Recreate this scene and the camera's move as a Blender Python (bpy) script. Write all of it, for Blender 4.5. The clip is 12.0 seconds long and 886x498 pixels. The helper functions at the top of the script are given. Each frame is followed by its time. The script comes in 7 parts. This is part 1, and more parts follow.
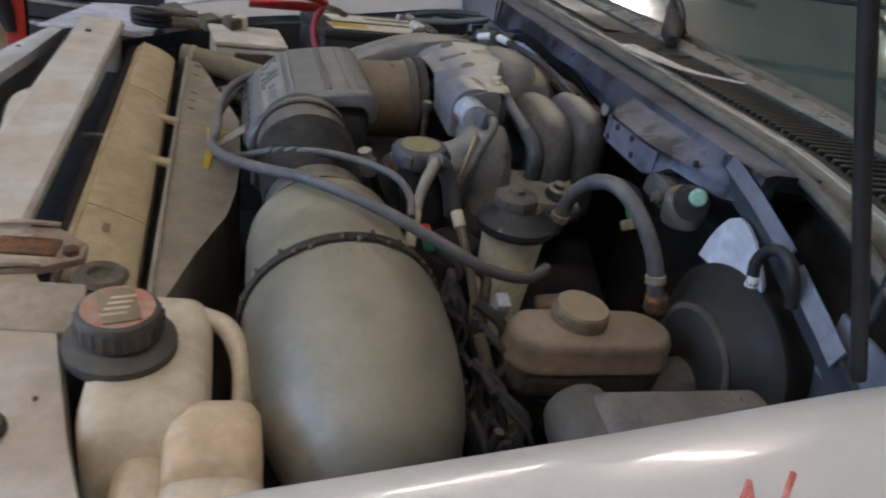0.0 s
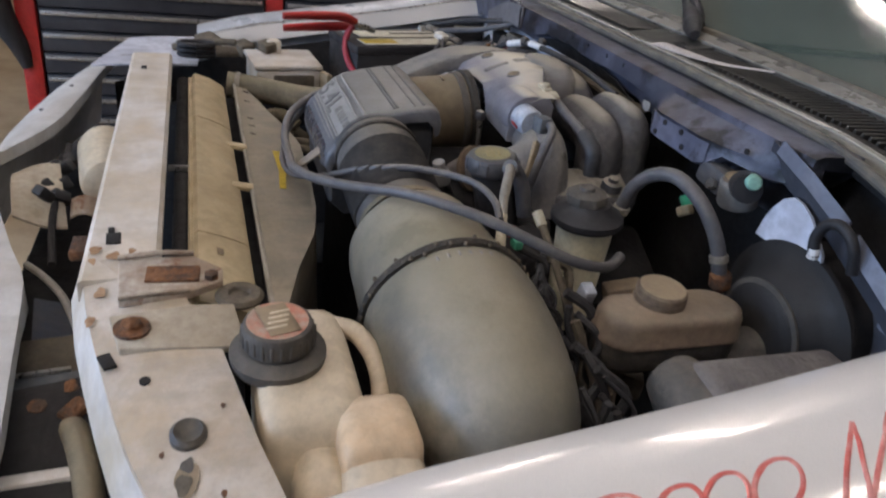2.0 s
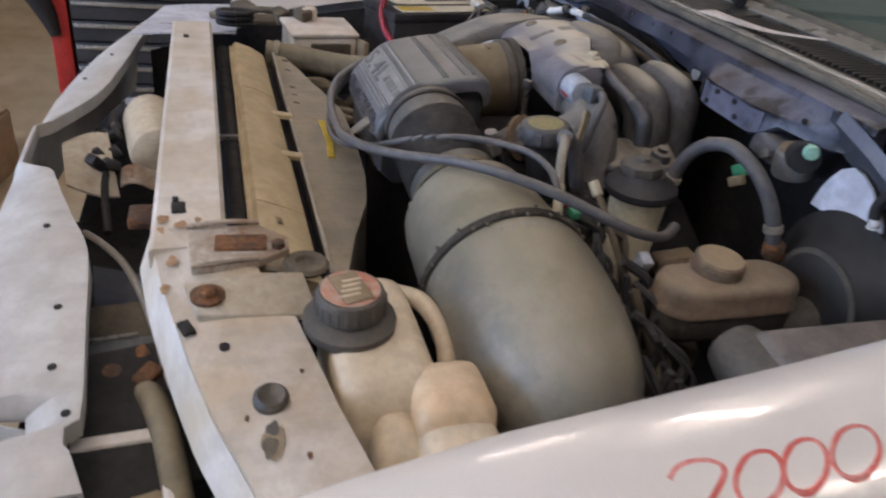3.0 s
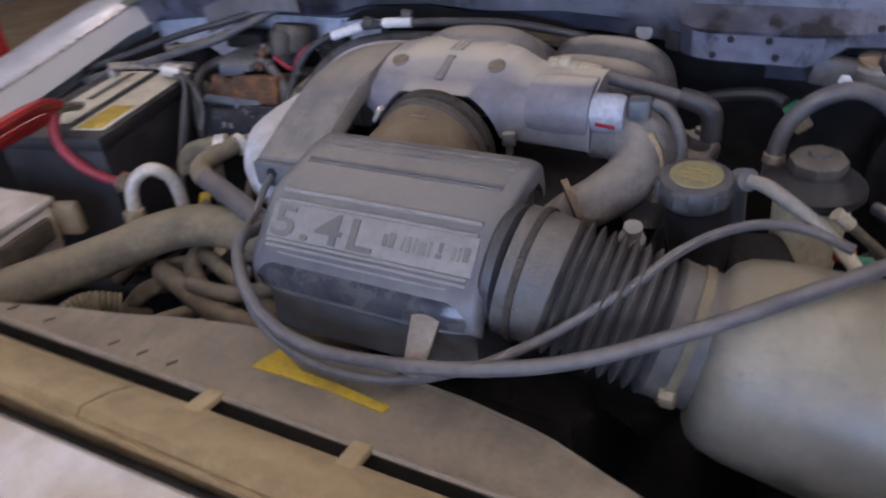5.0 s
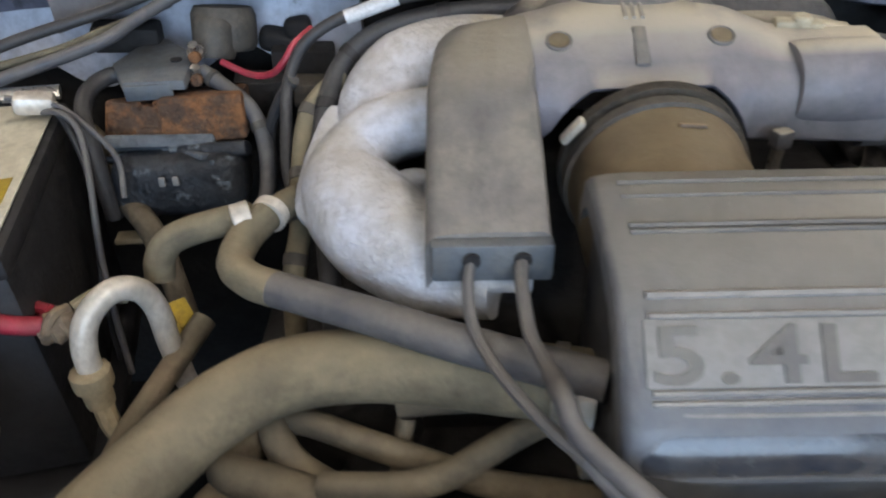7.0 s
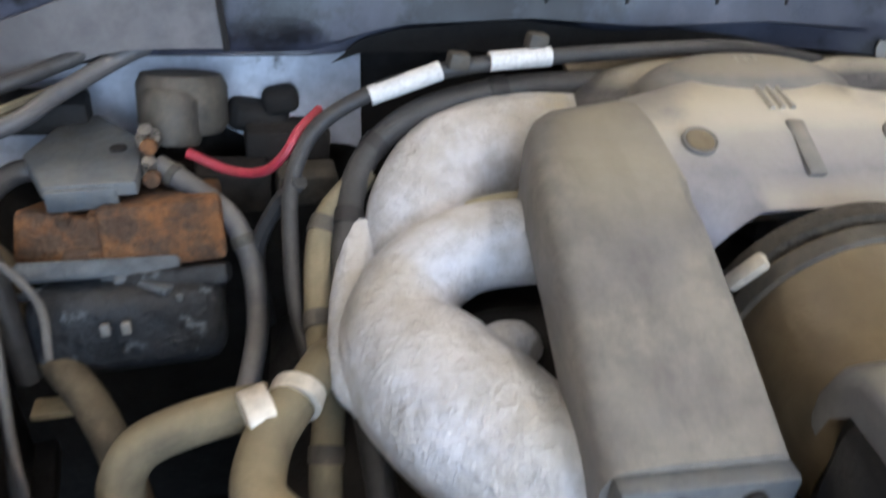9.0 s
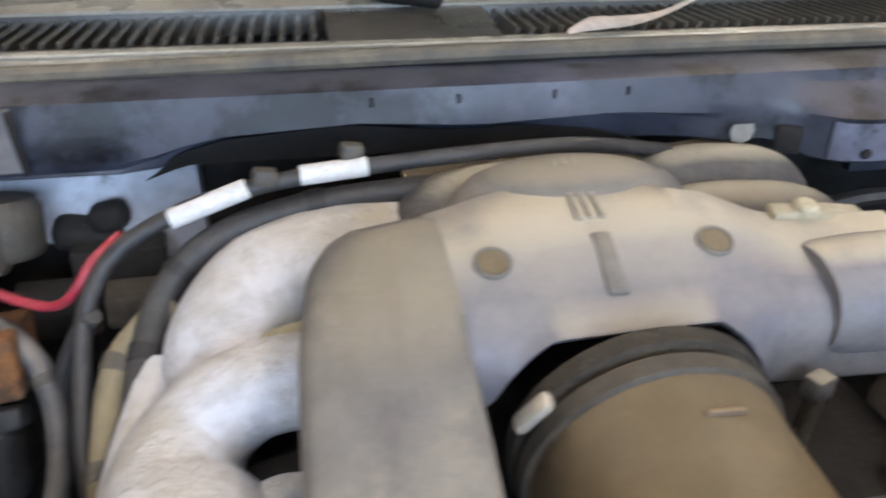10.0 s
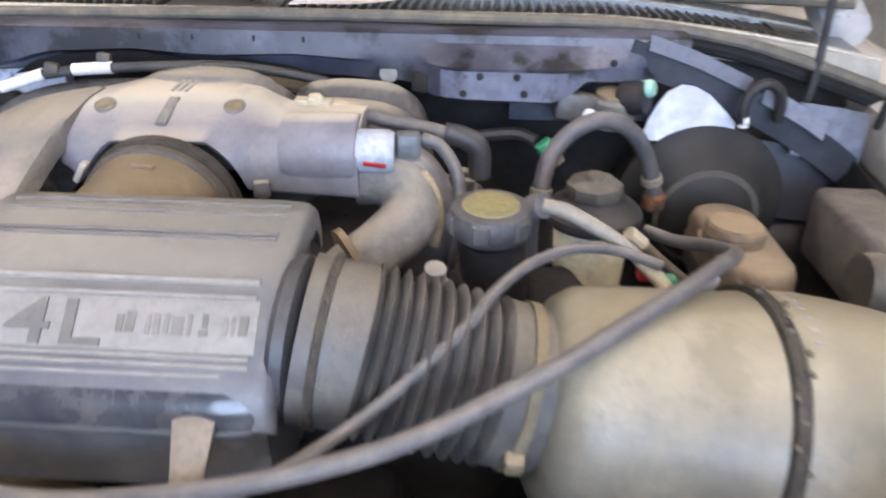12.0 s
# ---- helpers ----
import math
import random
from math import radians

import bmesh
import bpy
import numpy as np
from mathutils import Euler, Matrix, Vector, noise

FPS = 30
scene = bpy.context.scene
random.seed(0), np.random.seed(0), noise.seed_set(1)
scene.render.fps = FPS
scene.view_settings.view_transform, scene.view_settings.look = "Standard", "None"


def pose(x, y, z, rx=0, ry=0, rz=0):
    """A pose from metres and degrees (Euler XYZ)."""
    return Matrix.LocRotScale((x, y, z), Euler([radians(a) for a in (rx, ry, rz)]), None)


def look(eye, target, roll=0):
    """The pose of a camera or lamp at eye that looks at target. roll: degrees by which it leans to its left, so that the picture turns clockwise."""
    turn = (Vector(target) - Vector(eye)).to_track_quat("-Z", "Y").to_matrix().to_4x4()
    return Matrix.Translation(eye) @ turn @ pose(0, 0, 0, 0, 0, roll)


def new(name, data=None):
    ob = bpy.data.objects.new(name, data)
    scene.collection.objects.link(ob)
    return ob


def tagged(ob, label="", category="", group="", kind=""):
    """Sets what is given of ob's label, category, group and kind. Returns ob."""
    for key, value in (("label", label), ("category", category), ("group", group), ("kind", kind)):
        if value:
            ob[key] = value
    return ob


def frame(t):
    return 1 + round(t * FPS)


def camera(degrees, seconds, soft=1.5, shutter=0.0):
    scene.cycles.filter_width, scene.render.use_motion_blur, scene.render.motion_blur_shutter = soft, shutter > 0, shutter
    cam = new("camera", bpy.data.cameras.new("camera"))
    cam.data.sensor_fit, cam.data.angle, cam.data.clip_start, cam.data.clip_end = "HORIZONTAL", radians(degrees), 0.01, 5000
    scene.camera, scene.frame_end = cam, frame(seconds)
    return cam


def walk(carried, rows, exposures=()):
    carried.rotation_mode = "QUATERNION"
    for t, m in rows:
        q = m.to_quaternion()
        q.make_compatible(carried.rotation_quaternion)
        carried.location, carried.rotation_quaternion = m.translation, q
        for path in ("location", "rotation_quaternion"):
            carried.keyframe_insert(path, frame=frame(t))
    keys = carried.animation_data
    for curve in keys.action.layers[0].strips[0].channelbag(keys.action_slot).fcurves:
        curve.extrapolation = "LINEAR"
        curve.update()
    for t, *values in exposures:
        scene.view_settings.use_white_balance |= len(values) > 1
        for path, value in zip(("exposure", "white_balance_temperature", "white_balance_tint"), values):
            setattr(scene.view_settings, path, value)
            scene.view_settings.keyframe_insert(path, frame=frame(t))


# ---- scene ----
SOFT, SHUTTER = 2.0, 0.5
cam = camera(62.8, 12.0, soft=SOFT, shutter=SHUTTER)
PATH = [
    (0, (1.142, 0.248, 1.374), (-0.532, 0.841, 0.454), 11.9),
    (0.5, (1.165, 0.248, 1.389), (-0.533, 0.685, 0.426), 8.8),
    (1, (1.17, 0.248, 1.389), (-0.535, 0.644, 0.42), 9.2),
    (1.5, (1.166, 0.182, 1.401), (-0.538, 0.64, 0.459), 7.0),
    (2, (1.181, 0.114, 1.402), (-0.483, 0.724, 0.475), 7.6),
    (2.5, (1.194, 0.082, 1.401), (-0.407, 0.758, 0.411), 9.5),
    (3, (1.173, 0.059, 1.401), (-0.458, 0.632, 0.395), 7.4),
    (3.2, (1.145, 0.051, 1.399), (-0.494, 0.613, 0.4), 6.1),
    (4.8, (0.492, -0.133, 1.407), (-0.519, 1.208, 0.322), -5.0),
    (5, (0.401, -0.153, 1.392), (-0.433, 1.312, 0.316), -5.6),
    (5.5, (0.235, -0.117, 1.381), (-0.259, 1.422, 0.204), -5.4),
    (6, (0.066, -0.04, 1.354), (-0.262, 1.517, 0.142), -7.1),
    (6.5, (-0.038, -0.005, 1.331), (-0.223, 1.573, 0.116), -3.7),
    (7, (-0.159, 0.038, 1.318), (-0.166, 1.654, 0.14), -1.2),
    (7.2, (-0.196, 0.061, 1.307), (-0.138, 1.688, 0.145), 0.5),
    (8.8, (-0.282, 0.226, 1.286), (-0.046, 1.844, 0.135), 2.2),
    (9, (-0.279, 0.245, 1.282), (0.017, 1.889, 0.182), 3.1),
    (9.5, (-0.233, 0.269, 1.288), (0.08, 1.974, 0.29), 3.5),
    (10, (-0.156, 0.278, 1.305), (0.177, 1.995, 0.334), 0.6),
    (10.5, (-0.036, 0.25, 1.308), (0.319, 1.969, 0.348), -0.0),
    (11, (0.11, 0.171, 1.32), (0.213, 1.915, 0.347), 0.6),
    (11.5, (0.258, 0.055, 1.297), (0.074, 1.837, 0.407), -0.4),
    (12, (0.309, -0.077, 1.303), (0.208, 1.711, 0.413), 0.7),
]
EXPOSURES = [(0, -0.50, 6300, 15), (0.5, -0.34, 6350, 16), (1.5, -0.27, 6350, 17), (2.5, -0.19, 6450, 19), (3.0, -0.22, 6550, 20), (5.0, -0.32, 6200, 28), (5.5, -0.20, 6300, 27), (6.0, -0.06, 6400, 18), (6.5, 0.0, 6750, 15), (7.0, 0.06, 6800, 12), (8.0, 0.19, 6800, 12), (9.0, 0.29, 6750, 12), (9.5, 0.41, 6800, 13), (11.0, 0.48, 7000, 14), (11.5, 0.55, 6950, 14), (12.0, 0.91, 6800, 20)]
walk(cam, [(t, look(eye, target, roll)) for t, eye, target, roll in PATH], EXPOSURES)

# ---- light: open garage door ahead of the car, strip lights on the ceiling ----
world = bpy.data.worlds.new("sky")
scene.world = world
world.use_nodes = True
wn = world.node_tree.nodes
sky = wn.new("ShaderNodeTexSky")
sky.sky_type, sky.sun_disc = "NISHITA", False
sky.sun_elevation, sky.sun_rotation = radians(40), radians(20)
wn["Background"].inputs["Strength"].default_value = 0.12
world.node_tree.links.new(sky.outputs["Color"], wn["Background"].inputs["Color"])


def area_lamp(name, at, aim, sx, sy, watts, colour):
    lamp = bpy.data.lights.new(name, "AREA")
    lamp.shape, lamp.size, lamp.size_y, lamp.energy, lamp.color = "RECTANGLE", sx, sy, watts, colour
    ob = new(name, lamp)
    ob.matrix_world = look(at, aim)
    return ob


area_lamp("door_daylight", (0.6, -4.6, 1.9), (0.3, 0.4, 1.0), 4.2, 2.8, 265, (0.50, 0.71, 1.0))

# ---- materials ----
def surface(name, base, worn, rough=0.6, metal=0.0, big=9.0, fine=160.0, dust=0.35, dust_colour=(0.30, 0.25, 0.17), bump=0.15, amount=0.5, coat=0.0, spots=None, top_dust_light=0.0, streak=0.0, mottle=0.40, flat=0.45, spread=0.26):
    """A painted, plastic or metal surface: two tones in large patches, dust in fine grain, and a fine relief."""
    m = bpy.data.materials.new(name)
    m.use_nodes = True
    nt = m.node_tree
    n, l = nt.nodes, nt.links
    bsdf = n["Principled BSDF"]
    co = n.new("ShaderNodeTexCoord")

    def grain(scale, detail, low, high, stretch=None):
        t = n.new("ShaderNodeTexNoise")
        t.inputs["Scale"].default_value, t.inputs["Detail"].default_value, t.inputs["Roughness"].default_value = scale, detail, 0.62
        source = co.outputs["Object"]
        if stretch:
            mp = n.new("ShaderNodeMapping")
            mp.inputs["Scale"].default_value = stretch
            l.new(source, mp.inputs["Vector"])
            source = mp.outputs["Vector"]
        l.new(source, t.inputs["Vector"])
        r = n.new("ShaderNodeMapRange")
        r.inputs["From Min"].default_value, r.inputs["From Max"].default_value = low, high
        l.new(t.outputs["Fac"], r.inputs["Value"])
        return r.outputs["Result"]

    def blend(factor, a, b):
        x = n.new("ShaderNodeMix")
        x.data_type = "RGBA"
        l.new(factor, x.inputs["Factor"])
        for v, socket in ((a, x.inputs["A"]), (b, x.inputs["B"])):
            if isinstance(v, tuple):
                socket.default_value = (*v, 1)
            else:
                l.new(v, socket)
        return x.outputs["Result"]

    def scaled(v, k):
        x = n.new("ShaderNodeMath")
        x.operation = "MULTIPLY"
        l.new(v, x.inputs[0])
        x.inputs[1].default_value = k
        return x.outputs[0]

    patches = grain(big, 6, 0.5 - amount * 0.26, 0.5 + amount * 0.26)
    colour = blend(patches, base, worn)
    film = grain(big * 2.3, 8, 0.35, 0.72)
    colour = blend(scaled(film, dust), colour, dust_colour)
    blotch = grain(big * 5.5, 9, 0.44, 0.62)
    colour = blend(scaled(blotch, mottle), colour, tuple(c * 0.62 for c in worn))
    specks = grain(fine, 3, 0.45, 0.75)
    dark = tuple(c * 0.55 for c in base)
    colour = blend(scaled(specks, 0.22), colour, dark)
    if spots:
        colour = blend(grain(spots[1], 6, spots[2], spots[2] + 0.08), colour, spots[0])
    if streak:
        run = grain(big * 4, 5, 0.5, 0.68, (1.0, 0.16, 1.0))
        colour = blend(scaled(run, streak), colour, tuple(c * 0.5 for c in base))
    if top_dust_light:
        # pale dust on upward faces, in uneven patches, also stands in for overhead light
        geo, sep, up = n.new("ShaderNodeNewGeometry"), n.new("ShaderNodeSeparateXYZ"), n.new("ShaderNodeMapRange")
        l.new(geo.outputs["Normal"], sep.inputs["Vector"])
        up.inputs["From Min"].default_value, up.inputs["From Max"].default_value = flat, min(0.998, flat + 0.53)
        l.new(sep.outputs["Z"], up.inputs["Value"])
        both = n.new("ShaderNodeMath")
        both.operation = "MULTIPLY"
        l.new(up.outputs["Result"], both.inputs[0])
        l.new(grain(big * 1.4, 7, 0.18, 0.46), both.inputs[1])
        colour = blend(scaled(both.outputs[0], top_dust_light), colour, dust_colour)
    l.new(colour, bsdf.inputs["Base Color"])
    rg = n.new("ShaderNodeMapRange")
    rg.inputs["To Min"].default_value, rg.inputs["To Max"].default_value = rough - spread * 0.3, min(1.0, rough + spread * 0.7)
    l.new(film, rg.inputs["Value"])
    l.new(rg.outputs["Result"], bsdf.inputs["Roughness"])
    bsdf.inputs["Metallic"].default_value = metal
    bsdf.inputs["Coat Weight"].default_value = coat
    bsdf.inputs["Coat Roughness"].default_value = 0.06
    bm_ = n.new("ShaderNodeBump")
    bm_.inputs["Strength"].default_value, bm_.inputs["Distance"].default_value = bump, 0.004
    mixh = n.new("ShaderNodeMath")
    mixh.operation = "ADD"
    l.new(scaled(specks, 0.35), mixh.inputs[0])
    l.new(film, mixh.inputs[1])
    l.new(mixh.outputs[0], bm_.inputs["Height"])
    if bump:
        l.new(bm_.outputs["Normal"], bsdf.inputs["Normal"])
    return m


M = {
    "concrete": surface("garage concrete", (0.46, 0.36, 0.23), (0.36, 0.27, 0.17), 0.75, big=1.3, fine=60, dust=0.3),
    "wall": surface("painted wall", (0.34, 0.31, 0.27), (0.28, 0.26, 0.225), 0.85, big=0.8, fine=40, dust=0.1),
    "ceiling": surface("ceiling panel", (0.45, 0.44, 0.41), (0.38, 0.37, 0.35), 0.9, big=0.7, fine=40, dust=0.05),
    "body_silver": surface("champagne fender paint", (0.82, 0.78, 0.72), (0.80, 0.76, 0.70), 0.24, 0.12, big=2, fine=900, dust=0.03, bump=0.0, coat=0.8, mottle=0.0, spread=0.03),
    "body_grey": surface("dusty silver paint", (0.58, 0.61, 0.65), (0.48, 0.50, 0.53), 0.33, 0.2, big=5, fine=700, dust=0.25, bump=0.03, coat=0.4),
    "bay_white": surface("white bay paint under dust", (0.78, 0.77, 0.76), (0.56, 0.48, 0.36), 0.42, big=6, dust=0.26, dust_colour=(0.46, 0.35, 0.21), bump=0.06, spots=((0.24, 0.10, 0.04), 13, 0.66), streak=0.3, mottle=0.25),
    # stained, and darker than bay_white for the shade on the plate
    "plate_white": surface("stained and shade-darkened white end plate", (0.62, 0.60, 0.57), (0.46, 0.38, 0.28), 0.42, big=8, dust=0.5, dust_colour=(0.42, 0.32, 0.20), bump=0.06, spots=((0.30, 0.19, 0.10), 10, 0.62), streak=0.3, mottle=0.35),
    "header_white": surface("dusty white header plastic", (0.60, 0.60, 0.585), (0.40, 0.375, 0.34), 0.45, big=6, dust=0.3, dust_colour=(0.42, 0.34, 0.24), bump=0.05, streak=0.25, mottle=0.2),
    "bracket_rust": surface("rust stained white bracket", (0.46, 0.41, 0.35), (0.30, 0.22, 0.16), 0.6, big=22, dust=0.4, dust_colour=(0.33, 0.24, 0.15), bump=0.2, amount=0.3, spots=((0.20, 0.08, 0.035), 30, 0.54)),
    "dusty_strap": surface("dusty painted strap", (0.44, 0.39, 0.31), (0.36, 0.30, 0.22), 0.6, big=14, dust=0.4, dust_colour=(0.30, 0.24, 0.16), bump=0.1),
    "bay_blue": surface("blue grey bay paint", (0.084, 0.093, 0.134), (0.032, 0.036, 0.056), 0.42, big=5, dust=0.24, dust_colour=(0.14, 0.14, 0.162), bump=0.10, amount=0.26, spots=((0.009, 0.010, 0.014), 12, 0.52)),
    "beam_lilac": surface("lighter lilac grey plate tone", (0.135, 0.140, 0.195), (0.075, 0.08, 0.115), 0.42, big=9, dust=0.25, dust_colour=(0.18, 0.17, 0.18), bump=0.08, amount=0.3, spots=((0.03, 0.03, 0.036), 16, 0.62)),
    "brace_dark": surface("dirty dark blue shade tone", (0.030, 0.033, 0.044), (0.06, 0.064, 0.08), 0.5, big=12, dust=0.25, dust_colour=(0.10, 0.095, 0.095), bump=0.1),
    # raised above the other bay paints to stand in for direct light
    "bay_pale": surface("bay paint lightened for direct light", (0.70, 0.73, 0.82), (0.48, 0.51, 0.59), 0.5, big=12, dust=0.25, dust_colour=(0.20, 0.19, 0.19), bump=0.06, spots=((0.05, 0.046, 0.043), 18, 0.62)),
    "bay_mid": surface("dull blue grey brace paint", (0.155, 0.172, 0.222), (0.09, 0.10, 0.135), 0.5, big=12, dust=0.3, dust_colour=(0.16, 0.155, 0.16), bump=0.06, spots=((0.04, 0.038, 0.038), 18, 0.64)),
    "taupe": surface("dusty taupe paint", (0.16, 0.152, 0.158), (0.11, 0.105, 0.11), 0.55, big=9, dust=0.3, dust_colour=(0.30, 0.27, 0.25), bump=0.08),
    "seal": surface("rubber seal", (0.06, 0.058, 0.055), (0.10, 0.09, 0.075), 0.7, dust=0.5, bump=0.1),
    "cowl": surface("dusty cowl plastic", (0.028, 0.028, 0.028), (0.056, 0.054, 0.049), 0.30, big=5, dust=0.30, dust_colour=(0.15, 0.14, 0.118), bump=0.1, coat=0.5, streak=0.3),
    "cowl_lip": surface("dusty light cowl edge", (0.16, 0.157, 0.140), (0.30, 0.29, 0.255), 0.28, big=7, dust=0.35, dust_colour=(0.40, 0.375, 0.31), bump=0.08, streak=0.3),
    "lip_glint": surface("cowl lip highlight", (0.52, 0.51, 0.46), (0.40, 0.39, 0.35), 0.3, big=10, dust=0.2, bump=0.03),
    "black": surface("black plastic", (0.012, 0.0118, 0.014), (0.019, 0.0185, 0.021), 0.55, big=20, dust=0.12, dust_colour=(0.06, 0.052, 0.04), bump=0.15),
    "booster_black": surface("black booster paint", (0.011, 0.0102, 0.010), (0.020, 0.018, 0.017), 0.68, big=8, dust=0.25, dust_colour=(0.045, 0.038, 0.033), bump=0.12, coat=0.0),
    # near-black for grimy parts and for gaps, holes and depths in shade
    "void": surface("near-black grime and shade", (0.0115, 0.0106, 0.0115), (0.021, 0.019, 0.0185), 0.85, big=20, dust=0.08, bump=0.3, dust_colour=(0.05, 0.04, 0.03)),
    "grime": surface("oily grime", (0.05, 0.042, 0.032), (0.12, 0.095, 0.065), 0.75, big=18, dust=0.35, bump=0.4),
    "box": surface("dusty grey resonator plastic", (0.086, 0.093, 0.114), (0.134, 0.138, 0.150), 0.40, big=9, dust=0.30, dust_colour=(0.25, 0.235, 0.200), bump=0.10, streak=0.3, top_dust_light=0.55, flat=0.72),
    "box_pale": surface("dusty embossed plastic", (0.22, 0.215, 0.21), (0.27, 0.262, 0.25), 0.6, big=20, dust=0.35, dust_colour=(0.30, 0.28, 0.25), bump=0.1),
    "box_dark": surface("resonator base plastic", (0.028, 0.032, 0.042), (0.05, 0.055, 0.065), 0.45, dust=0.18, bump=0.12),
    "letter": surface("embossed letter plastic", (0.105, 0.105, 0.11), (0.15, 0.15, 0.15), 0.55, dust=0.35, bump=0.1),
    "letter_worn": surface("worn letter plastic", (0.15, 0.15, 0.15), (0.21, 0.205, 0.20), 0.6, big=40, dust=0.35, bump=0.1),
    "plenum": surface("dusty throttle cover plastic", (0.142, 0.140, 0.178), (0.19, 0.186, 0.212), 0.48, big=7, dust=0.18, dust_colour=(0.60, 0.55, 0.43), bump=0.10, amount=0.3, top_dust_light=0.84, streak=0.3, mottle=0.28, flat=0.89),
    "cover_rib": surface("pale cover rib", (0.42, 0.39, 0.33), (0.30, 0.28, 0.25), 0.5, big=20, dust=0.2, bump=0.05),
    "plenum_dark": surface("dusty cable arm plastic", (0.140, 0.136, 0.142), (0.20, 0.188, 0.176), 0.6, big=9, dust=0.30, dust_colour=(0.38, 0.34, 0.255), bump=0.12, amount=0.3, top_dust_light=0.55, streak=0.5, mottle=0.45, flat=0.93),
    "print_brown": surface("faded brown print", (0.22, 0.18, 0.07), (0.30, 0.25, 0.09), 0.6, big=60, dust=0.3, bump=0.1),
    "manifold": surface("dusty cast aluminium", (0.050, 0.050, 0.059), (0.088, 0.086, 0.093), 0.6, big=16, dust=0.14, dust_colour=(0.42, 0.38, 0.30), bump=0.45, amount=0.3, top_dust_light=0.8, flat=0.8, spots=((0.05, 0.042, 0.033), 18, 0.62)),
    "elbow_cast": surface("pale dusty cast elbow", (0.125, 0.121, 0.128), (0.215, 0.206, 0.205), 0.6, big=16, dust=0.32, dust_colour=(0.38, 0.34, 0.265), bump=0.45, amount=0.3, top_dust_light=0.55, flat=0.6, spots=((0.05, 0.042, 0.033), 18, 0.62)),
    "duct": surface("brown rubber intake duct", (0.085, 0.062, 0.038), (0.14, 0.108, 0.066), 0.5, big=10, dust=0.4, dust_colour=(0.25, 0.195, 0.115), bump=0.15, amount=0.35, top_dust_light=0.3),
    "bellows": surface("dusty bellows rubber", (0.042, 0.043, 0.050), (0.080, 0.077, 0.075), 0.55, big=14, dust=0.32, dust_colour=(0.25, 0.22, 0.17), bump=0.15, top_dust_light=0.35),
    "canister": surface("olive grey canister plastic", (0.125, 0.121, 0.104), (0.225, 0.212, 0.182), 0.38, big=6, dust=0.45, dust_colour=(0.32, 0.28, 0.185), bump=0.05, mottle=0.6, amount=0.28, spots=((0.095, 0.09, 0.068), 9, 0.53), top_dust_light=0.5),
    "band": surface("oily clamp band", (0.020, 0.018, 0.018), (0.05, 0.042, 0.033), 0.6, big=60, dust=0.12, bump=0.6),
    "hose": surface("grey rubber hose", (0.056, 0.058, 0.072), (0.098, 0.096, 0.102), 0.5, big=20, dust=0.36, dust_colour=(0.24, 0.213, 0.175), bump=0.12, top_dust_light=0.28),
    "wire_pale": surface("pale washer tube", (0.30, 0.28, 0.25), (0.22, 0.20, 0.17), 0.5, big=30, dust=0.3, bump=0.05),
    "hose_tan": surface("dust covered rubber hose", (0.086, 0.074, 0.050), (0.185, 0.155, 0.102), 0.8, big=14, dust=0.5, dust_colour=(0.275, 0.228, 0.145), bump=0.25, amount=0.3, top_dust_light=0.45),
    # hose_tan darkened for low hoses that get less light
    "hose_low": surface("shaded dust covered small hose", (0.06, 0.050, 0.036), (0.15, 0.122, 0.082), 0.8, big=16, dust=0.36, dust_colour=(0.26, 0.21, 0.14), bump=0.25, amount=0.3, top_dust_light=0.35),
    "hose_black": surface("black rubber hose", (0.020, 0.020, 0.023), (0.042, 0.042, 0.045), 0.5, big=22, dust=0.25, dust_colour=(0.13, 0.12, 0.11), bump=0.2),
    "radiator": surface("sandy plastic radiator tank", (0.53, 0.43, 0.26), (0.43, 0.34, 0.195), 0.5, big=7, dust=0.4, dust_colour=(0.32, 0.24, 0.14), bump=0.08, amount=0.4, streak=0.25),
    "shroud": surface("dusty fan shroud", (0.18, 0.155, 0.122), (0.28, 0.24, 0.18), 0.7, big=7, dust=0.5, dust_colour=(0.34, 0.28, 0.19), bump=0.15, amount=0.35, streak=0.3),
    "lip_pale": surface("pale shroud lip", (0.34, 0.31, 0.26), (0.25, 0.22, 0.175), 0.5, big=14, dust=0.3, bump=0.08),
    "fibre": surface("grey fibre cover", (0.092, 0.082, 0.080), (0.145, 0.130, 0.120), 0.9, big=9, dust=0.4, dust_colour=(0.25, 0.22, 0.185), bump=0.8, amount=0.35),
    "yellow": surface("yellow label", (0.60, 0.42, 0.02), (0.48, 0.33, 0.03), 0.5, big=30, dust=0.2, bump=0.03),
    "yellow_cap": surface("yellow print on a cap", (0.27, 0.24, 0.10), (0.19, 0.17, 0.09), 0.65, big=60, dust=0.4, bump=0.15),
    "bottle": surface("yellowed reservoir plastic", (0.67, 0.585, 0.445), (0.58, 0.48, 0.34), 0.4, big=10, dust=0.2, dust_colour=(0.48, 0.37, 0.23), bump=0.05, spots=((0.50, 0.33, 0.16), 7, 0.63)),
    "bowl": surface("translucent yellow bowl", (0.84, 0.78, 0.58), (0.74, 0.67, 0.46), 0.35, big=20, dust=0.15, bump=0.04),
    "bottle_dim": surface("grimy reservoir plastic", (0.185, 0.130, 0.092), (0.13, 0.095, 0.068), 0.5, big=16, dust=0.35, dust_colour=(0.28, 0.225, 0.15), bump=0.15, top_dust_light=0.35),
    "brown": surface("dusty brown plastic", (0.165, 0.115, 0.078), (0.115, 0.082, 0.058), 0.65, big=20, dust=0.4, dust_colour=(0.36, 0.28, 0.17), bump=0.2, top_dust_light=0.5, flat=0.8),
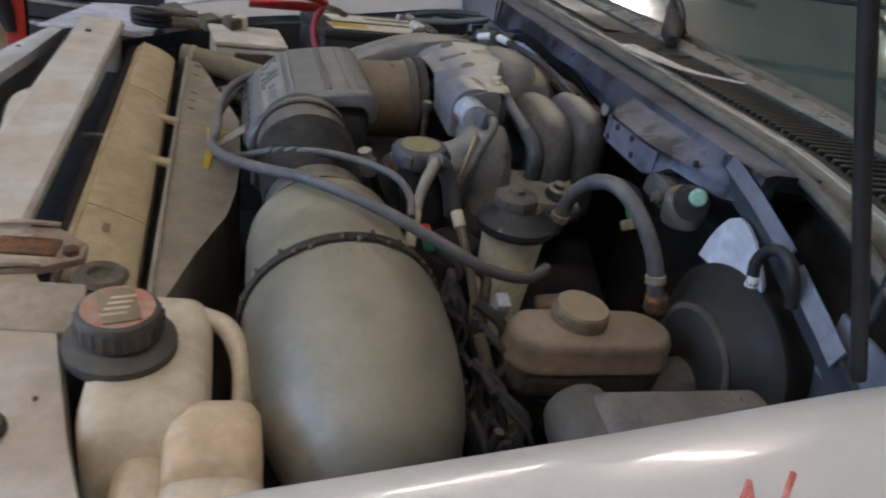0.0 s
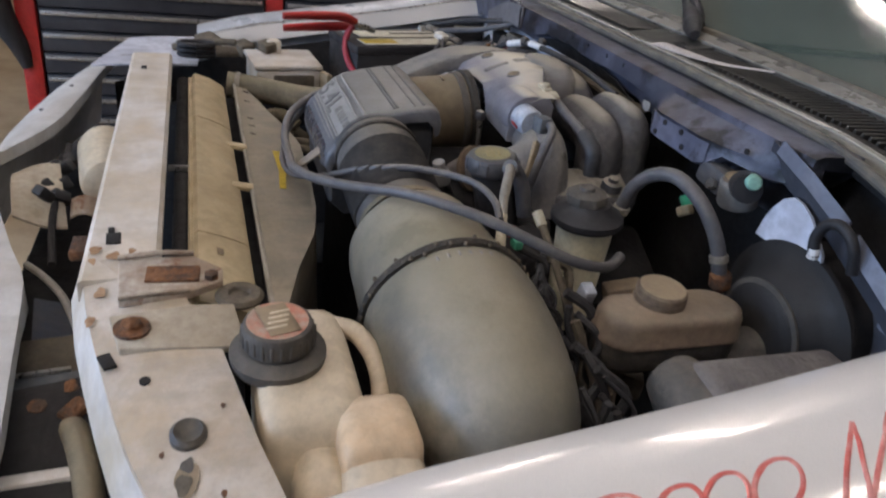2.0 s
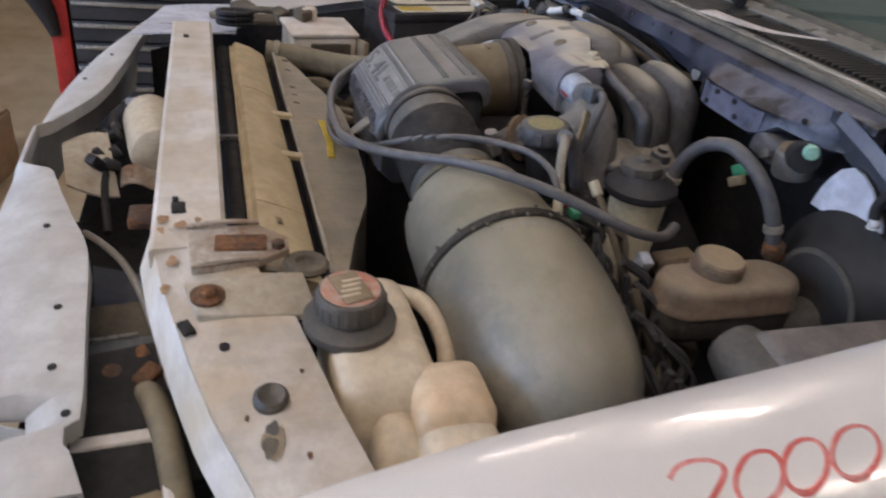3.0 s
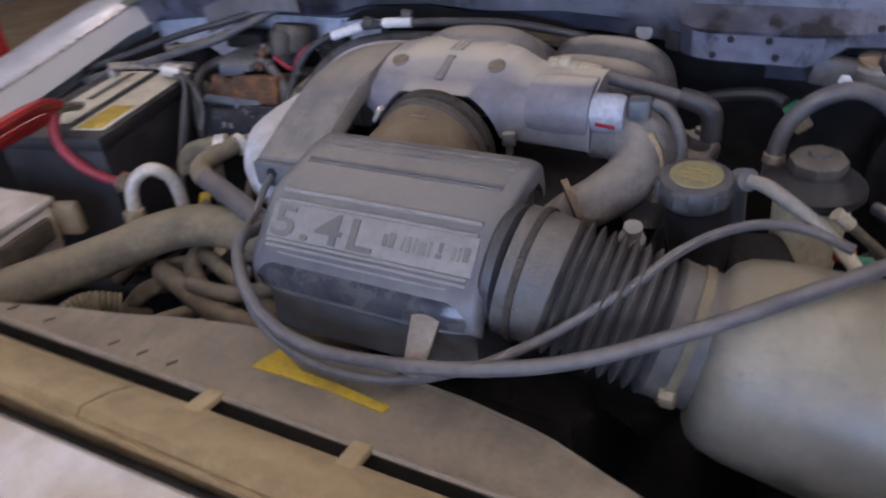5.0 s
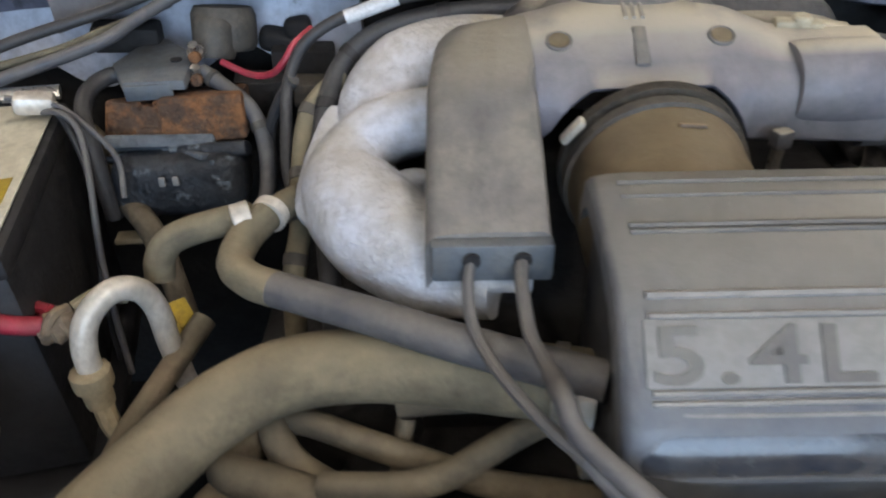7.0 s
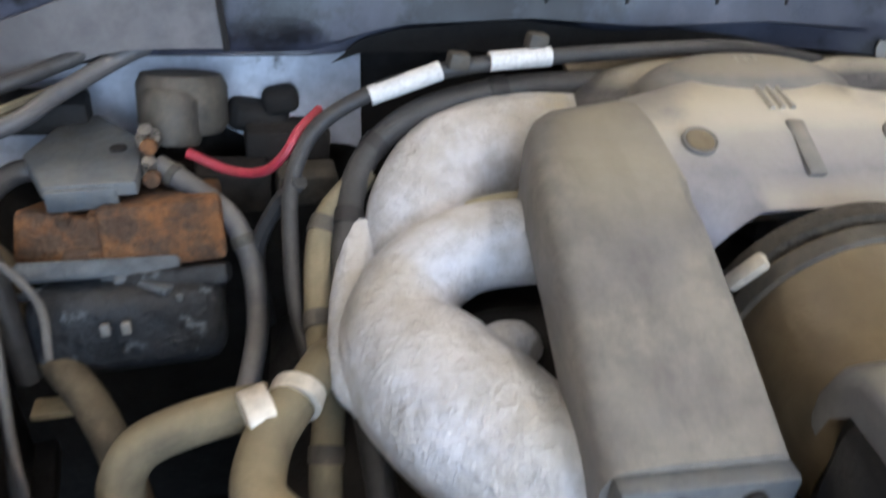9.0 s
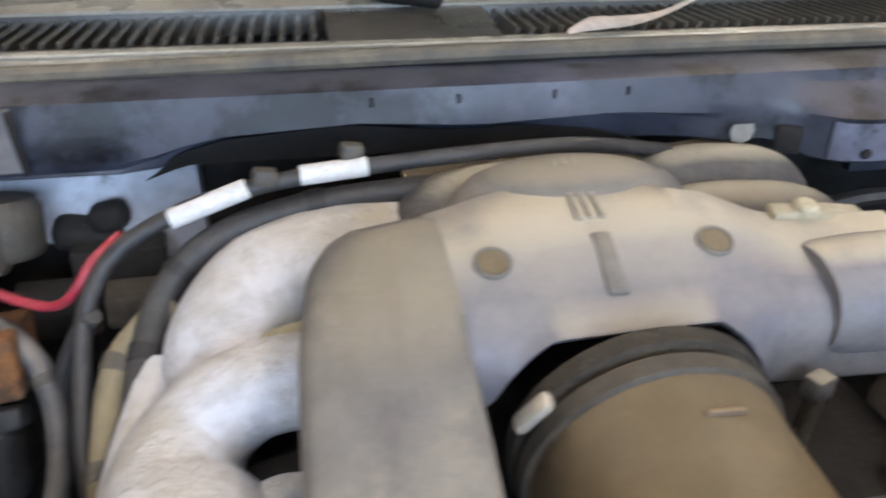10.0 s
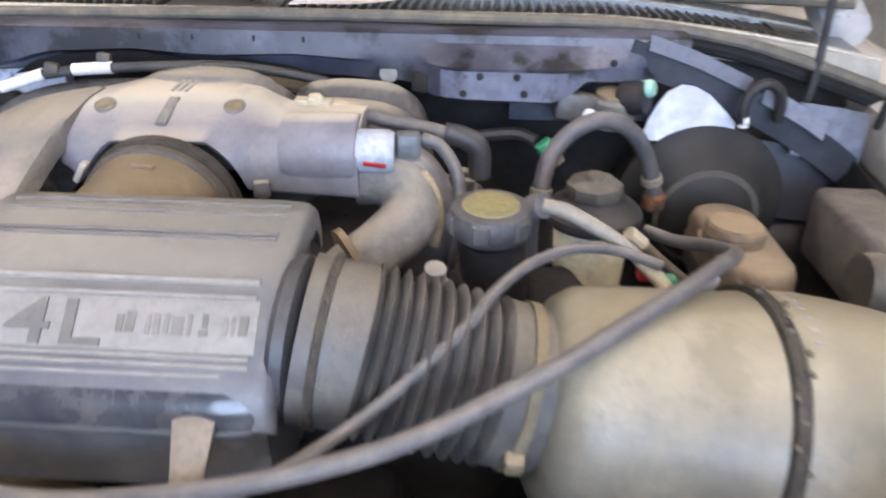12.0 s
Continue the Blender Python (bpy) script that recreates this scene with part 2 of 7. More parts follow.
    "cap": surface("dark cap", (0.045, 0.042, 0.040), (0.080, 0.072, 0.062), 0.6, big=30, dust=0.35, dust_colour=(0.20, 0.165, 0.12), bump=0.2),
    "cap_grey": surface("grey oil cap plastic", (0.046, 0.047, 0.055), (0.080, 0.078, 0.082), 0.5, big=30, dust=0.3, dust_colour=(0.18, 0.165, 0.145), bump=0.12),
    "cap_label": surface("faded red cap print", (0.50, 0.17, 0.11), (0.46, 0.34, 0.26), 0.6, big=70, dust=0.3, amount=0.4, bump=0.1),
    "rust": surface("rusted steel", (0.23, 0.092, 0.030), (0.075, 0.042, 0.028), 0.85, big=30, dust=0.30, dust_colour=(0.20, 0.14, 0.09), bump=0.8, amount=0.25),
    "rust_thin": surface("thin rust bleeding through paint", (0.42, 0.25, 0.13), (0.28, 0.14, 0.06), 0.7, big=60, dust=0.4, dust_colour=(0.52, 0.42, 0.30), bump=0.1),
    "steel": surface("bright steel", (0.55, 0.54, 0.52), (0.42, 0.40, 0.37), 0.3, 0.9, big=60, dust=0.15, bump=0.08),
    "alu": surface("dull aluminium tube", (0.74, 0.70, 0.64), (0.60, 0.55, 0.47), 0.38, 0.25, big=30, dust=0.25, bump=0.08),
    "clamp_dull": surface("dull dirty clamp", (0.36, 0.33, 0.28), (0.24, 0.21, 0.17), 0.5, 0.3, big=40, dust=0.35, bump=0.15),
    "box_gloss": surface("glossy dark resonator edge", (0.022, 0.027, 0.040), (0.05, 0.057, 0.072), 0.22, big=14, dust=0.14, bump=0.05, coat=0.4),
    "bottle_amber": surface("amber stained reservoir plastic", (0.66, 0.52, 0.36), (0.62, 0.44, 0.27), 0.4, big=9, dust=0.2, dust_colour=(0.62, 0.54, 0.40), bump=0.05, amount=0.3),
    "strip": surface("pale pinkish plastic", (0.50, 0.43, 0.38), (0.40, 0.34, 0.29), 0.5, big=40, dust=0.2, bump=0.05),
    "strip_tan": surface("dusty tan strap plastic", (0.25, 0.215, 0.18), (0.19, 0.16, 0.13), 0.6, big=30, dust=0.3, dust_colour=(0.33, 0.28, 0.21), bump=0.08),
    "tan_fit": surface("tan plastic fitting", (0.36, 0.29, 0.18), (0.27, 0.21, 0.13), 0.6, big=40, dust=0.4, bump=0.15),
    "wrap": surface("white heat wrap", (0.67, 0.69, 0.76), (0.47, 0.46, 0.455), 0.65, big=11, fine=190, dust=0.24, dust_colour=(0.54, 0.49, 0.40), bump=0.7, amount=0.3, spots=((0.46, 0.41, 0.26), 10, 0.63), mottle=0.40, top_dust_light=0.4, flat=0.70),
    "wrap_stain": surface("yellow stained heat wrap", (0.52, 0.48, 0.34), (0.40, 0.36, 0.25), 0.7, big=18, fine=190, dust=0.25, bump=0.6),
    "white_tag": surface("white label", (0.78, 0.78, 0.78), (0.66, 0.66, 0.66), 0.5, big=60, dust=0.06, bump=0.02),
    "sensor": surface("pale blue sensor housing", (0.46, 0.51, 0.59), (0.36, 0.40, 0.47), 0.4, big=30, dust=0.25, bump=0.05),
    "cream": surface("cream plastic clip", (0.55, 0.50, 0.37), (0.42, 0.37, 0.27), 0.55, big=50, dust=0.3, bump=0.05),
    "label_cream": surface("worn cream battery label", (0.72, 0.68, 0.55), (0.56, 0.52, 0.40), 0.5, big=30, dust=0.15, bump=0.03),
    "red": surface("red plastic", (0.50, 0.025, 0.02), (0.38, 0.018, 0.018), 0.4, big=20, dust=0.08, bump=0.04),
    "red_cable": surface("red cable", (0.42, 0.02, 0.05), (0.30, 0.02, 0.04), 0.5, big=40, dust=0.15, bump=0.05),
    "marker": surface("red marker ink", (0.60, 0.10, 0.08), (0.72, 0.30, 0.26), 0.45, big=40, fine=300, dust=0.05, bump=0.02, amount=0.3),
    "green": surface("green connector", (0.02, 0.30, 0.16), (0.03, 0.22, 0.13), 0.5, big=40, dust=0.15, bump=0.05),
    "mint": surface("pale green plug", (0.28, 0.55, 0.42), (0.25, 0.45, 0.36), 0.5, big=40, dust=0.1, bump=0.05),
    "card": surface("brown cardboard", (0.52, 0.38, 0.22), (0.44, 0.32, 0.19), 0.85, big=5, dust=0.2, bump=0.08),
    "drawer": surface("black drawer front", (0.02, 0.022, 0.03), (0.03, 0.032, 0.04), 0.4, big=5, dust=0.08, bump=0.03),
    "dark_blue": surface("dirty dark blue metal", (0.025, 0.04, 0.085), (0.04, 0.05, 0.075), 0.5, big=14, dust=0.2, bump=0.15),
    "pump_blue": surface("chipped blue black pump paint", (0.006, 0.008, 0.012), (0.018, 0.023, 0.031), 0.5, big=24, dust=0.12, dust_colour=(0.07, 0.06, 0.055), bump=0.5, amount=0.25, spots=((0.13, 0.15, 0.17), 38, 0.60)),
    "pump_chip": surface("chipped pale blue pump edge", (0.05, 0.06, 0.075), (0.12, 0.14, 0.16), 0.5, big=26, dust=0.2, dust_colour=(0.16, 0.14, 0.12), bump=0.5, amount=0.4, spots=((0.42, 0.46, 0.50), 34, 0.60)),
    "slate": surface("blue grey plastic", (0.07, 0.085, 0.105), (0.11, 0.125, 0.14), 0.5, big=22, dust=0.25, bump=0.15),
}


def glass_material():
    m = bpy.data.materials.new("windshield glass")
    m.use_nodes = True
    b = m.node_tree.nodes["Principled BSDF"]
    b.inputs["Base Color"].default_value = (0.11, 0.145, 0.12, 1)
    b.inputs["Roughness"].default_value, b.inputs["Transmission Weight"].default_value, b.inputs["IOR"].default_value = 0.08, 0.35, 1.5
    b.inputs["Coat Weight"].default_value, b.inputs["Coat Roughness"].default_value = 1.0, 0.03
    return m


def tube_light_material(name, glow):
    m = bpy.data.materials.new(name)
    m.use_nodes = True
    b = m.node_tree.nodes["Principled BSDF"]
    b.inputs["Emission Color"].default_value, b.inputs["Emission Strength"].default_value = (1.0, 0.91, 0.80, 1), glow
    return m


LAMP_GLOW = 88.0
M["glass"], M["tube_light"], M["tube_dim"] = glass_material(), tube_light_material("lit tube", LAMP_GLOW), tube_light_material("weaker lit tube", LAMP_GLOW * 0.75)

# ---- building tools ----
ORIGIN = {}


def thing(name, label, category, at=(0, 0, 0), group="", kind=""):
    ob = new(name)
    ob.location, ob.empty_display_size = at, 0.03
    ORIGIN[ob] = Vector(at)
    return tagged(ob, label, category, group, kind)


def to_mesh(name, bm, material, origin, flat=35):
    bm.transform(Matrix.Translation(-origin))
    bmesh.ops.recalc_face_normals(bm, faces=bm.faces)
    for f in bm.faces:
        f.smooth = True
    for e in bm.edges:
        e.smooth = len(e.link_faces) == 2 and e.calc_face_angle(0) < radians(flat)
    me = bpy.data.meshes.new(name)
    bm.to_mesh(me)
    bm.free()
    me.materials.append(M[material])
    return me


def part(name, bm, material, parent, label="", flat=35):
    ob = new(name, to_mesh(name, bm, material, ORIGIN[parent], flat))
    ob.parent = parent
    ORIGIN[ob] = ORIGIN[parent]
    return tagged(ob, label)


def solo(name, bm, material, label, category, group="", kind="", flat=35):
    low = min(v.co.z for v in bm.verts)
    c = sum((v.co for v in bm.verts), Vector()) / len(bm.verts)
    at = Vector((c.x, c.y, low))
    ob = new(name, to_mesh(name, bm, material, at, flat))
    ob.location = at
    ORIGIN[ob] = at
    return tagged(ob, label, category, group, kind)


def spline(points, step=6):
    """Points of a smooth curve through the given ones."""
    p = [Vector(q) for q in points]
    if len(p) < 3:
        return [p[0].lerp(p[-1], i / step) for i in range(step + 1)]
    p = [2 * p[0] - p[1], *p, 2 * p[-1] - p[-2]]
    out = []
    for a, b, c, d in zip(p, p[1:], p[2:], p[3:]):
        for i in range(step):
            t = i / step
            out.append(0.5 * (2 * b + (c - a) * t + (2 * a - 5 * b + 4 * c - d) * t * t + (3 * b - a - 3 * c + d) * t ** 3))
    return out + [p[-2]]


def sweep(points, radius, sides=12, step=6, ribs=None, squash=1.0):
    """A tube along a smooth curve. radius: a number, or one for each end and point; ribs: (count, depth) of rings round it."""
    way = spline(points, step)
    radii = radius if isinstance(radius, (list, tuple)) else [radius, radius]
    bm = bmesh.new()
    rings, side = [], None
    fine = way
    if ribs:
        total = ribs[0] * 4
        fine = []
        for i in range(total + 1):
            k = i / total * (len(way) - 1)
            j = min(int(k), len(way) - 2)
            fine.append(way[j].lerp(way[j + 1], k - j))
    for i, q in enumerate(fine):
        ahead = (fine[min(i + 1, len(fine) - 1)] - fine[max(i - 1, 0)]).normalized()
        if side is None:
            side = ahead.orthogonal().normalized()
        side = (side - ahead * side.dot(ahead)).normalized()
        other = ahead.cross(side)
        k = i / (len(fine) - 1) * (len(radii) - 1)
        j = min(int(k), len(radii) - 2)
        r = radii[j] + (radii[j + 1] - radii[j]) * (k - j)
        if ribs:
            r += ribs[1] * (1, 0.3, -1, 0.3)[i % 4]
        rings.append([bm.verts.new(q + r * (math.cos(a) * side + squash * math.sin(a) * other)) for a in (math.tau * s / sides for s in range(sides))])
    for a, b in zip(rings, rings[1:]):
        for s in range(sides):
            bm.faces.new((a[s], a[(s + 1) % sides], b[(s + 1) % sides], b[s]))
    bm.faces.new(rings[0])
    bm.faces.new(rings[-1])
    return bm


def lathe(profile, at, along=(0, 0, 1), sides=32):
    """A turned shape: profile of (radius, height) from one end to the other, along the axis from at."""
    bm = bmesh.new()
    turn = Vector(along).to_track_quat("Z", "Y").to_matrix().to_4x4()
    m = Matrix.Translation(at) @ turn
    rings = []
    for r, h in profile:
        if r < 1e-5:
            rings.append([bm.verts.new(m @ Vector((0, 0, h)))])
        else:
            rings.append([bm.verts.new(m @ Vector((r * math.cos(math.tau * s / sides), r * math.sin(math.tau * s / sides), h))) for s in range(sides)])
    for a, b in zip(rings, rings[1:]):
        for s in range(sides):
            t = (s + 1) % sides
            if len(a) == 1 and len(b) > 1:
                bm.faces.new((a[0], b[s], b[t]))
            elif len(b) == 1 and len(a) > 1:
                bm.faces.new((a[s], a[t], b[0]))
            elif len(a) > 1:
                bm.faces.new((a[s], a[t], b[t], b[s]))
    for ring in (rings[0], rings[-1]):
        if len(ring) > 1:
            bm.faces.new(ring)
    return bm


def rbox(at, size, bevel=0.003, turn=(0, 0, 0), segments=2, taper=1.0):
    bm = bmesh.new()
    bmesh.ops.create_cube(bm, size=1.0)
    for v in bm.verts:
        k = taper if v.co.z > 0 else 1.0
        v.co = Vector((v.co.x * size[0] * k, v.co.y * size[1] * k, v.co.z * size[2]))
    if bevel:
        bmesh.ops.bevel(bm, geom=bm.edges[:], offset=bevel, segments=segments, affect="EDGES", profile=0.5)
    bm.transform(pose(*at, *turn))
    return bm


def plate(outline, low, high, bevel=0.002):
    """A flat piece with the given outline in plan; low and high are heights, or functions of (x, y)."""
    bm = bmesh.new()
    top = [bm.verts.new((x, y, high(x, y) if callable(high) else high)) for x, y in outline]
    bottom = [bm.verts.new((x, y, low(x, y) if callable(low) else low)) for x, y in outline]
    faces = [bm.faces.new(top), bm.faces.new(list(reversed(bottom)))]
    for i in range(len(outline)):
        j = (i + 1) % len(outline)
        bm.faces.new((top[j], top[i], bottom[i], bottom[j]))
    if bevel:
        edges = list({e for e in faces[0].edges} | {e for e in bm.edges if len({v in top for v in e.verts}) == 2})
        bmesh.ops.bevel(bm, geom=edges, offset=bevel, segments=2, affect="EDGES", profile=0.5)
    bmesh.ops.triangulate(bm, faces=[f for f in bm.faces if len(f.verts) > 4])
    return bm


def loft(rings, closed=True, caps=True):
    bm = bmesh.new()
    rows = [[bm.verts.new(q) for q in ring] for ring in rings]
    for a, b in zip(rows, rows[1:]):
        n = len(a)
        for s in range(n if closed else n - 1):
            t = (s + 1) % n
            bm.faces.new((a[s], a[t], b[t], b[s]))
    if caps and closed:
        bm.faces.new(rows[0])
        bm.faces.new(rows[-1])
    return bm


def shell(f, us, vs, offset):
    """A sheet f(u, v) with a thickness given by the offset vector."""
    o = Vector(offset)
    bm = bmesh.new()
    a = [[bm.verts.new(Vector(f(u, v))) for v in vs] for u in us]
    b = [[bm.verts.new(Vector(f(u, v)) + o) for v in vs] for u in us]
    nu, nv = len(us), len(vs)
    for i in range(nu - 1):
        for j in range(nv - 1):
            bm.faces.new((a[i][j], a[i + 1][j], a[i + 1][j + 1], a[i][j + 1]))
            bm.faces.new((b[i][j], b[i][j + 1], b[i + 1][j + 1], b[i + 1][j]))
    for i in range(nu - 1):
        for j in (0, nv - 1):
            bm.faces.new((a[i][j], a[i + 1][j], b[i + 1][j], b[i][j]))
    for j in range(nv - 1):
        for i in (0, nu - 1):
            bm.faces.new((a[i][j], a[i][j + 1], b[i][j + 1], b[i][j]))
    return bm


def span(a, b, n):
    return [a + (b - a) * i / n for i in range(n + 1)]


def along(table, x):
    """The value at x on straight lines through a table of (x, value)."""
    return float(np.interp(x, [a for a, _ in table], [b for _, b in table]))


def hose(name, points, r, material, label, sides=12, step=6, category="hose", group=""):
    return solo(name, sweep(points, r, sides, step), material, label, category, group)


def joined(*bms):
    out = bmesh.new()
    for b in bms:
        me = bpy.data.meshes.new("piece")
        b.to_mesh(me)
        b.free()
        out.from_mesh(me)
        bpy.data.meshes.remove(me)
    return out

# ---- the garage ----
def room_piece(name, at, size, material, label, category):
    return solo(name, rbox(at, size, 0), material, label, category, kind="structure")


room_piece("floor", (0, 0, -0.05), (40, 40, 0.1), "concrete", "brown stained concrete garage floor", "floor")
room_piece("wall_west", (-6.6, 0, 2.0), (0.2, 12.4, 4.0), "wall", "plain painted garage wall", "wall")
room_piece("wall_east", (6.6, 0, 2.0), (0.2, 12.4, 4.0), "wall", "plain painted garage wall", "wall")
room_piece("wall_north", (0, 6.3, 2.0), (13.0, 0.2, 4.0), "wall", "plain painted garage wall behind the car", "wall")
room_piece("wall_south", (-4.2, -5.2, 2.0), (4.6, 0.2, 4.0), "wall", "plain painted wall beside the garage door", "wall")
room_piece("wall_south", (4.9, -5.2, 2.0), (3.2, 0.2, 4.0), "wall", "plain painted wall beside the garage door", "wall")
room_piece("wall_south", (0.7, -5.2, 3.7), (5.2, 0.2, 0.6), "wall", "plain painted wall above the garage door", "wall")
room_piece("ceiling", (0, 0.5, 4.05), (13.4, 11.8, 0.1), "ceiling", "pale garage ceiling", "ceiling")


def strip_light(x, y, glow="tube_light", turn=0):
    t = thing("strip_light", "lit fluorescent strip light on the ceiling", "ceiling light", (x, y, 3.9), "strip lights on the ceiling")
    part("housing", rbox((x, y, 3.96), (0.22, 1.5, 0.07), 0.01, (0, 0, turn)), "white_tag", t)
    for side in (-0.05, 0.05):
        c, s = math.cos(radians(turn)), math.sin(radians(turn))
        a = Vector((x + side * c, y + side * s, 3.905))
        d = Vector((-s, c, 0)) * 0.7
        part("tube", sweep([a - d, a, a + d], 0.014, 8, 2), glow, t, "lit fluorescent tube")
    return t


# all out of view; (-1.3, -1.7) and (1.6, -3.6) added for brightness
for lx, ly in ((1.6, -0.2), (1.5, -1.9), (-1.3, -1.7), (1.6, -3.6)):
    strip_light(lx, ly)
# weaker tubes, glow set to balance the bay's light
for lx, ly, turn in ((-2.0, 2.15, 90), (-4.2, 1.2, 0), (2.3, 2.6, 0)):
    strip_light(lx, ly, "tube_dim", turn)


# ---- tool chest and boxes on the far side of the car ----
def tool_chest():
    x0, x1, y0, y1 = -2.55, -2.0, -0.56, 1.3
    t = thing("tool_chest", "red steel tool chest with black drawers and bright trims", "tool chest", (-2.3, 0.2, 0))
    part("carcass", rbox(((x0 + x1) / 2 - 0.02, (y0 + y1) / 2, 0.56), (x1 - x0 - 0.04, y1 - y0 - 0.02, 0.92), 0.008), "drawer", t)
    for y in (y0 + 0.035, 0.40, y1 - 0.035):
        part("post", rbox((x1 - 0.01, y, 0.56), (0.05, 0.07, 0.94), 0.006), "red", t, "red corner post")
    part("top", rbox(((x0 + x1) / 2, (y0 + y1) / 2, 1.045), (x1 - x0 + 0.03, y1 - y0 + 0.03, 0.035), 0.008), "red", t)
    for low, high in ((y0 + 0.08, 0.36), (0.44, y1 - 0.08)):
        z = 0.13
        for h in (0.20, 0.085, 0.085, 0.085, 0.085, 0.085, 0.085, 0.09):
            d = part("drawer", rbox((x1 + 0.012, (low + high) / 2, z + h / 2), (0.03, high - low - 0.01, h - 0.008), 0.004), "drawer", t)
            part("pull", rbox((x1 + 0.035, (low + high) / 2, z + h - 0.018), (0.018, high - low - 0.02, 0.016), 0.004), "steel", d, "bright metal drawer pull")
            z += h
    for y in (y0 + 0.1, y1 - 0.1):
        for x in (x0 + 0.08, x1 - 0.08):
            part("caster", lathe([(0, -0.018), (0.045, -0.018), (0.05, 0), (0.045, 0.018), (0, 0.018)], (x, y, 0.052), (0, 1, 0), 20), "black", t)
    part("side_handle", sweep([(x1 + 0.02, y0 - 0.02, 1.02), (x1 + 0.03, y0 - 0.06, 0.92), (x1 + 0.03, y0 - 0.05, 0.74), (x1 + 0.02, y0 + 0.0, 0.60), (x1 + 0.02, y0 + 0.02, 0.52)], [0.05, 0.055, 0.05, 0.035, 0.02], 12), "black", t, "black hanging strap")


tool_chest()


def carton(at, size, turn, label):
    t = thing("cardboard_box", label, "box", (at[0], at[1], at[2]))
    x, y, z = at
    part("body", rbox((x, y, z + size[2] / 2), size, 0.006, (0, 0, turn)), "card", t)
    for k in (-1, 1):
        c, s = math.cos(radians(turn)), math.sin(radians(turn))
        part("flap", rbox((x - s * k * size[1] * 0.26, y + c * k * size[1] * 0.26, z + size[2] + 0.004), (size[0] * 0.98, size[1] * 0.45, 0.006), 0.002, (2 * k, 0, turn)), "card", t)


carton((-2.9, -1.85, 0), (0.5, 0.62, 0.34), 8, "brown cardboard box on the garage floor")
carton((-1.75, -1.02, 0), (0.42, 0.5, 0.24), -12, "open brown cardboard box beside the tool chest")
carton((-3.5, -1.9, 0), (0.6, 0.8, 0.5), 4, "brown cardboard box on the garage floor")


def floor_jack(x, y):
    t = thing("floor_jack", "small red trolley jack on the garage floor", "jack", (x, y, 0))
    for s in (-1, 1):
        part("side_plate", rbox((x, y + s * 0.07, 0.09), (0.42, 0.012, 0.08), 0.004), "red", t)
        for e in (-0.18, 0.18):
            part("wheel", lathe([(0, -0.014), (0.03, -0.014), (0.034, 0), (0.03, 0.014), (0, 0.014)], (x + e, y + s * 0.09, 0.035), (0, 1, 0), 16), "steel", t)
    part("arm", rbox((x + 0.04, y, 0.13), (0.30, 0.06, 0.04), 0.006, (0, -14, 0)), "red", t)


floor_jack(-2.55, -1.16)

# ---- the car's body round the engine bay ----
EDGE = [(-0.3, 0.82), (0.0, 0.905), (0.07, 0.928), (0.17, 0.957), (0.27, 0.980), (0.40, 1.000), (0.54, 1.022), (0.64, 1.040), (0.76, 1.062), (1.2, 1.11)]
SHAPE = [(0.012, -0.075), (0.0, -0.012), (0.0, 0.0), (0.006, 0.006), (0.03, 0.013), (0.06, 0.016), (0.09, 0.012), (0.12, 0.0), (0.15, -0.022), (0.175, -0.055), (0.195, -0.11), (0.205, -0.20), (0.21, -0.45)]


def fender_at(across, y):
    """A place on the fender's top, across metres out from its inner edge."""
    return Vector((0.78 + across, y, along(EDGE, y) + along(SHAPE[2:], across)))


def skin(shape, thick=0.003):
    """The inner side of a sheet whose section is the given (across, up) line."""
    out = []
    for i, (a, b) in enumerate(shape):
        p, q = Vector(shape[max(i - 1, 0)]), Vector(shape[min(i + 1, len(shape) - 1)])
        d = (q - p).normalized()
        out.append((a + thick * d.y, b - thick * d.x))
    return out


SECTION = SHAPE + skin(SHAPE)[::-1]
body = thing("car", "silver sport utility vehicle body with the hood taken off", "car", (0, 0.9, 0))
ys = span(-0.28, 1.3, 40)
part("fender", loft([[(0.78 + a, y, along(EDGE, y) + b) for a, b in SECTION] for y in ys]), "body_silver", body, "champagne silver fender with red marker writing")
FAR = [(-0.3, 0.830), (-0.05, 0.905), (0.2, 0.980), (0.4, 1.015), (0.57, 1.042), (0.78, 1.084), (1.3, 1.13)]
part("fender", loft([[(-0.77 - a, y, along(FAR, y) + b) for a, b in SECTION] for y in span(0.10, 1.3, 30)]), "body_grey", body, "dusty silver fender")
part("front_wing", loft([[(0.78 + a - 0.10 * u * u, -0.28 - 0.22 * u, along(EDGE, -0.28) + b - 0.10 * u) for a, b in SECTION] for u in span(0.002, 1, 6)]), "body_silver", body)

# inner aprons
for s in (1, -1):
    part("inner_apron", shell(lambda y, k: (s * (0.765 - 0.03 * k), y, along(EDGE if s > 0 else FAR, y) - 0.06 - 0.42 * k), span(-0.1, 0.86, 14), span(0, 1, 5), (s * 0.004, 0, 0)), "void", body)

# firewall: blue beam under the cowl, wall behind it coloured near-black for shade
FACE_Y = [(-0.44, 0.791), (0.212, 0.791), (0.238, 0.780), (0.262, 0.760), (0.285, 0.755), (0.385, 0.755), (0.42, 0.763), (0.47, 0.784), (0.545, 0.815)]
FACE_Z = [(-0.44, 1.096), (0.212, 1.094), (0.232, 1.090), (0.245, 1.082), (0.385, 1.080), (0.402, 1.086), (0.425, 1.104), (0.49, 1.098), (0.515, 1.104), (0.545, 1.135)]
HOLLOW = [(-0.44, 0.003), (-0.275, 0.003), (-0.25, 0.028), (-0.10, 0.030), (0.05, 0.024), (0.14, 0.018), (0.175, 0.0), (0.545, 0.0)]
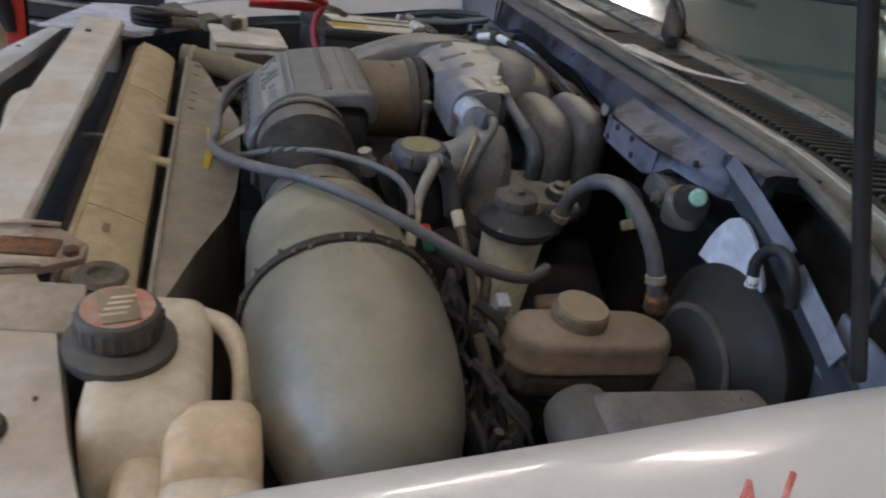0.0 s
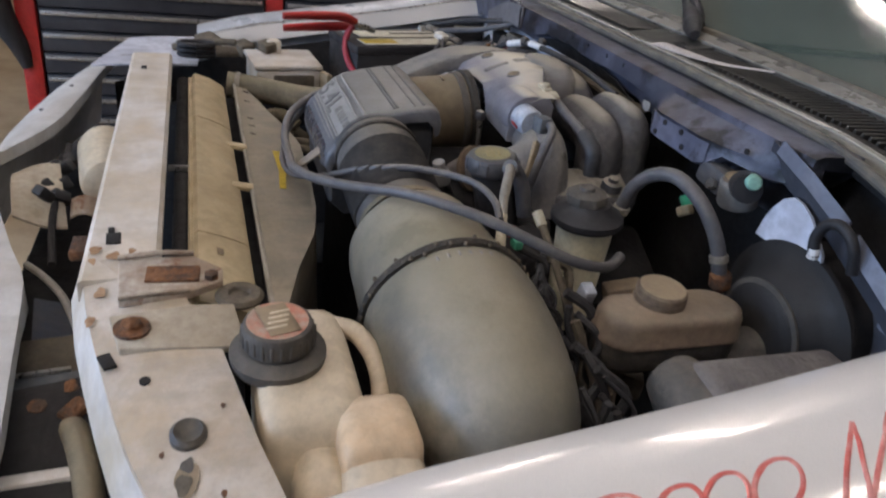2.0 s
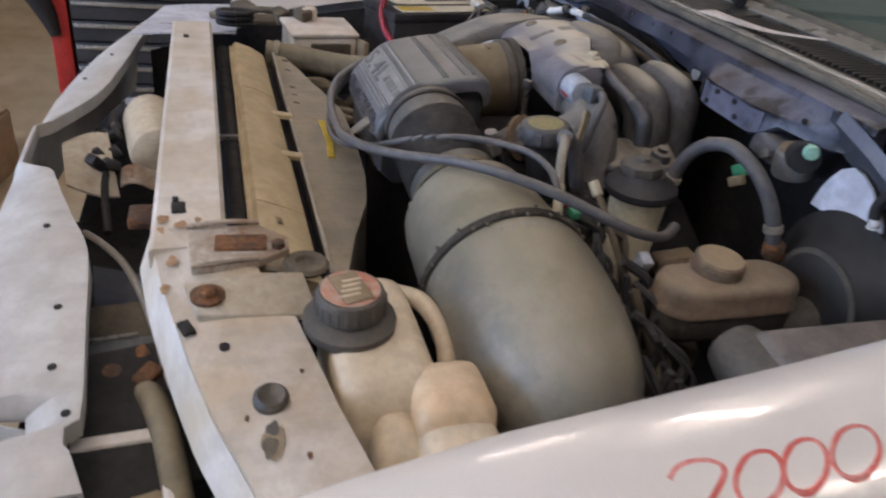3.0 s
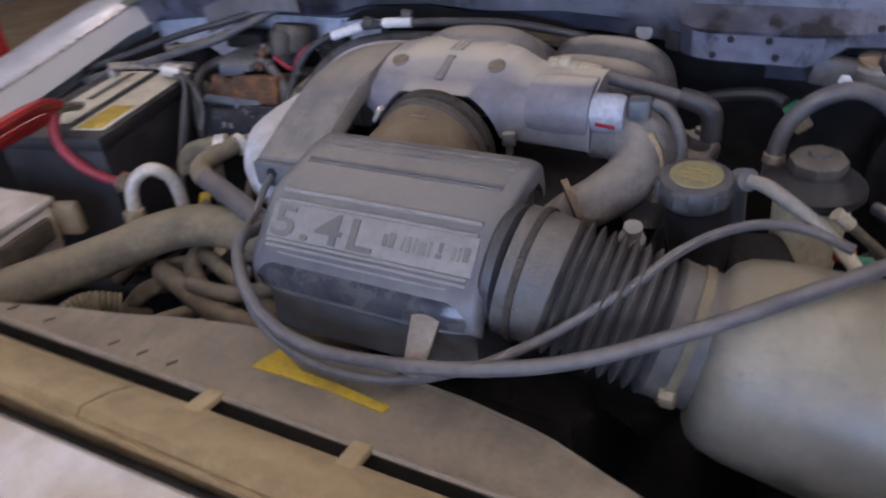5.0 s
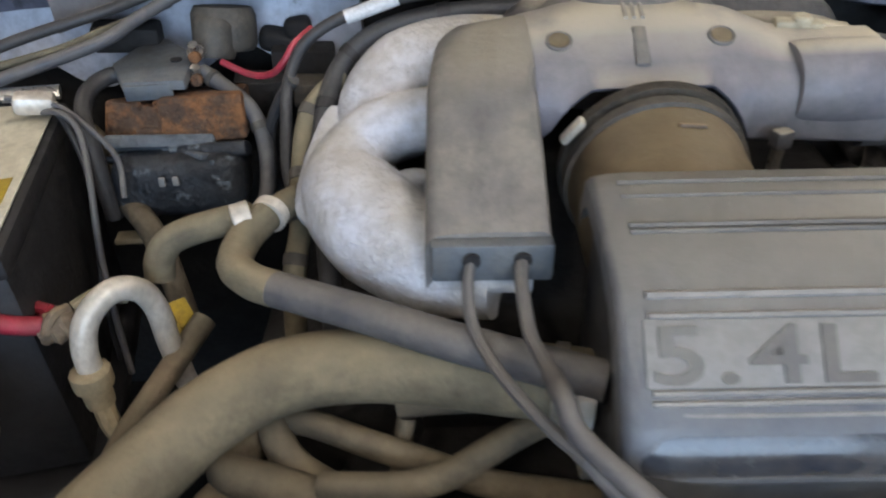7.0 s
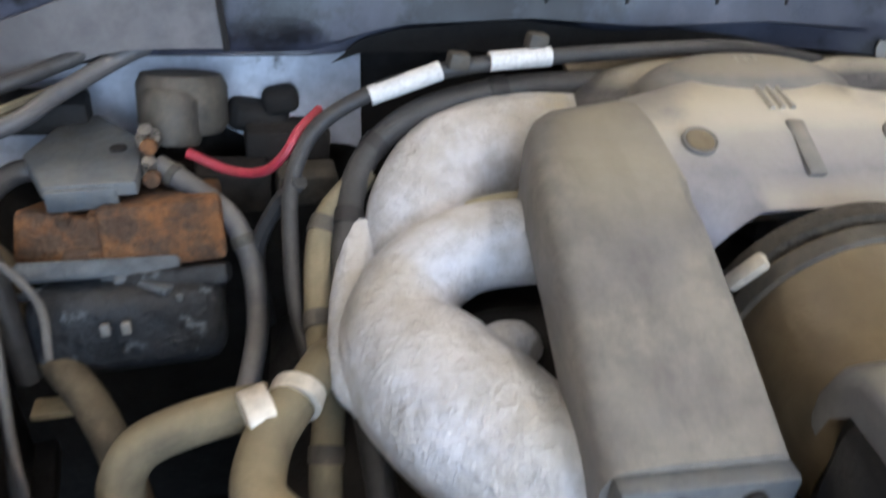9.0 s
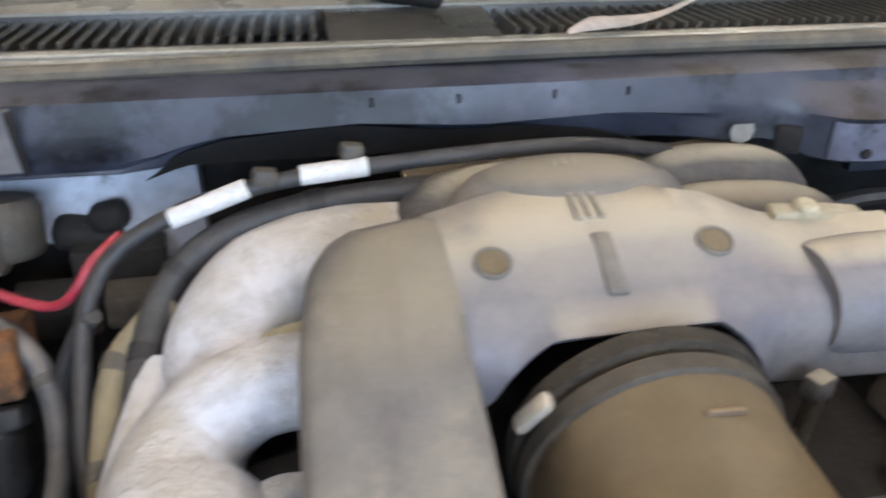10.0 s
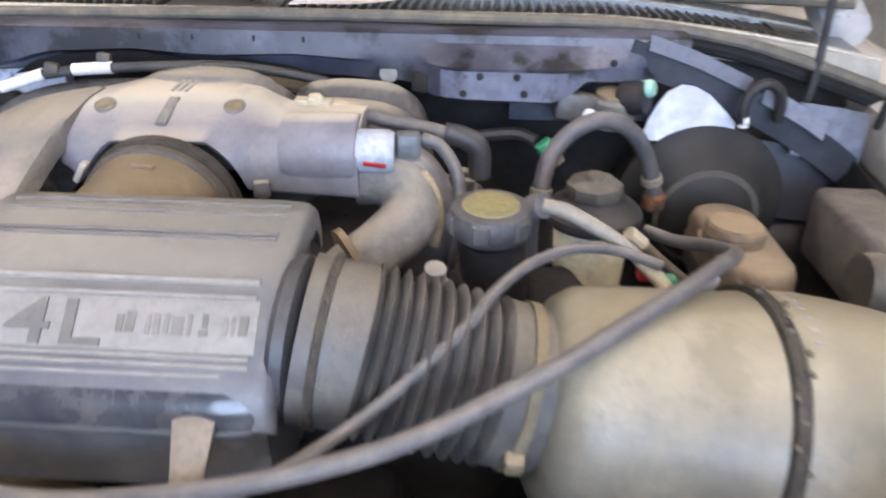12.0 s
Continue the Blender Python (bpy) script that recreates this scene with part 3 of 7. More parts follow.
LINE = [(-0.44, 1.103), (-0.40, 1.102), (-0.28, 1.103), (-0.255, 1.112), (-0.22, 1.119), (-0.12, 1.124), (-0.03, 1.118), (0.08, 1.122), (0.16, 1.117), (0.545, 1.117)]
beam = part("cowl_beam", loft([[(x, 0.808, 1.153), (x, 0.797, 1.149), (x, 0.795, 1.140), (x, along(FACE_Y, x) * 0.55 + 0.795 * 0.45, 1.128), (x, along(FACE_Y, x) + 0.001, along(LINE, x) + 0.002), (x, along(FACE_Y, x) + 0.002 + along(HOLLOW, x) * 0.6, along(LINE, x) - 0.003), (x, along(FACE_Y, x) + along(HOLLOW, x), along(FACE_Z, x) + 0.002), (x, along(FACE_Y, x) + along(HOLLOW, x) + 0.003, along(FACE_Z, x)), (x, 0.87, along(FACE_Z, x) - 0.004), (x, 0.87, 1.152)] for x in sorted(set(span(-0.44, 0.20, 26) + span(0.205, 0.545, 34)))]), "bay_blue", body, "dusty blue grey cowl beam with a pressed plate")
part("cowl_beam", loft([[(x, 0.79 + 0.02 * k, 1.150 - 0.03 * k), (x, 0.80 + 0.02 * k, 1.09 - 0.02 * k), (x, 0.90, 1.08 - 0.02 * k), (x, 0.90, 1.152 - 0.03 * k)] for k, x in ((0, -0.44), (0.6, -0.6), (2, -0.80))]), "bay_blue", body, "dark painted cowl corner")
part("cowl_end_panel", shell(lambda x, z: (x, 0.786 + 0.003 * math.sin(30 * x), z - 0.35 * max(0, -0.43 - x)), span(-0.56, -0.352, 12), span(1.104, 1.149, 5), (0, 0.003, 0)), "taupe", body, "dusty taupe panel on the cowl end")
part("cowl_seam", sweep([(-0.352, 0.783, 1.149), (-0.351, 0.783, 1.128), (-0.350, 0.785, 1.104)], 0.0022, 8), "void", body, "dark seam beside the cowl end panel")
part("corner_trim", sweep([(-0.56, 0.800, 1.092), (-0.508, 0.800, 1.115), (-0.450, 0.800, 1.136), (-0.40, 0.800, 1.153)], 0.0028, 8), "steel", body, "bright corner trim")
part("firewall", rbox((0, 0.90, 0.76), (1.58, 0.02, 0.72), 0.004), "void", body, "firewall coloured near-black for its shade")
part("firewall_pad", shell(lambda x, k: (x, 0.855 + 0.012 * math.sin(23 * x) * math.sin(1.5 * k), 1.09 - (0.095 + 0.018 * math.sin(21 * x) + 0.010 * math.sin(53 * x)) * k), span(-0.78, -0.25, 44), span(0, 1, 8), (0, 0.02, 0)), "bay_pale", body, "firewall panel lightened for direct light")
# pale plate in the outline of the lit patch on the firewall
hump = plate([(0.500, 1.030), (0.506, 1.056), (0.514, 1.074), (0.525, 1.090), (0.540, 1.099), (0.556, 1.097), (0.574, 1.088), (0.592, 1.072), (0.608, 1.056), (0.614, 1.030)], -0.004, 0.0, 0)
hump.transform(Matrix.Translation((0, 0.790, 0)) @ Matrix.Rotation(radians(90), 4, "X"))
part("firewall_pad", hump, "bay_pale", body, "pale plate for the lit patch of firewall over the booster")
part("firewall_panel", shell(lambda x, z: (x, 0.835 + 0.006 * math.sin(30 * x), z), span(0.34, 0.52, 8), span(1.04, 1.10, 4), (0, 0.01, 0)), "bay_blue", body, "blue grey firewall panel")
# added pan, hides the floor and keeps the space behind the header dark
part("front_pan", rbox((0, -0.10, 0.69), (1.50, 0.20, 0.008), 0.002), "void", body, "dark pan added to close the gap behind the bumper")
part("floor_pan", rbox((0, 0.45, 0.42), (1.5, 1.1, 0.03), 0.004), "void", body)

part("fender_flange", shell(lambda y, k: (-0.764 + 0.012 * k, y, along(FAR, y) + 0.004 - 0.04 * k), span(0.1, 0.85, 12), span(0, 1, 3), (-0.003, 0, 0)), "body_silver", body, "bright turned down fender edge")
part("fender_edge", sweep([(-0.767, y, along(FAR, y) + 0.002) for y in span(0.12, 1.0, 8)], 0.004, 8, 3), "steel", body, "bright far fender edge")
# wheels and frame under the body
for s in (1, -1):
    part("frame_rail", rbox((s * 0.48, 1.2, 0.42), (0.10, 3.0, 0.12), 0.01), "void", body)
    part("lower_side", shell(lambda y, k: (s * (1.005 - 0.02 * k), y, 0.62 - 0.22 * k), span(-0.2, 3.4, 6), span(0, 1, 3), (-0.01 * s, 0, 0)), "body_silver" if s > 0 else "body_grey", body)
    for y in (0.42, 3.3):
        w = part("tyre", lathe([(0.20, -0.12), (0.34, -0.125), (0.375, -0.09), (0.38, 0), (0.375, 0.09), (0.34, 0.125), (0.20, 0.12)], (s * 0.86, y, 0.38), (1, 0, 0), 40), "black", body, "black tyre")
        part("rim", lathe([(0, -0.08), (0.19, -0.10), (0.205, -0.11), (0.205, 0.11), (0.19, 0.10), (0, 0.08)], (s * 0.86, y, 0.38), (1, 0, 0), 32), "steel", w, "alloy rim")
part("cabin", rbox((0, 2.6, 0.85), (1.9, 2.6, 0.55), 0.05), "body_grey", body)

# black sheet in the beam's hollow, painted where its shade falls
SHADE_EDGE = [(-0.275, 0.0), (-0.255, 0.8), (-0.22, 0.92), (-0.14, 1.0), (-0.06, 0.85), (0.0, 0.95), (0.07, 0.6), (0.13, 0.0)]
part("hollow_shade", shell(lambda x, k: (x, 0.789 + along(HOLLOW, x) * (0.55 + 0.45 * k), along(FACE_Z, x) - 0.004 + (along(LINE, x) - 0.003 - along(FACE_Z, x) + 0.004) * along(SHADE_EDGE, x) * (1 - k)), span(-0.275, 0.13, 44), span(0, 1, 4), (0, 0.002, 0)), "void", body, "black strip deepening the shade under the beam")
# thin lighter sheet laid over the plate's face
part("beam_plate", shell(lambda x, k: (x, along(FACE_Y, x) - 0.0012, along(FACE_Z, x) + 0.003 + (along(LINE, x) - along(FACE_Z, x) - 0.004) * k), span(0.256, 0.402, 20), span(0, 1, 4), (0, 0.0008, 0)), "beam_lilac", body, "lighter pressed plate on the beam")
# bolt holes in the pressed plate, as black discs for their shade
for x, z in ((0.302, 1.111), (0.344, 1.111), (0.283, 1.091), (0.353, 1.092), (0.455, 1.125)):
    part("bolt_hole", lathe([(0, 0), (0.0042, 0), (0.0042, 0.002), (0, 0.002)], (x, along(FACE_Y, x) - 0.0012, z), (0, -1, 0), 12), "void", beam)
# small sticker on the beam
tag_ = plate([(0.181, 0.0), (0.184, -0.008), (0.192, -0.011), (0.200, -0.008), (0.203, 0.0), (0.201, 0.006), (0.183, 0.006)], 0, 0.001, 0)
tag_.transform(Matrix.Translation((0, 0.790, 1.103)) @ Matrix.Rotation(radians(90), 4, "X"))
# black block in place of a hollow, colour carries the recess's shade
part("recess_shade", rbox((0.232, 0.785, 1.096), (0.022, 0.012, 0.024), 0.003, (0, 0, -30)), "void", body, "black block for the shaded recess beside the plate")
part("sticker", tag_, "box_pale", body, "small worn grey sticker")
for x in (-0.11, -0.045, 0.03, 0.09):
    part("slot", rbox((x, 0.7955, 1.140), (0.003, 0.004, 0.007), 0.001), "void", beam)
part("lower_ledge", shell(lambda x, k: (x, 0.776 + 0.03 * k, 1.086 + 0.006 * k + 0.003 * math.sin(40 * x)), span(-0.09, 0.185, 16), span(0, 1, 3), (0, 0, -0.005)), "grime", body, "dusty brown ledge under the beam")
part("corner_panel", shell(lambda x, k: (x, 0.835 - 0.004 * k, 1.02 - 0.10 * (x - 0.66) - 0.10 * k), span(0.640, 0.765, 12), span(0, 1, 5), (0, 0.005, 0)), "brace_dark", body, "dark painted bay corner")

# seal along the cowl, and the ledges behind it
SEAL = [(-0.82, 0.808, 1.080), (-0.70, 0.832, 1.120), (-0.55, 0.845, 1.150), (-0.3, 0.85, 1.156), (0, 0.85, 1.160), (0.3, 0.85, 1.160), (0.48, 0.849, 1.157), (0.60, 0.842, 1.143), (0.70, 0.830, 1.118), (0.82, 0.808, 1.080)]
part("seal", sweep(SEAL, 0.0075, 10), "seal", body, "dusty rubber hood seal")
part("seal_channel", sweep([(x, y + 0.022, z - 0.016) for x, y, z in SEAL], 0.010, 8), "void", body, "black channel behind the seal")


def bow(x):
    """How far the cowl falls forward and down towards its ends."""
    return 0.10 * max(0, abs(x) - 0.45) ** 1.5


def ledge(profile, mat, label):
    part("cowl_ledge", shell(lambda x, k: (x, profile[k][0] - bow(x), profile[k][1] - 2 * bow(x)), span(-0.80, 0.80, 32), range(len(profile)), (0, 0, -0.004)), mat, body, label, 50)


ledge([(0.884, 1.128), (0.887, 1.150), (0.890, 1.157), (0.895, 1.161), (0.901, 1.161), (0.905, 1.156), (0.908, 1.150)], "cowl_lip", "bright dusty cowl lip")
ledge([(0.908, 1.150), (0.914, 1.151), (0.920, 1.153)], "cowl", "dusty grey cowl ledge")

# bright beads laid along the lip as its painted highlights
for dy, dz, r in ((0.891, 1.1585, 0.0018), (0.906, 1.154, 0.0013)):
    part("lip_highlight", sweep([(x, dy - bow(x), dz - 2 * bow(x)) for x in span(-0.80, 0.80, 24)], r, 6, 2), "lip_glint", body, "bright line for the highlight along the cowl lip")


def cowl_z(y):
    return 1.155 + (y - 0.92) * 0.10


LOUVRES = ((-0.61, -0.14), (0.03, 0.69))
grille = part("cowl_panel", shell(lambda x, y: (x, y - bow(x), cowl_z(y) - 2 * bow(x) - (0.026 if 0.929 < y < 1.018 and any(a - 0.005 < x < b + 0.005 for a, b in LOUVRES) else 0)), sorted(span(-0.80, 0.80, 64) + [-0.616, -0.614, -0.136, -0.134, 0.024, 0.026, 0.694, 0.696]), (0.918, 0.924, 0.928, 0.930, 0.95, 0.98, 1.017, 1.019, 1.03, 1.05, 1.075), (0, 0, -0.005)), "cowl", body, "dusty black cowl panel with louvres", 50)
# black sheets that supply the shade between the slats
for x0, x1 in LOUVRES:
    part("louvre_shade", shell(lambda x, y: (x, y - bow(x), cowl_z(y) - 2 * bow(x) - 0.022), span(x0, x1, 30), span(0.932, 1.015, 4), (0, 0, -0.002)), "void", body, "black sheet for the shaded space under the louvres")
slat_mesh = to_mesh("slat", rbox((0, 0.973, 0), (0.0045, 0.090, 0.014), 0.001, (0, 18, 0), 1), "cowl", Vector((0, 0.973, 0)))
for x0, x1 in LOUVRES:
    n = int((x1 - x0) / 0.0135)
    for i in range(n):
        x = x0 + (i + 0.5) * (x1 - x0) / n
        sl = new("slat", slat_mesh)
        sl.parent = grille
        sl.location = Vector((x, 0.973 - bow(x), cowl_z(0.973) - 0.0055 - 2 * bow(x))) - ORIGIN[body]
part("base_strip", shell(lambda x, k: (x, 1.020 + 0.035 * k - bow(x), cowl_z(1.02) + 0.003 + 0.006 * k - 2 * bow(x)), span(-0.80, 0.80, 32), (0, 0.3, 0.7, 1), (0, 0, -0.004)), "cowl_lip", body, "pale dusty strip below the windshield")

# windshield, dashboard under it, wiper
part("dashboard", shell(lambda x, y: (x, y, 1.12 - 0.05 * (y - 1.2)), span(-0.78, 0.78, 4), span(1.10, 1.9, 4), (0, 0, -0.05)), "black", body)
part("windshield", shell(lambda x, k: (x * (1 - 0.08 * k), 1.085 + 0.84 * k - 0.16 * x * x, 1.170 + 0.56 * k), span(-0.80, 0.80, 24), span(0, 1, 8), (0, 0.004, -0.005)), "glass", body, "tinted windshield glass")
part("windshield_trim", sweep([(x, 1.078 - 0.16 * x * x, 1.172) for x in span(-0.80, 0.80, 16)], 0.009, 8, 2), "seal", body)
for s in (-1, 1):
    part("pillar", sweep([(s * 0.80, 0.985, 1.13), (s * 0.77, 1.5, 1.43), (s * 0.73, 1.97, 1.74)], 0.035, 10), "body_grey", body)
part("roof", rbox((0, 2.6, 1.76), (1.45, 1.4, 0.05), 0.02), "body_grey", body)


def wiper(x0, x1, y0):
    w = part("wiper", sweep([(x0, y0, 1.185), (x0 + 0.1 * (x1 - x0), y0 + 0.015, 1.212), (x0 + 0.5 * (x1 - x0), y0 + 0.07, 1.262), (x1, y0 + 0.14, 1.315)], [0.011, 0.008, 0.005], 8), "black", body, "black wiper arm")
    part("blade", sweep([(x1 - 0.30, y0 + 0.06, 1.262), (x1, y0 + 0.13, 1.305), (x1 + 0.30, y0 + 0.17, 1.330)], 0.006, 6), "black", w)


part("wiper_pivot", sweep([(-0.02, 1.000, 1.176), (-0.06, 1.020, 1.186), (-0.12, 1.055, 1.196), (-0.24, 1.12, 1.21)], [0.010, 0.019, 0.018, 0.012], 12), "black", body, "glossy black wiper pivot")
wiper(0.60, 0.16, 1.035)
wiper(-0.08, -0.50, 1.05)

# hood strut, hinge and the braces at the corner by the fender
part("hood_strut", sweep([(0.765, 0.771, 1.060), (0.757, 0.735, 1.14), (0.749, 0.698, 1.22), (0.742, 0.662, 1.30), (0.734, 0.622, 1.39)], 0.0065, 10, squash=0.8), "black", body, "black hood support arm")
part("prop_rod", sweep([(0.690, 0.845, 1.02), (0.705, 0.83, 1.08), (0.702, 0.82, 1.18), (0.692, 0.806, 1.27), (0.680, 0.79, 1.42)], 0.005, 8), "hose_black", body, "thin dark prop rod")
BRACE = [(0.485, 0.787, 1.156), (0.500, 0.788, 1.151), (0.555, 0.790, 1.133), (0.614, 0.795, 1.107), (0.656, 0.794, 1.088), (0.694, 0.796, 1.068), (0.740, 0.800, 1.040), (0.775, 0.802, 1.015)]
bx = list(enumerate(q[0] for q in BRACE))
by = list(enumerate(q[1] for q in BRACE))
bz = list(enumerate(q[2] for q in BRACE))
# lit edge and shaded flank of the brace are put into its colours
part("brace_edge", shell(lambda a, k: (along(bx, a) - 0.002 * k, along(by, a) - 0.004 * k, along(bz, a) + 0.004 - 0.017 * k), span(0.8, 3.2, 12), span(0, 1, 3), (0, 0.003, -0.002)), "bay_mid", body, "brace edge coloured pale as its lit side")
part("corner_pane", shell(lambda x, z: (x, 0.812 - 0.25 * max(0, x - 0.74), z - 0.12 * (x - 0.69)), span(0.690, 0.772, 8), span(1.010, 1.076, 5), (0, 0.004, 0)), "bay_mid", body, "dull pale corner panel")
part("brace_end", shell(lambda a, k: (along(bx, a) - 0.004 * k, along(by, a) - 0.005 * k, along(bz, a) + 0.004 - 0.020 * k), span(3.6, 5.6, 12), span(0, 1, 3), (0, 0.003, -0.002)), "bay_mid", body, "brace end coloured pale as its lit side")
part("corner_brace", shell(lambda a, k: (along(bx, a) - 0.004 - 0.014 * k, along(by, a) + 0.001 + 0.012 * k, along(bz, a) - 0.006 - 0.036 * k), span(0, 7, 24), span(0, 1, 3), (0, 0.006, 0)), "brace_dark", body, "brace flank coloured dark for its shade")


def strokes():
    """Red marker writing on the fender: 2000 N."""
    def line(points, closed=False):
        way = spline([(a, b, 0) for a, b in points], 6)
        return sweep([fender_at(p.x, p.y) + Vector((0, 0, -0.0033)) for p in way], 0.0040, 10, 1)

    w = thing("marker_writing", "red hand-written marker digits on the silver fender", "writing", fender_at(0.09, 0.50))
    part("digit", line([(0.089, 0.364), (0.082, 0.374), (0.080, 0.388), (0.084, 0.402), (0.093, 0.407), (0.106, 0.392), (0.118, 0.373), (0.133, 0.352), (0.131, 0.372), (0.129, 0.394)]), "marker", w)
    for y, r in ((0.431, 0.020), (0.470, 0.019), (0.514, 0.021)):
        ring = [(0.103 + 0.017 * math.cos(a), y + r * math.sin(a) - 0.45 * 0.017 * math.cos(a)) for a in span(0.3, 0.3 + math.tau * 1.04, 14)]
        part("digit", line(ring), "marker", w)
    part("letter", joined(line([(0.129, 0.555), (0.100, 0.577), (0.074, 0.602)]), line([(0.074, 0.602), (0.105, 0.588), (0.129, 0.579)]), line([(0.129, 0.579), (0.100, 0.609), (0.075, 0.636)])), "marker", w)
    part("letter", line([(0.118 + 0.011 * math.cos(a), 0.624 + 0.012 * math.sin(a)) for a in span(0.3, 6.4, 12)]), "marker", w)


strokes()

# ---- radiator support, header panel, radiator and shroud ----
def support_front(x):
    return -0.023 + 0.006 * x


def support_back(x):
    return 0.056 + 0.010 * x


def radiator_support():
    t = thing("radiator_support", "white painted radiator support under tan dust with rust", "radiator support", (0.1, 0.0, 0.6))
    z = lambda x: 0.984 - 0.013 * x
    part("beam", loft([[(x, support_front(x), z(x) - 0.05), (x, support_front(x), z(x) - 0.004), (x, support_front(x) + 0.005, z(x)), (x, support_back(x) - 0.005, z(x) + 0.001), (x, support_back(x), z(x) - 0.004), (x, support_back(x), z(x) - 0.014), (x, support_back(x) - 0.003, z(x) - 0.014), (x, support_back(x) - 0.004, z(x) - 0.008), (x, support_front(x) + 0.004, z(x) - 0.008), (x, support_front(x) + 0.003, z(x) - 0.05)] for x in span(-0.44, 0.46, 14)]), "bay_white", t)
    # end plate, sloping down to the fender
    F = [(0.42, -0.020), (0.50, -0.008), (0.56, 0.006), (0.63, 0.024), (0.69, 0.042), (0.75, 0.068), (0.82, 0.095)]
    B = [(0.42, 0.060), (0.50, 0.088), (0.565, 0.116), (0.697, 0.147), (0.776, 0.172), (0.86, 0.200)]
    zz = [(0.42, 0.974), (0.50, 0.966), (0.56, 0.958), (0.62, 0.949), (0.68, 0.939), (0.76, 0.922), (0.82, 0.905)]
    ep = part("end_plate", shell(lambda x, k: (x, along(F, x) + (along(B, x) - along(F, x)) * k, along(zz, x) + 0.004 * math.sin(k * math.pi) + 0.010 * k + along([(0.574, 0.0), (0.579, 0.008)], x)), sorted(span(0.42, 0.83, 22) + [0.572, 0.574, 0.5765, 0.579, 0.581]), span(0, 1, 8), (0, 0, -0.003)), "plate_white", t, "white end plate with tan stains")
    part("flange", shell(lambda x, k: (x - 0.004 * k, along(F, x) - 0.016 * k, along(zz, x) - 0.048 * k), span(0.42, 0.83, 22), span(0, 1, 3), (0, 0.003, 0)), "bay_white", t)
    part("side_flange", shell(lambda x, k: (x + 0.006 * k, along(B, x) + 0.006 * k, along(zz, x) + 0.016 - 0.035 * k), span(0.58, 0.83, 14), span(0, 1, 3), (-0.003, 0, 0)), "bay_white", t)
    part("bolt", lathe([(0, 0), (0.017, 0), (0.017, 0.003), (0.009, 0.004), (0.009, 0.009), (0.006, 0.011), (0, 0.011)], (0.556, 0.040, 0.978), (0.06, 0, 1), 18), "rust", ep, "rusted bolt")
    part("bumper_stop", lathe([(0, 0), (0.0155, 0), (0.0155, 0.008), (0.012, 0.012), (0.006, 0.008), (0, 0.008)], (0.685, 0.091, 0.951), (0.2, 0, 1), 20), "cap", ep, "dark rubber bump stop")
    def plate_z(x, y):
        k = (y - along(F, x)) / (along(B, x) - along(F, x))
        return along(zz, x) + 0.004 * math.sin(k * math.pi) + 0.010 * k + along([(0.574, 0.0), (0.579, 0.008)], x)

    def blot(name, x, y, r, seed, material, under, height):
        bm = bmesh.new()
        ring = []
        for i in range(20):
            a = math.tau * i / 20
            q = r * (1 + 0.13 * math.sin(3 * a + seed) + 0.06 * math.sin(5 * a + 2 * seed))
            u, v = x + q * math.cos(a) * 1.2, y + q * math.sin(a) * 0.8
            ring.append(bm.verts.new((u, v, height(u, v) + 0.0016)))
        mid = bm.verts.new((x, y, height(x, y) + 0.0018))
        for i in range(20):
            bm.faces.new((mid, ring[i], ring[(i + 1) % 20]))
        part(name, bm, material, under)

    blot("stain", 0.727, 0.090, 0.012, 1.0, "brown", ep, plate_z)
    blot("stain", 0.731, 0.087, 0.008, 2.2, "grime", ep, lambda x, y: plate_z(x, y) + 0.0006)
    blot("stain", 0.716, 0.090, 0.007, 0.4, "cap", ep, plate_z)
    blot("rust_spot", 0.745, 0.118, 0.003, 1.4, "rust", ep, plate_z)
    blot("rust_spot", 0.660, 0.120, 0.0025, 2.0, "rust", ep, plate_z)
    blot("rust_spot", 0.700, 0.070, 0.0025, 0.2, "rust", ep, plate_z)
    # holes not cut: black plates and a disc give their shade
    for x, y, a, s in ((0.371, 0.008, 4, 0.016), (0.350, 0.004, 4, 0.007), (0.590, 0.020, 24, 0.012), (-0.331, 0.003, 4, 0.010)):
        part("square_hole", rbox((x, y, (along(zz, x) + 0.013 if x > 0.5 else z(x)) + 0.0005), (s * 1.6, s, 0.004), 0.001, (0, 6 if x > 0.5 else 0, a)), "void", t)
    part("round_hole", lathe([(0, 0), (0.005, 0), (0.005, 0.002), (0, 0.002)], (0.619, 0.054, plate_z(0.619, 0.054) - 0.0004), (0.15, 0, 1), 14), "void", t)
    # rusty latch bracket lying across to the radiator
    lb = part("latch_bracket", plate([(0.428, 0.018), (0.424, 0.094), (0.455, 0.126), (0.480, 0.126), (0.500, 0.092), (0.510, 0.024)], lambda x, y: 0.976 - 0.03 * (x - 0.45), lambda x, y: 0.984 - 0.03 * (x - 0.45)), "bracket_rust", t, "rusty latch bracket")
    part("rib", sweep([(0.430, 0.018, 0.987), (0.427, 0.06, 0.990), (0.426, 0.096, 0.988)], 0.0030, 8), "bracket_rust", lb)
    part("rib", sweep([(0.508, 0.024, 0.984), (0.503, 0.06, 0.986), (0.498, 0.092, 0.984)], 0.0030, 8), "bracket_rust", lb)
    part("rust_patch", rbox((0.466, 0.075, 0.985), (0.030, 0.055, 0.004), 0.002, (0, 2, -3)), "rust", lb)
    part("latch_bolt", lathe([(0, 0), (0.008, 0), (0.008, 0.006), (0, 0.008)], (0.474, 0.114, 0.983), (0, 0, 1), 6), "rust", lb)
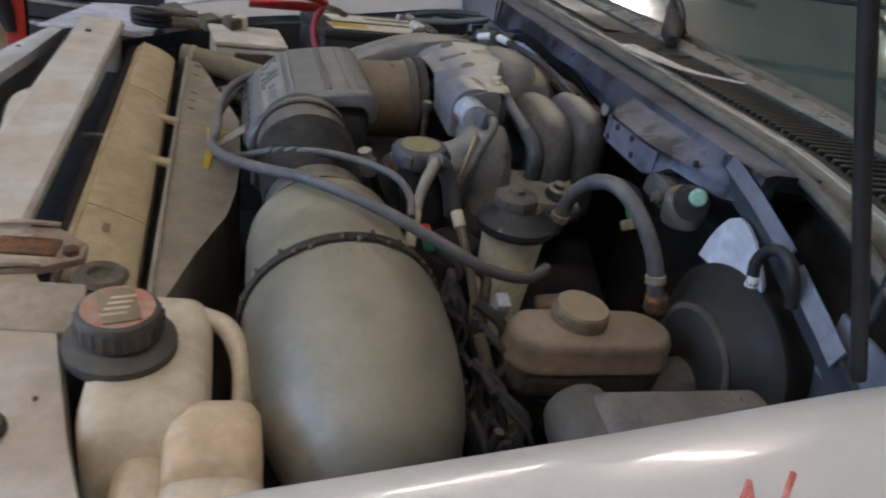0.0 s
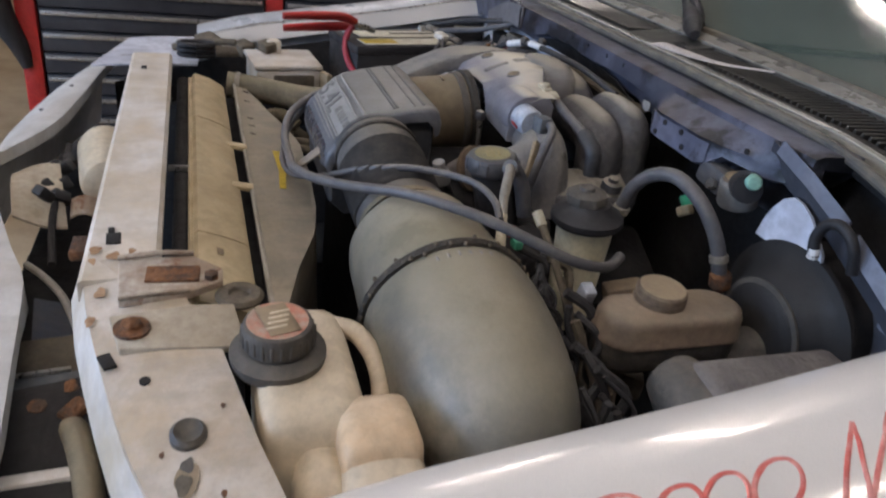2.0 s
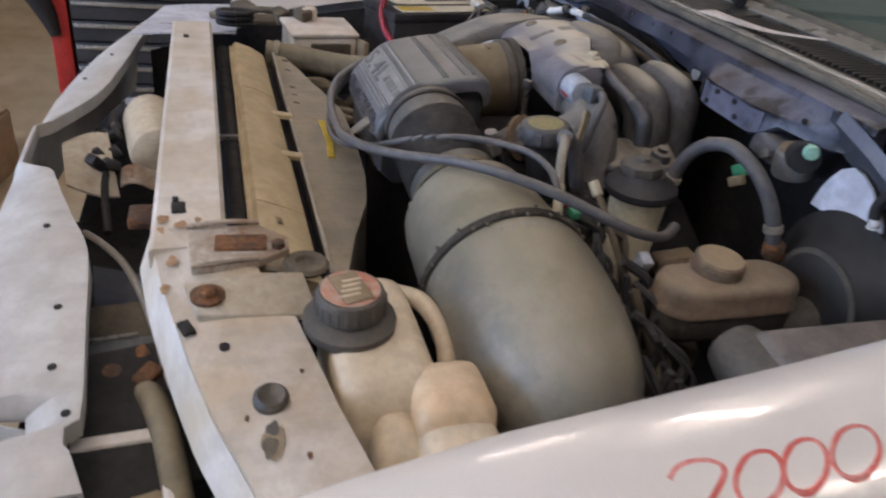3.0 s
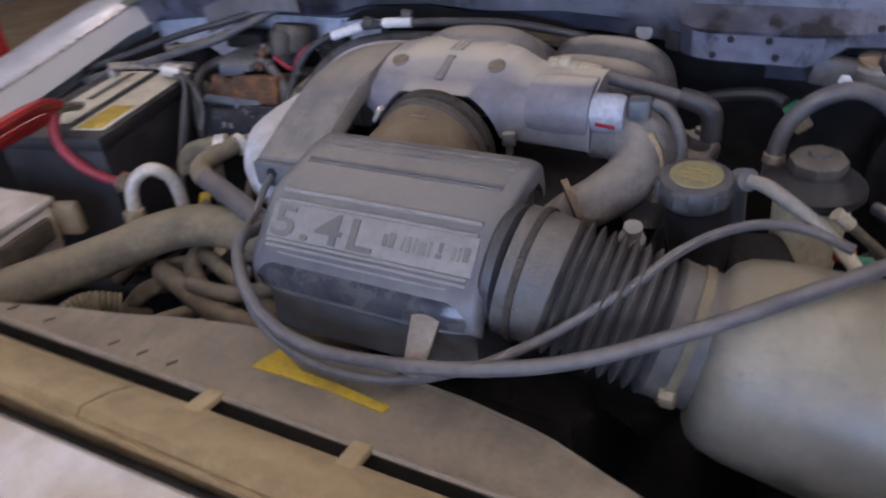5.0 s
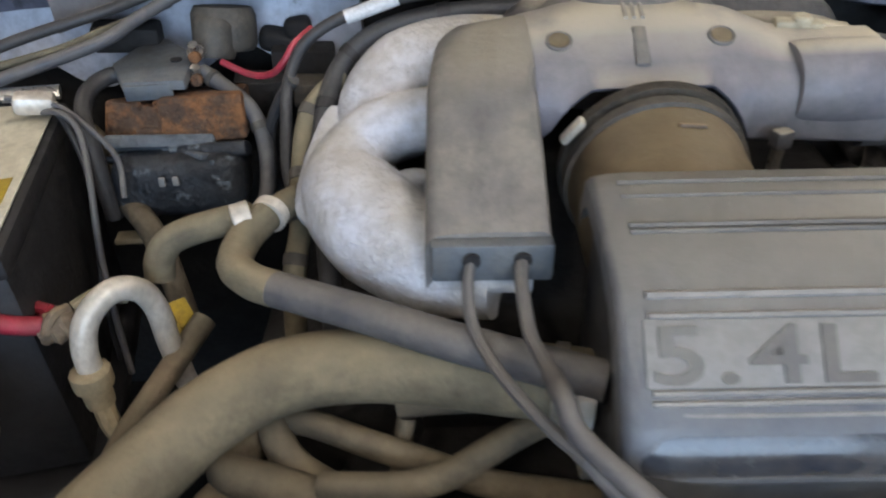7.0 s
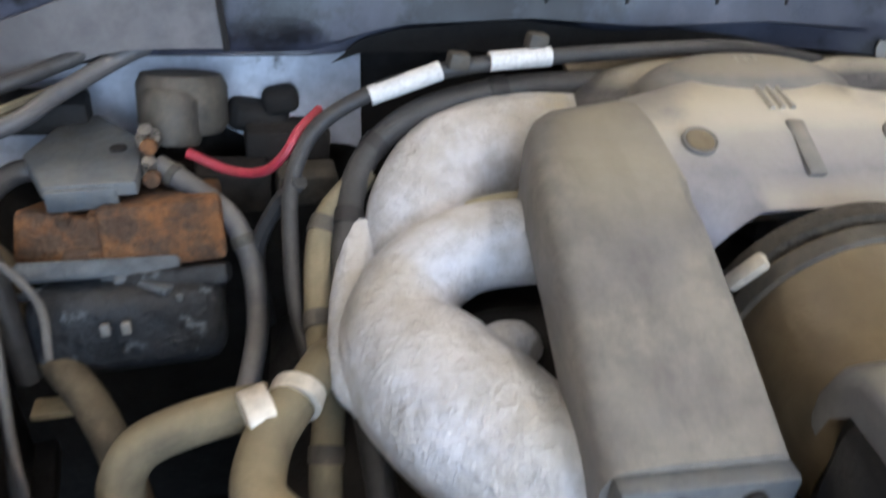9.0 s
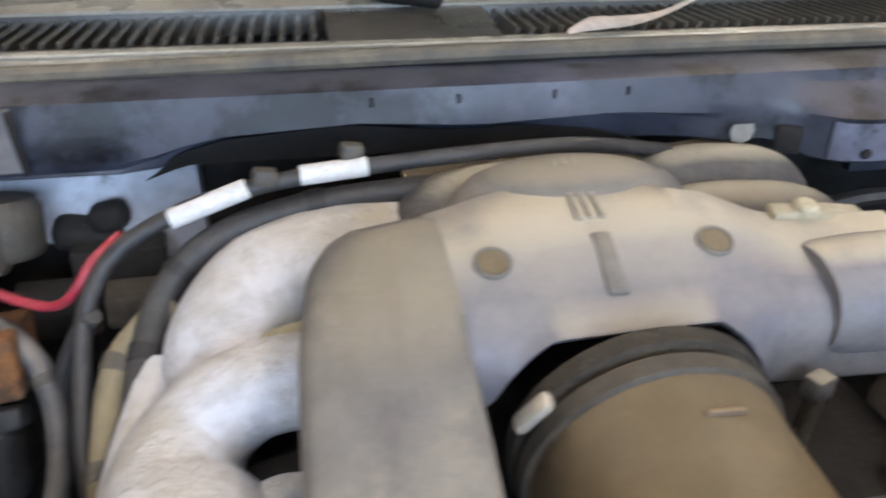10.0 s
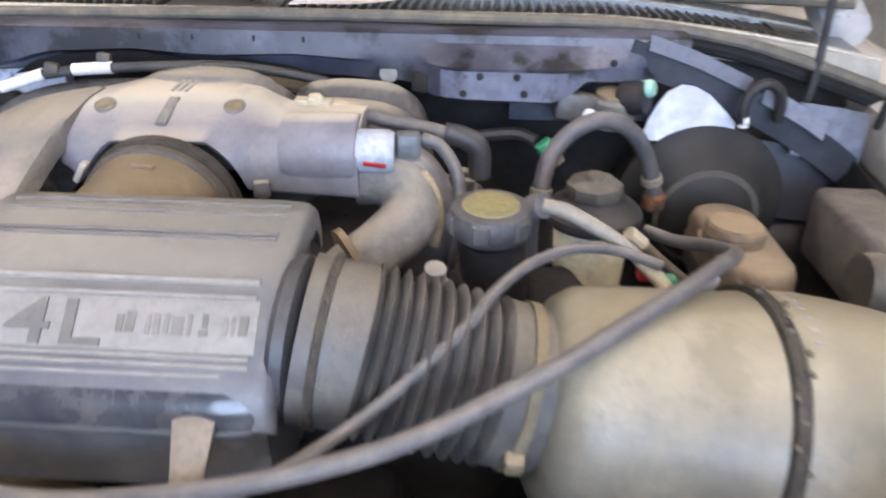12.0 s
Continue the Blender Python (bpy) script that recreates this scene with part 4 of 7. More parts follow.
    for x, y, r, turn in ((0.400, -0.008, 0.008, 2), (0.416, 0.012, 0.009, 6), (0.404, 0.030, 0.005, 3), (0.425, -0.010, 0.006, 1), (0.452, -0.004, 0.006, 4), (0.480, 0.004, 0.007, 5), (0.520, -0.002, 0.006, 2)):
        blot("rust_stain", x, y, r, turn, "rust_thin", t, lambda u, v: z(u) + 0.001 if u < 0.42 else plate_z(u, v) + 0.0008)
    # second, lower strap beside the first
    part("strap", plate([(0.535, 0.018), (0.524, 0.095), (0.526, 0.135), (0.590, 0.145), (0.586, 0.09), (0.582, 0.030)], lambda x, y: 0.972 - 0.14 * (x - 0.55), lambda x, y: 0.979 - 0.14 * (x - 0.55)), "dusty_strap", t, "dusty tan strap")
    part("washer", lathe([(0.010, 0), (0.024, 0), (0.026, 0.004), (0.022, 0.008), (0.012, 0.008), (0.010, 0.004)], (0.495, 0.142, 0.968), (0, 0, 1), 20), "grime", t, "grimy mount ring")
    for x in (-0.42, 0.44):
        part("upright", rbox((x, 0.015, 0.68), (0.05, 0.06, 0.56), 0.006), "bay_white", t)
    part("lower_beam", rbox((0.0, -0.01, 0.45), (1.3, 0.08, 0.06), 0.006), "void", t)


radiator_support()


def header_panel():
    t = thing("header_panel", "white plastic grille header panel with bolt holes", "body panel", (0, -0.25, 0.6))
    OUT = [(-0.80, -0.13), (-0.66, -0.172), (-0.559, -0.196), (-0.42, -0.220), (-0.283, -0.238), (-0.09, -0.247), (0.10, -0.246), (0.30, -0.240), (0.50, -0.225), (0.562, -0.218), (0.570, -0.136), (0.613, -0.128), (0.622, -0.20), (0.70, -0.19)]
    INN = [(-0.80, -0.08), (-0.66, -0.104), (-0.534, -0.118), (-0.42, -0.131), (-0.307, -0.147), (-0.25, -0.160), (-0.198, -0.180), (-0.116, -0.218), (-0.100, -0.236), (0.045, -0.232), (0.055, -0.200), (0.066, -0.187), (0.14, -0.165), (0.22, -0.139), (0.27, -0.120), (0.304, -0.111), (0.36, -0.104), (0.435, -0.097), (0.574, -0.083), (0.610, -0.082), (0.617, -0.094), (0.640, -0.092), (0.650, -0.085), (0.70, -0.068)]
    zz = [(-0.80, 0.905), (-0.4, 0.900), (0.1, 0.890), (0.7, 0.885)]
    p = part("panel", shell(lambda x, k: (x, along(OUT, x) + (along(INN, x) - along(OUT, x)) * k, along(zz, x) - 0.03 * (1 - k) ** 2), span(-0.80, 0.70, 150), span(0, 1, 6), (0, 0, -0.004)), "header_white", t)
    part("front_skirt", shell(lambda x, k: (x, along(OUT, x) - 0.02 * k, along(zz, x) - 0.03 - 0.16 * k), span(-0.80, 0.70, 40), span(0, 1, 4), (0, 0.004, 0)), "header_white", t)
    part("inner_lip", shell(lambda x, k: (x, along(INN, x), along(zz, x) - along([(0.0, 0.022), (0.08, 0.050), (0.28, 0.045), (0.4, 0.022)], x) * k), span(-0.80, 0.70, 150), (0, 1), (0, 0.003, 0)), "header_white", t)
    # black discs painted in for the shaded bolt holes
    for x, k in ((-0.5, 0.6), (-0.36, 0.4), (0.235, 0.7), (0.425, 0.80), (0.53, 0.8), (0.60, 0.8)):
        y = along(OUT, x) + (along(INN, x) - along(OUT, x)) * k
        part("bolt_hole", lathe([(0, 0), (0.0045, 0), (0.0045, 0.002), (0, 0.002)], (x, y, along(zz, x) - 0.03 * (1 - k) ** 2 - 0.0005), (0, 0, 1), 12), "void", p)


header_panel()
solo("corner_filler", shell(lambda a, k: (-0.80 + 0.34 * a, -0.06 + 0.18 * k - 0.05 * a + 0.03 * a * k, 0.945 + 0.020 * a - 0.010 * (1 - k) ** 2), span(0, 1, 10), span(0, 1, 6), (0, 0, -0.004)), "bay_pale", "pale blue grey corner panel beside the far fender", "body panel")


def rad_y(x):
    return 0.026 + 0.006 * x


def rad_z(x):
    return 0.9620 - 0.030 * x


def radiator():
    t = thing("radiator", "radiator with a sandy plastic top tank", "radiator", (0.16, 0.09, 0.45))
    for x0, x1 in ((-0.36, -0.118), (-0.115, 0.301), (0.304, 0.465)):
        part("top_tank", loft([[(x, 0.066 + rad_y(x), rad_z(x) - 0.06), (x, 0.066 + rad_y(x), rad_z(x) - 0.006), (x, 0.072 + rad_y(x), rad_z(x)), (x, 0.100 + rad_y(x), rad_z(x) - 0.009), (x, 0.122 + 0.012 * (x + 0.34) + rad_y(x), rad_z(x) - 0.022), (x, 0.128 + 0.012 * (x + 0.34) + rad_y(x), rad_z(x) - 0.028), (x, 0.129 + 0.012 * (x + 0.34) + rad_y(x), rad_z(x) - 0.08)] for x in span(x0, x1, 10)]), "radiator", t)
    part("tank_lip", sweep([(x, 0.063 + rad_y(x), rad_z(x) - 0.012) for x in span(-0.36, 0.465, 8)], 0.004, 6, 2), "radiator", t)
    for x in (-0.043, 0.117):
        part("clip", rbox((x, 0.136 + rad_y(x), rad_z(x) - 0.026), (0.019, 0.036, 0.008), 0.002, (-10, 0, 1)), "radiator", t, "sandy retaining clip")
    part("core", rbox((0.05, 0.12, 0.65), (0.82, 0.05, 0.5), 0.003, (0, 1.7, 0.5)), "void", t)
    part("label", rbox((0.345, 0.098 + rad_y(0.345), rad_z(0.345) - 0.0070), (0.016, 0.008, 0.001), 0.0003, (-20, 0, 1)), "brown", t)
    return t


radiator()
cond = thing("condenser", "black condenser tank behind the radiator support", "condenser", (0.1, 0.04, 0.5))
part("header_tube", sweep([(-0.42, 0.072, 0.935), (0.0, 0.076, 0.930), (0.46, 0.080, 0.92)], 0.013, 12), "void", cond)
part("core", rbox((0.02, 0.075, 0.66), (0.82, 0.02, 0.5), 0.002, (0, 1, 0)), "void", cond)
# added black plate, stands in for shade between support and radiator
part("gap_plate", rbox((0.02, 0.062, 0.885), (0.88, 0.08, 0.006), 0.001, (0, 1, 0)), "void", cond, "black plate added to darken the gap before the radiator")
part("bracket", rbox((0.075, 0.076, 0.945), (0.006, 0.04, 0.010), 0.002), "steel", cond)


def fan_shroud():
    t = thing("fan_shroud", "dusty brown fan shroud with a yellow label", "fan shroud", (0.1, 0.2, 0.5))
    REAR = [(-0.43, 0.192), (-0.376, 0.200), (-0.30, 0.220), (-0.24, 0.232), (-0.15, 0.258), (-0.08, 0.274), (0.05, 0.276), (0.17, 0.270), (0.25, 0.258), (0.35, 0.223), (0.42, 0.205), (0.46, 0.195)]
    front = lambda x: 0.179 + 0.010 * x
    ztop = lambda x: 0.930 - 0.025 * x
    part("hood", shell(lambda x, k: (x, front(x) + (along(REAR, x) - front(x)) * k, ztop(x) - 0.003 * k - 0.003 * math.sin(9 * x) * k), span(-0.43, 0.46, 40), span(0, 1, 6), (0, 0, -0.004)), "shroud", t)
    part("front_lip", sweep([(x, front(x) - 0.002, ztop(x) + 0.002) for x in span(-0.43, 0.46, 10)], 0.0034, 6, 2), "lip_pale", t, "pale front lip")
    # face turned to the gap is black, its shade put into the colour
    part("front_face", shell(lambda x, k: (x, front(x) - 0.003, ztop(x) - 0.05 * k), span(-0.43, 0.46, 10), (0, 1), (0, 0.003, 0)), "void", t, "shroud front face blackened for the gap's shade")
    part("back_wall", shell(lambda x, k: (x, along(REAR, x) + 0.015 * k, ztop(x) - 0.004 - 0.33 * k), span(-0.43, 0.46, 40), span(0, 1, 4), (0, -0.004, 0)), "shroud", t)
    on = lambda x, y: ztop(x) - 0.003 * (y - front(x)) / (along(REAR, x) - front(x)) - 0.002
    # added black strip, keeps the slit behind the tank dark
    part("gap_strip", shell(lambda x, k: (x, front(x) - 0.02 + 0.02 * k, ztop(x) - 0.030), span(-0.42, 0.45, 10), (0, 1), (0, 0, -0.003)), "void", t, "black strip added to darken the gap behind the radiator")
    la = part("label", plate([(-0.040, 0.222), (-0.038, 0.236), (-0.031, 0.256), (-0.012, 0.248), (0.010, 0.238), (0.060, 0.236), (0.112, 0.231), (0.110, 0.221), (0.045, 0.226), (0.000, 0.225)], lambda x, y: on(x, y) + 0.0012, lambda x, y: on(x, y) + 0.003, 0), "yellow", t, "torn yellow warning label")
    for x in (-0.36, -0.30, -0.20, -0.16, -0.12):
        part("scratch", sweep([(x, 0.190, on(x, 0.190) + 0.003), (x + 0.006, 0.200, on(x + 0.006, 0.200) + 0.003)], 0.0016, 6, 3), "grime", t)


fan_shroud()

# things between the header panel and the support
bucket = thing("washer_filler", "dusty cream plastic filler behind the header panel", "washer bottle", (-0.193, -0.031, 0.670))
part("body", lathe([(0, -0.10), (0.045, -0.10), (0.05, -0.08), (0.05, 0.06), (0.046, 0.08), (0.03, 0.09), (0, 0.09)], (-0.137, -0.053, 0.858), (1, 0.15, 0.0), 28), "bottle", bucket)
part("rust_lip", shell(lambda a, k: (-0.045 + 0.03 * k, -0.105 + 0.09 * a, 0.840 - 0.02 * k + 0.008 * math.sin(7 * a)), span(0, 1, 8), span(0, 1, 3), (0, 0, -0.003)), "bracket_rust", bucket, "rust stained lower lip")
part("stem", sweep([(-0.188, -0.044, 0.814), (-0.179, -0.033, 0.738), (-0.150, -0.015, 0.674)], 0.03, 12), "bottle", bucket)
solo("rust_tray", shell(lambda a, k: (-0.13 + 0.17 * a, -0.205 + 0.03 * a + 0.075 * k, 0.850 + 0.02 * math.sin(3 * a + 2 * k)), span(0, 1, 8), span(0, 1, 5), (0, 0, -0.004)), "dusty_strap", "dusty tan metal tray with rust stains", "bracket")
hornb = thing("horn_bracket", "dark horn bracket with loose clips", "bracket", (-0.089, -0.116, 0.759))
for i in range(7):
    part("clip", rbox((-0.19 + 0.03 * i + random.uniform(-0.01, 0.01), -0.135 + random.uniform(-0.015, 0.02), 0.855 + random.uniform(-0.02, 0.02)), (0.022, 0.018, 0.03), 0.004, (random.uniform(0, 60), random.uniform(0, 60), random.uniform(0, 90))), "black", hornb)
part("arm", sweep([(-0.215, -0.126, 0.871), (-0.120, -0.127, 0.844), (0.005, -0.125, 0.838), (0.134, -0.110, 0.815)], 0.006, 8), "void", hornb)
hose("washer_tube", [(0.180, -0.132, 0.843), (0.230, -0.103, 0.853), (0.304, -0.066, 0.860), (0.405, -0.034, 0.862), (0.522, -0.006, 0.854), (0.573, 0.011, 0.829), (0.653, 0.040, 0.791), (0.705, 0.067, 0.719)], 0.0050, "wire_pale", "thin pale washer tube behind the header panel")
lampb = thing("headlamp_bucket", "dark grey headlamp bucket with a rusty bracket", "headlamp", (0.60, -0.09, 0.6))
part("shell", rbox((0.554, -0.045, 0.739), (0.20, 0.15, 0.22), 0.01, (0, 8, 12)), "void", lampb)
part("rust_bracket", joined(rbox((0.508, -0.035, 0.848), (0.045, 0.07, 0.006), 0.002, (6, 5, 30)), rbox((0.519, -0.027, 0.855), (0.022, 0.030, 0.012), 0.004, (10, 5, 50)), rbox((0.500, -0.062, 0.846), (0.022, 0.040, 0.008), 0.003, (0, 12, 14)), rbox((0.488, -0.050, 0.850), (0.020, 0.050, 0.014), 0.004, (14, 4, 24)), lathe([(0, 0), (0.010, 0), (0.010, 0.008), (0, 0.009)], (0.508, -0.064, 0.850), (0.1, 0, 1), 8)), "rust", lampb)
for at, size, turn in (((0.600, -0.044, 0.839), (0.016, 0.10, 0.018), 4), ((0.652, -0.004, 0.846), (0.10, 0.010, 0.018), 7), ((0.715, -0.041, 0.836), (0.014, 0.09, 0.018), 4)):
    part("frame_bar", rbox(at, size, 0.004, (0, 0, turn)), "bay_white", lampb, "white frame bar")
part("frame_panel", rbox((0.664, -0.050, 0.826), (0.115, 0.085, 0.012), 0.004, (0, 6, 5)), "tan_fit", lampb, "dusty tan panel")
part("dark_shelf", rbox((0.380, -0.062, 0.812), (0.085, 0.11, 0.03), 0.006, (0, 4, 8)), "grime", lampb, "dirty brown shelf")
part("grey_panel", rbox((0.494, -0.068, 0.824), (0.140, 0.115, 0.008), 0.003, (0, 5, 8)), "slate", lampb, "blue grey metal panel")
part("panel_edge", rbox((0.424, -0.085, 0.834), (0.006, 0.080, 0.008), 0.002, (0, 0, 8)), "steel", lampb)
part("blue_panel", shell(lambda a, k: (0.20 + 0.36 * a, -0.125 + 0.05 * a + 0.10 * k, 0.80 - 0.03 * k - 0.03 * math.sin(6 * a) * k), span(0, 1, 4), span(0, 1, 3), (0, 0, -0.004)), "dark_blue", lampb)
part("red_clip", rbox((0.205, -0.052, 0.880), (0.050, 0.034, 0.016), 0.004), "rust", lampb)
hose("headlamp_harness", [(0.520, -0.034, 0.835), (0.560, -0.020, 0.856), (0.610, -0.006, 0.858), (0.672, 0.006, 0.846), (0.735, 0.018, 0.80), (0.775, 0.040, 0.708)], 0.014, "hose_tan", "corrugated headlamp harness beside the support")

# ---- intake: resonator, throttle cover, duct, bellows, filter canister ----
TOP = [(0.452, 0.985), (0.455, 1.060), (0.450, 1.076), (0.438, 1.084), (0.415, 1.083), (0.375, 1.076), (0.345, 1.069), (0.328, 1.060), (0.305, 1.038), (0.287, 1.020), (0.280, 1.008), (0.279, 0.992)]


def top_at(s):
    """Place and slope on the resonator's lid, s metres forward from its rear edge along the skin."""
    run = TOP[3:11]
    for (y0, z0), (y1, z1) in zip(run, run[1:]):
        d = math.hypot(y1 - y0, z1 - z0)
        if s <= d:
            return y0 + (y1 - y0) * s / d, z0 + (z1 - z0) * s / d, math.atan2(z1 - z0, y1 - y0)
        s -= d
    return run[-1][0], run[-1][1], -2.3


def resonator():
    t = thing("intake_resonator", "dusty grey plastic intake resonator box with embossed lettering", "air box", (0.055, 0.36, 0.9))
    SKIRT = [(0.449, 1.046), (0.446, 1.060), (0.436, 1.070), (0.415, 1.069), (0.375, 1.062), (0.348, 1.055), (0.331, 1.046), (0.308, 1.024), (0.290, 1.006), (0.285, 0.996), (0.282, 0.988)]
    outer = TOP[1:11]
    lid_ring = [(0.454, 1.048), *outer, (0.279, 0.990), *SKIRT[::-1]]
    mid = (0.365, 1.02)
    rings = []
    for x, k in ((-0.068, 0.86), (-0.067, 0.93), (-0.063, 0.97), (-0.055, 0.99), (-0.04, 1.0), (0.03, 1.0), (0.10, 1.0), (0.156, 1.0), (0.168, 0.99), (0.175, 0.97), (0.179, 0.93), (0.181, 0.86)):
        rings.append([(x, mid[0] + (y - mid[0]) * (1 - (1 - k) * 0.5), z - 0.05 * (1 - k)) for y, z in lid_ring])
    lid = part("lid", loft(rings), "box", t, "dusty grey lid with ribs", 50)
    base = [(y - 0.004 * (y > 0.4) + 0.004 * (y < 0.3), z - 0.004) for y, z in SKIRT[::-1]] + [(0.442, 0.95), (0.42, 0.91), (0.31, 0.91), (0.289, 0.93)]
    part("base", loft([[(x, 0.365 + (y - 0.365) * k, z) for y, z in base] for x, k in ((-0.060, 0.9), (-0.054, 1), (0.166, 1), (0.173, 0.94))]), "box_dark", t, "black lower half")
    part("seam", sweep([(-0.062, 0.285, 0.990), (-0.03, 0.279, 0.988), (0.05, 0.278, 0.988), (0.15, 0.279, 0.988), (0.176, 0.287, 0.990)], 0.0035, 8), "box_dark", t, "glossy black seam")
    FRONT = [(0.2915, 1.0215), (0.2865, 1.0165), (0.2792, 1.0075), (0.2778, 1.000), (0.2778, 0.990)]
    part("front_band", shell(lambda x, k: (x, FRONT[k][0] - 0.0012 + 0.004 * max(0, abs(x - 0.056) - 0.10) / 0.016, FRONT[k][1]), span(-0.058, 0.170, 24), range(5), (0, 0.002, -0.001)), "box_gloss", t, "glossy dark front edge", 60)
    # pale bead drawn as the highlight along the front edge
    part("edge_highlight", sweep([(-0.057, 0.2945, 1.0235), (-0.03, 0.2915, 1.0225), (0.056, 0.2910, 1.0225), (0.14, 0.2915, 1.0225), (0.168, 0.2945, 1.0235)], 0.0018, 6), "box_pale", t)
    # raised ribs across the lid
    for s, w in ((0.012, 0.0020), (0.026, 0.0016), (0.052, 0.0022), (0.057, 0.0018), (0.102, 0.0026), (0.114, 0.0020), (0.1545, 0.0018), (0.160, 0.0018)):
        y, z, _ = top_at(s)
        part("rib", sweep([(-0.052, y, z), (0.055, y, z + 0.0004), (0.164, y, z)], w, 6), "box_pale" if s > 0.1 else "letter", lid)
    y, z, a = top_at(0.134)
    slope = degrees_of(a)
    panel = part("letter_panel", rbox((0.056, y, z + 0.0002), (0.222, 0.036, 0.0012), 0.0004, (slope, 0, 0)), "box_pale", lid, "pale dusty panel behind the lettering")
    text = bpy.data.curves.new("lettering", "FONT")
    text.body, text.size, text.extrude, text.space_character, text.offset = "5.4L", 0.047, 0.0008, 1.12, 0.0006
    holder = bpy.data.objects.new("holder", text)
    scene.collection.objects.link(holder)
    bm = bmesh.new()
    bm.from_mesh(holder.evaluated_get(bpy.context.evaluated_depsgraph_get()).to_mesh())
    bpy.data.objects.remove(holder)
    n = Vector((0, -math.sin(radians(slope)), math.cos(radians(slope))))
    bm.transform(Matrix.Translation(Vector((-0.053, y, z)) + n * 0.0012) @ Matrix.Rotation(radians(slope), 4, "X") @ Matrix.Translation((0, -0.0155, 0)) @ Matrix.Diagonal((1.33, 0.92, 1, 1)))
    part("lettering", bm, "letter", panel, "embossed dark lettering")
    # worn small print, too faded to read
    up_lid = Vector((0, math.cos(radians(slope)), math.sin(radians(slope))))
    for x, w, h, low, m in ((0.0760, 0.0050, 0.012, 0, "letter"), (0.0830, 0.0066, 0.014, 0.001, "letter"), (0.0950, 0.0034, 0.014, 0, "letter_worn"), (0.1006, 0.0046, 0.015, 0, "letter_worn"), (0.1070, 0.0036, 0.013, 0.001, "letter_worn"), (0.1146, 0.0078, 0.012, -0.001, "letter_worn"), (0.1224, 0.0030, 0.015, 0, "letter_worn"), (0.1322, 0.0062, 0.004, -0.005, "letter"), (0.1326, 0.0040, 0.010, 0.003, "letter"), (0.1460, 0.0036, 0.012, 0, "letter_worn"), (0.1514, 0.0030, 0.013, 0, "letter_worn"), (0.1582, 0.0062, 0.013, 0.001, "letter")):
        part("worn_letter", rbox(Vector((x, y, z)) + n * 0.0011 + up_lid * low, (w, h, 0.0007), 0.0003, (slope, 0, random.uniform(-3, 3)), 1), m, panel)
    part("strap", shell(lambda k, w: (0.131 + 0.004 * k + (0.015 - 0.006 * k) * w, along([(0, 0.286), (0.15, 0.278), (0.4, 0.266), (0.7, 0.252), (1, 0.236)], k) - 0.003 * (1 - w * w), along([(0, 1.002), (0.15, 1.000), (0.4, 0.991), (0.7, 0.979), (1, 0.967)], k) + 0.002 * (1 - w * w)), span(0, 1, 10), span(-1, 1, 5), (0, 0.002, -0.002)), "strip_tan", t, "tan plastic strap holding the cables", 60)
    part("side_port", lathe([(0.054, 0), (0.058, 0.004), (0.058, 0.012), (0.050, 0.016), (0, 0.016)], (0.172, 0.352, 1.018), (1, 0, -0.12), 28), "box_dark", t)
    part("left_clip", rbox((-0.073, 0.352, 0.965), (0.012, 0.022, 0.03), 0.003), "bay_white", t, "pale spring clip")
    part("left_clip", rbox((-0.071, 0.330, 0.935), (0.012, 0.014, 0.02), 0.003), "steel", t)


def degrees_of(a):
    """Tilt for a strip that follows a lid slope a, in degrees about x."""
    return math.degrees(a) + 180


resonator()


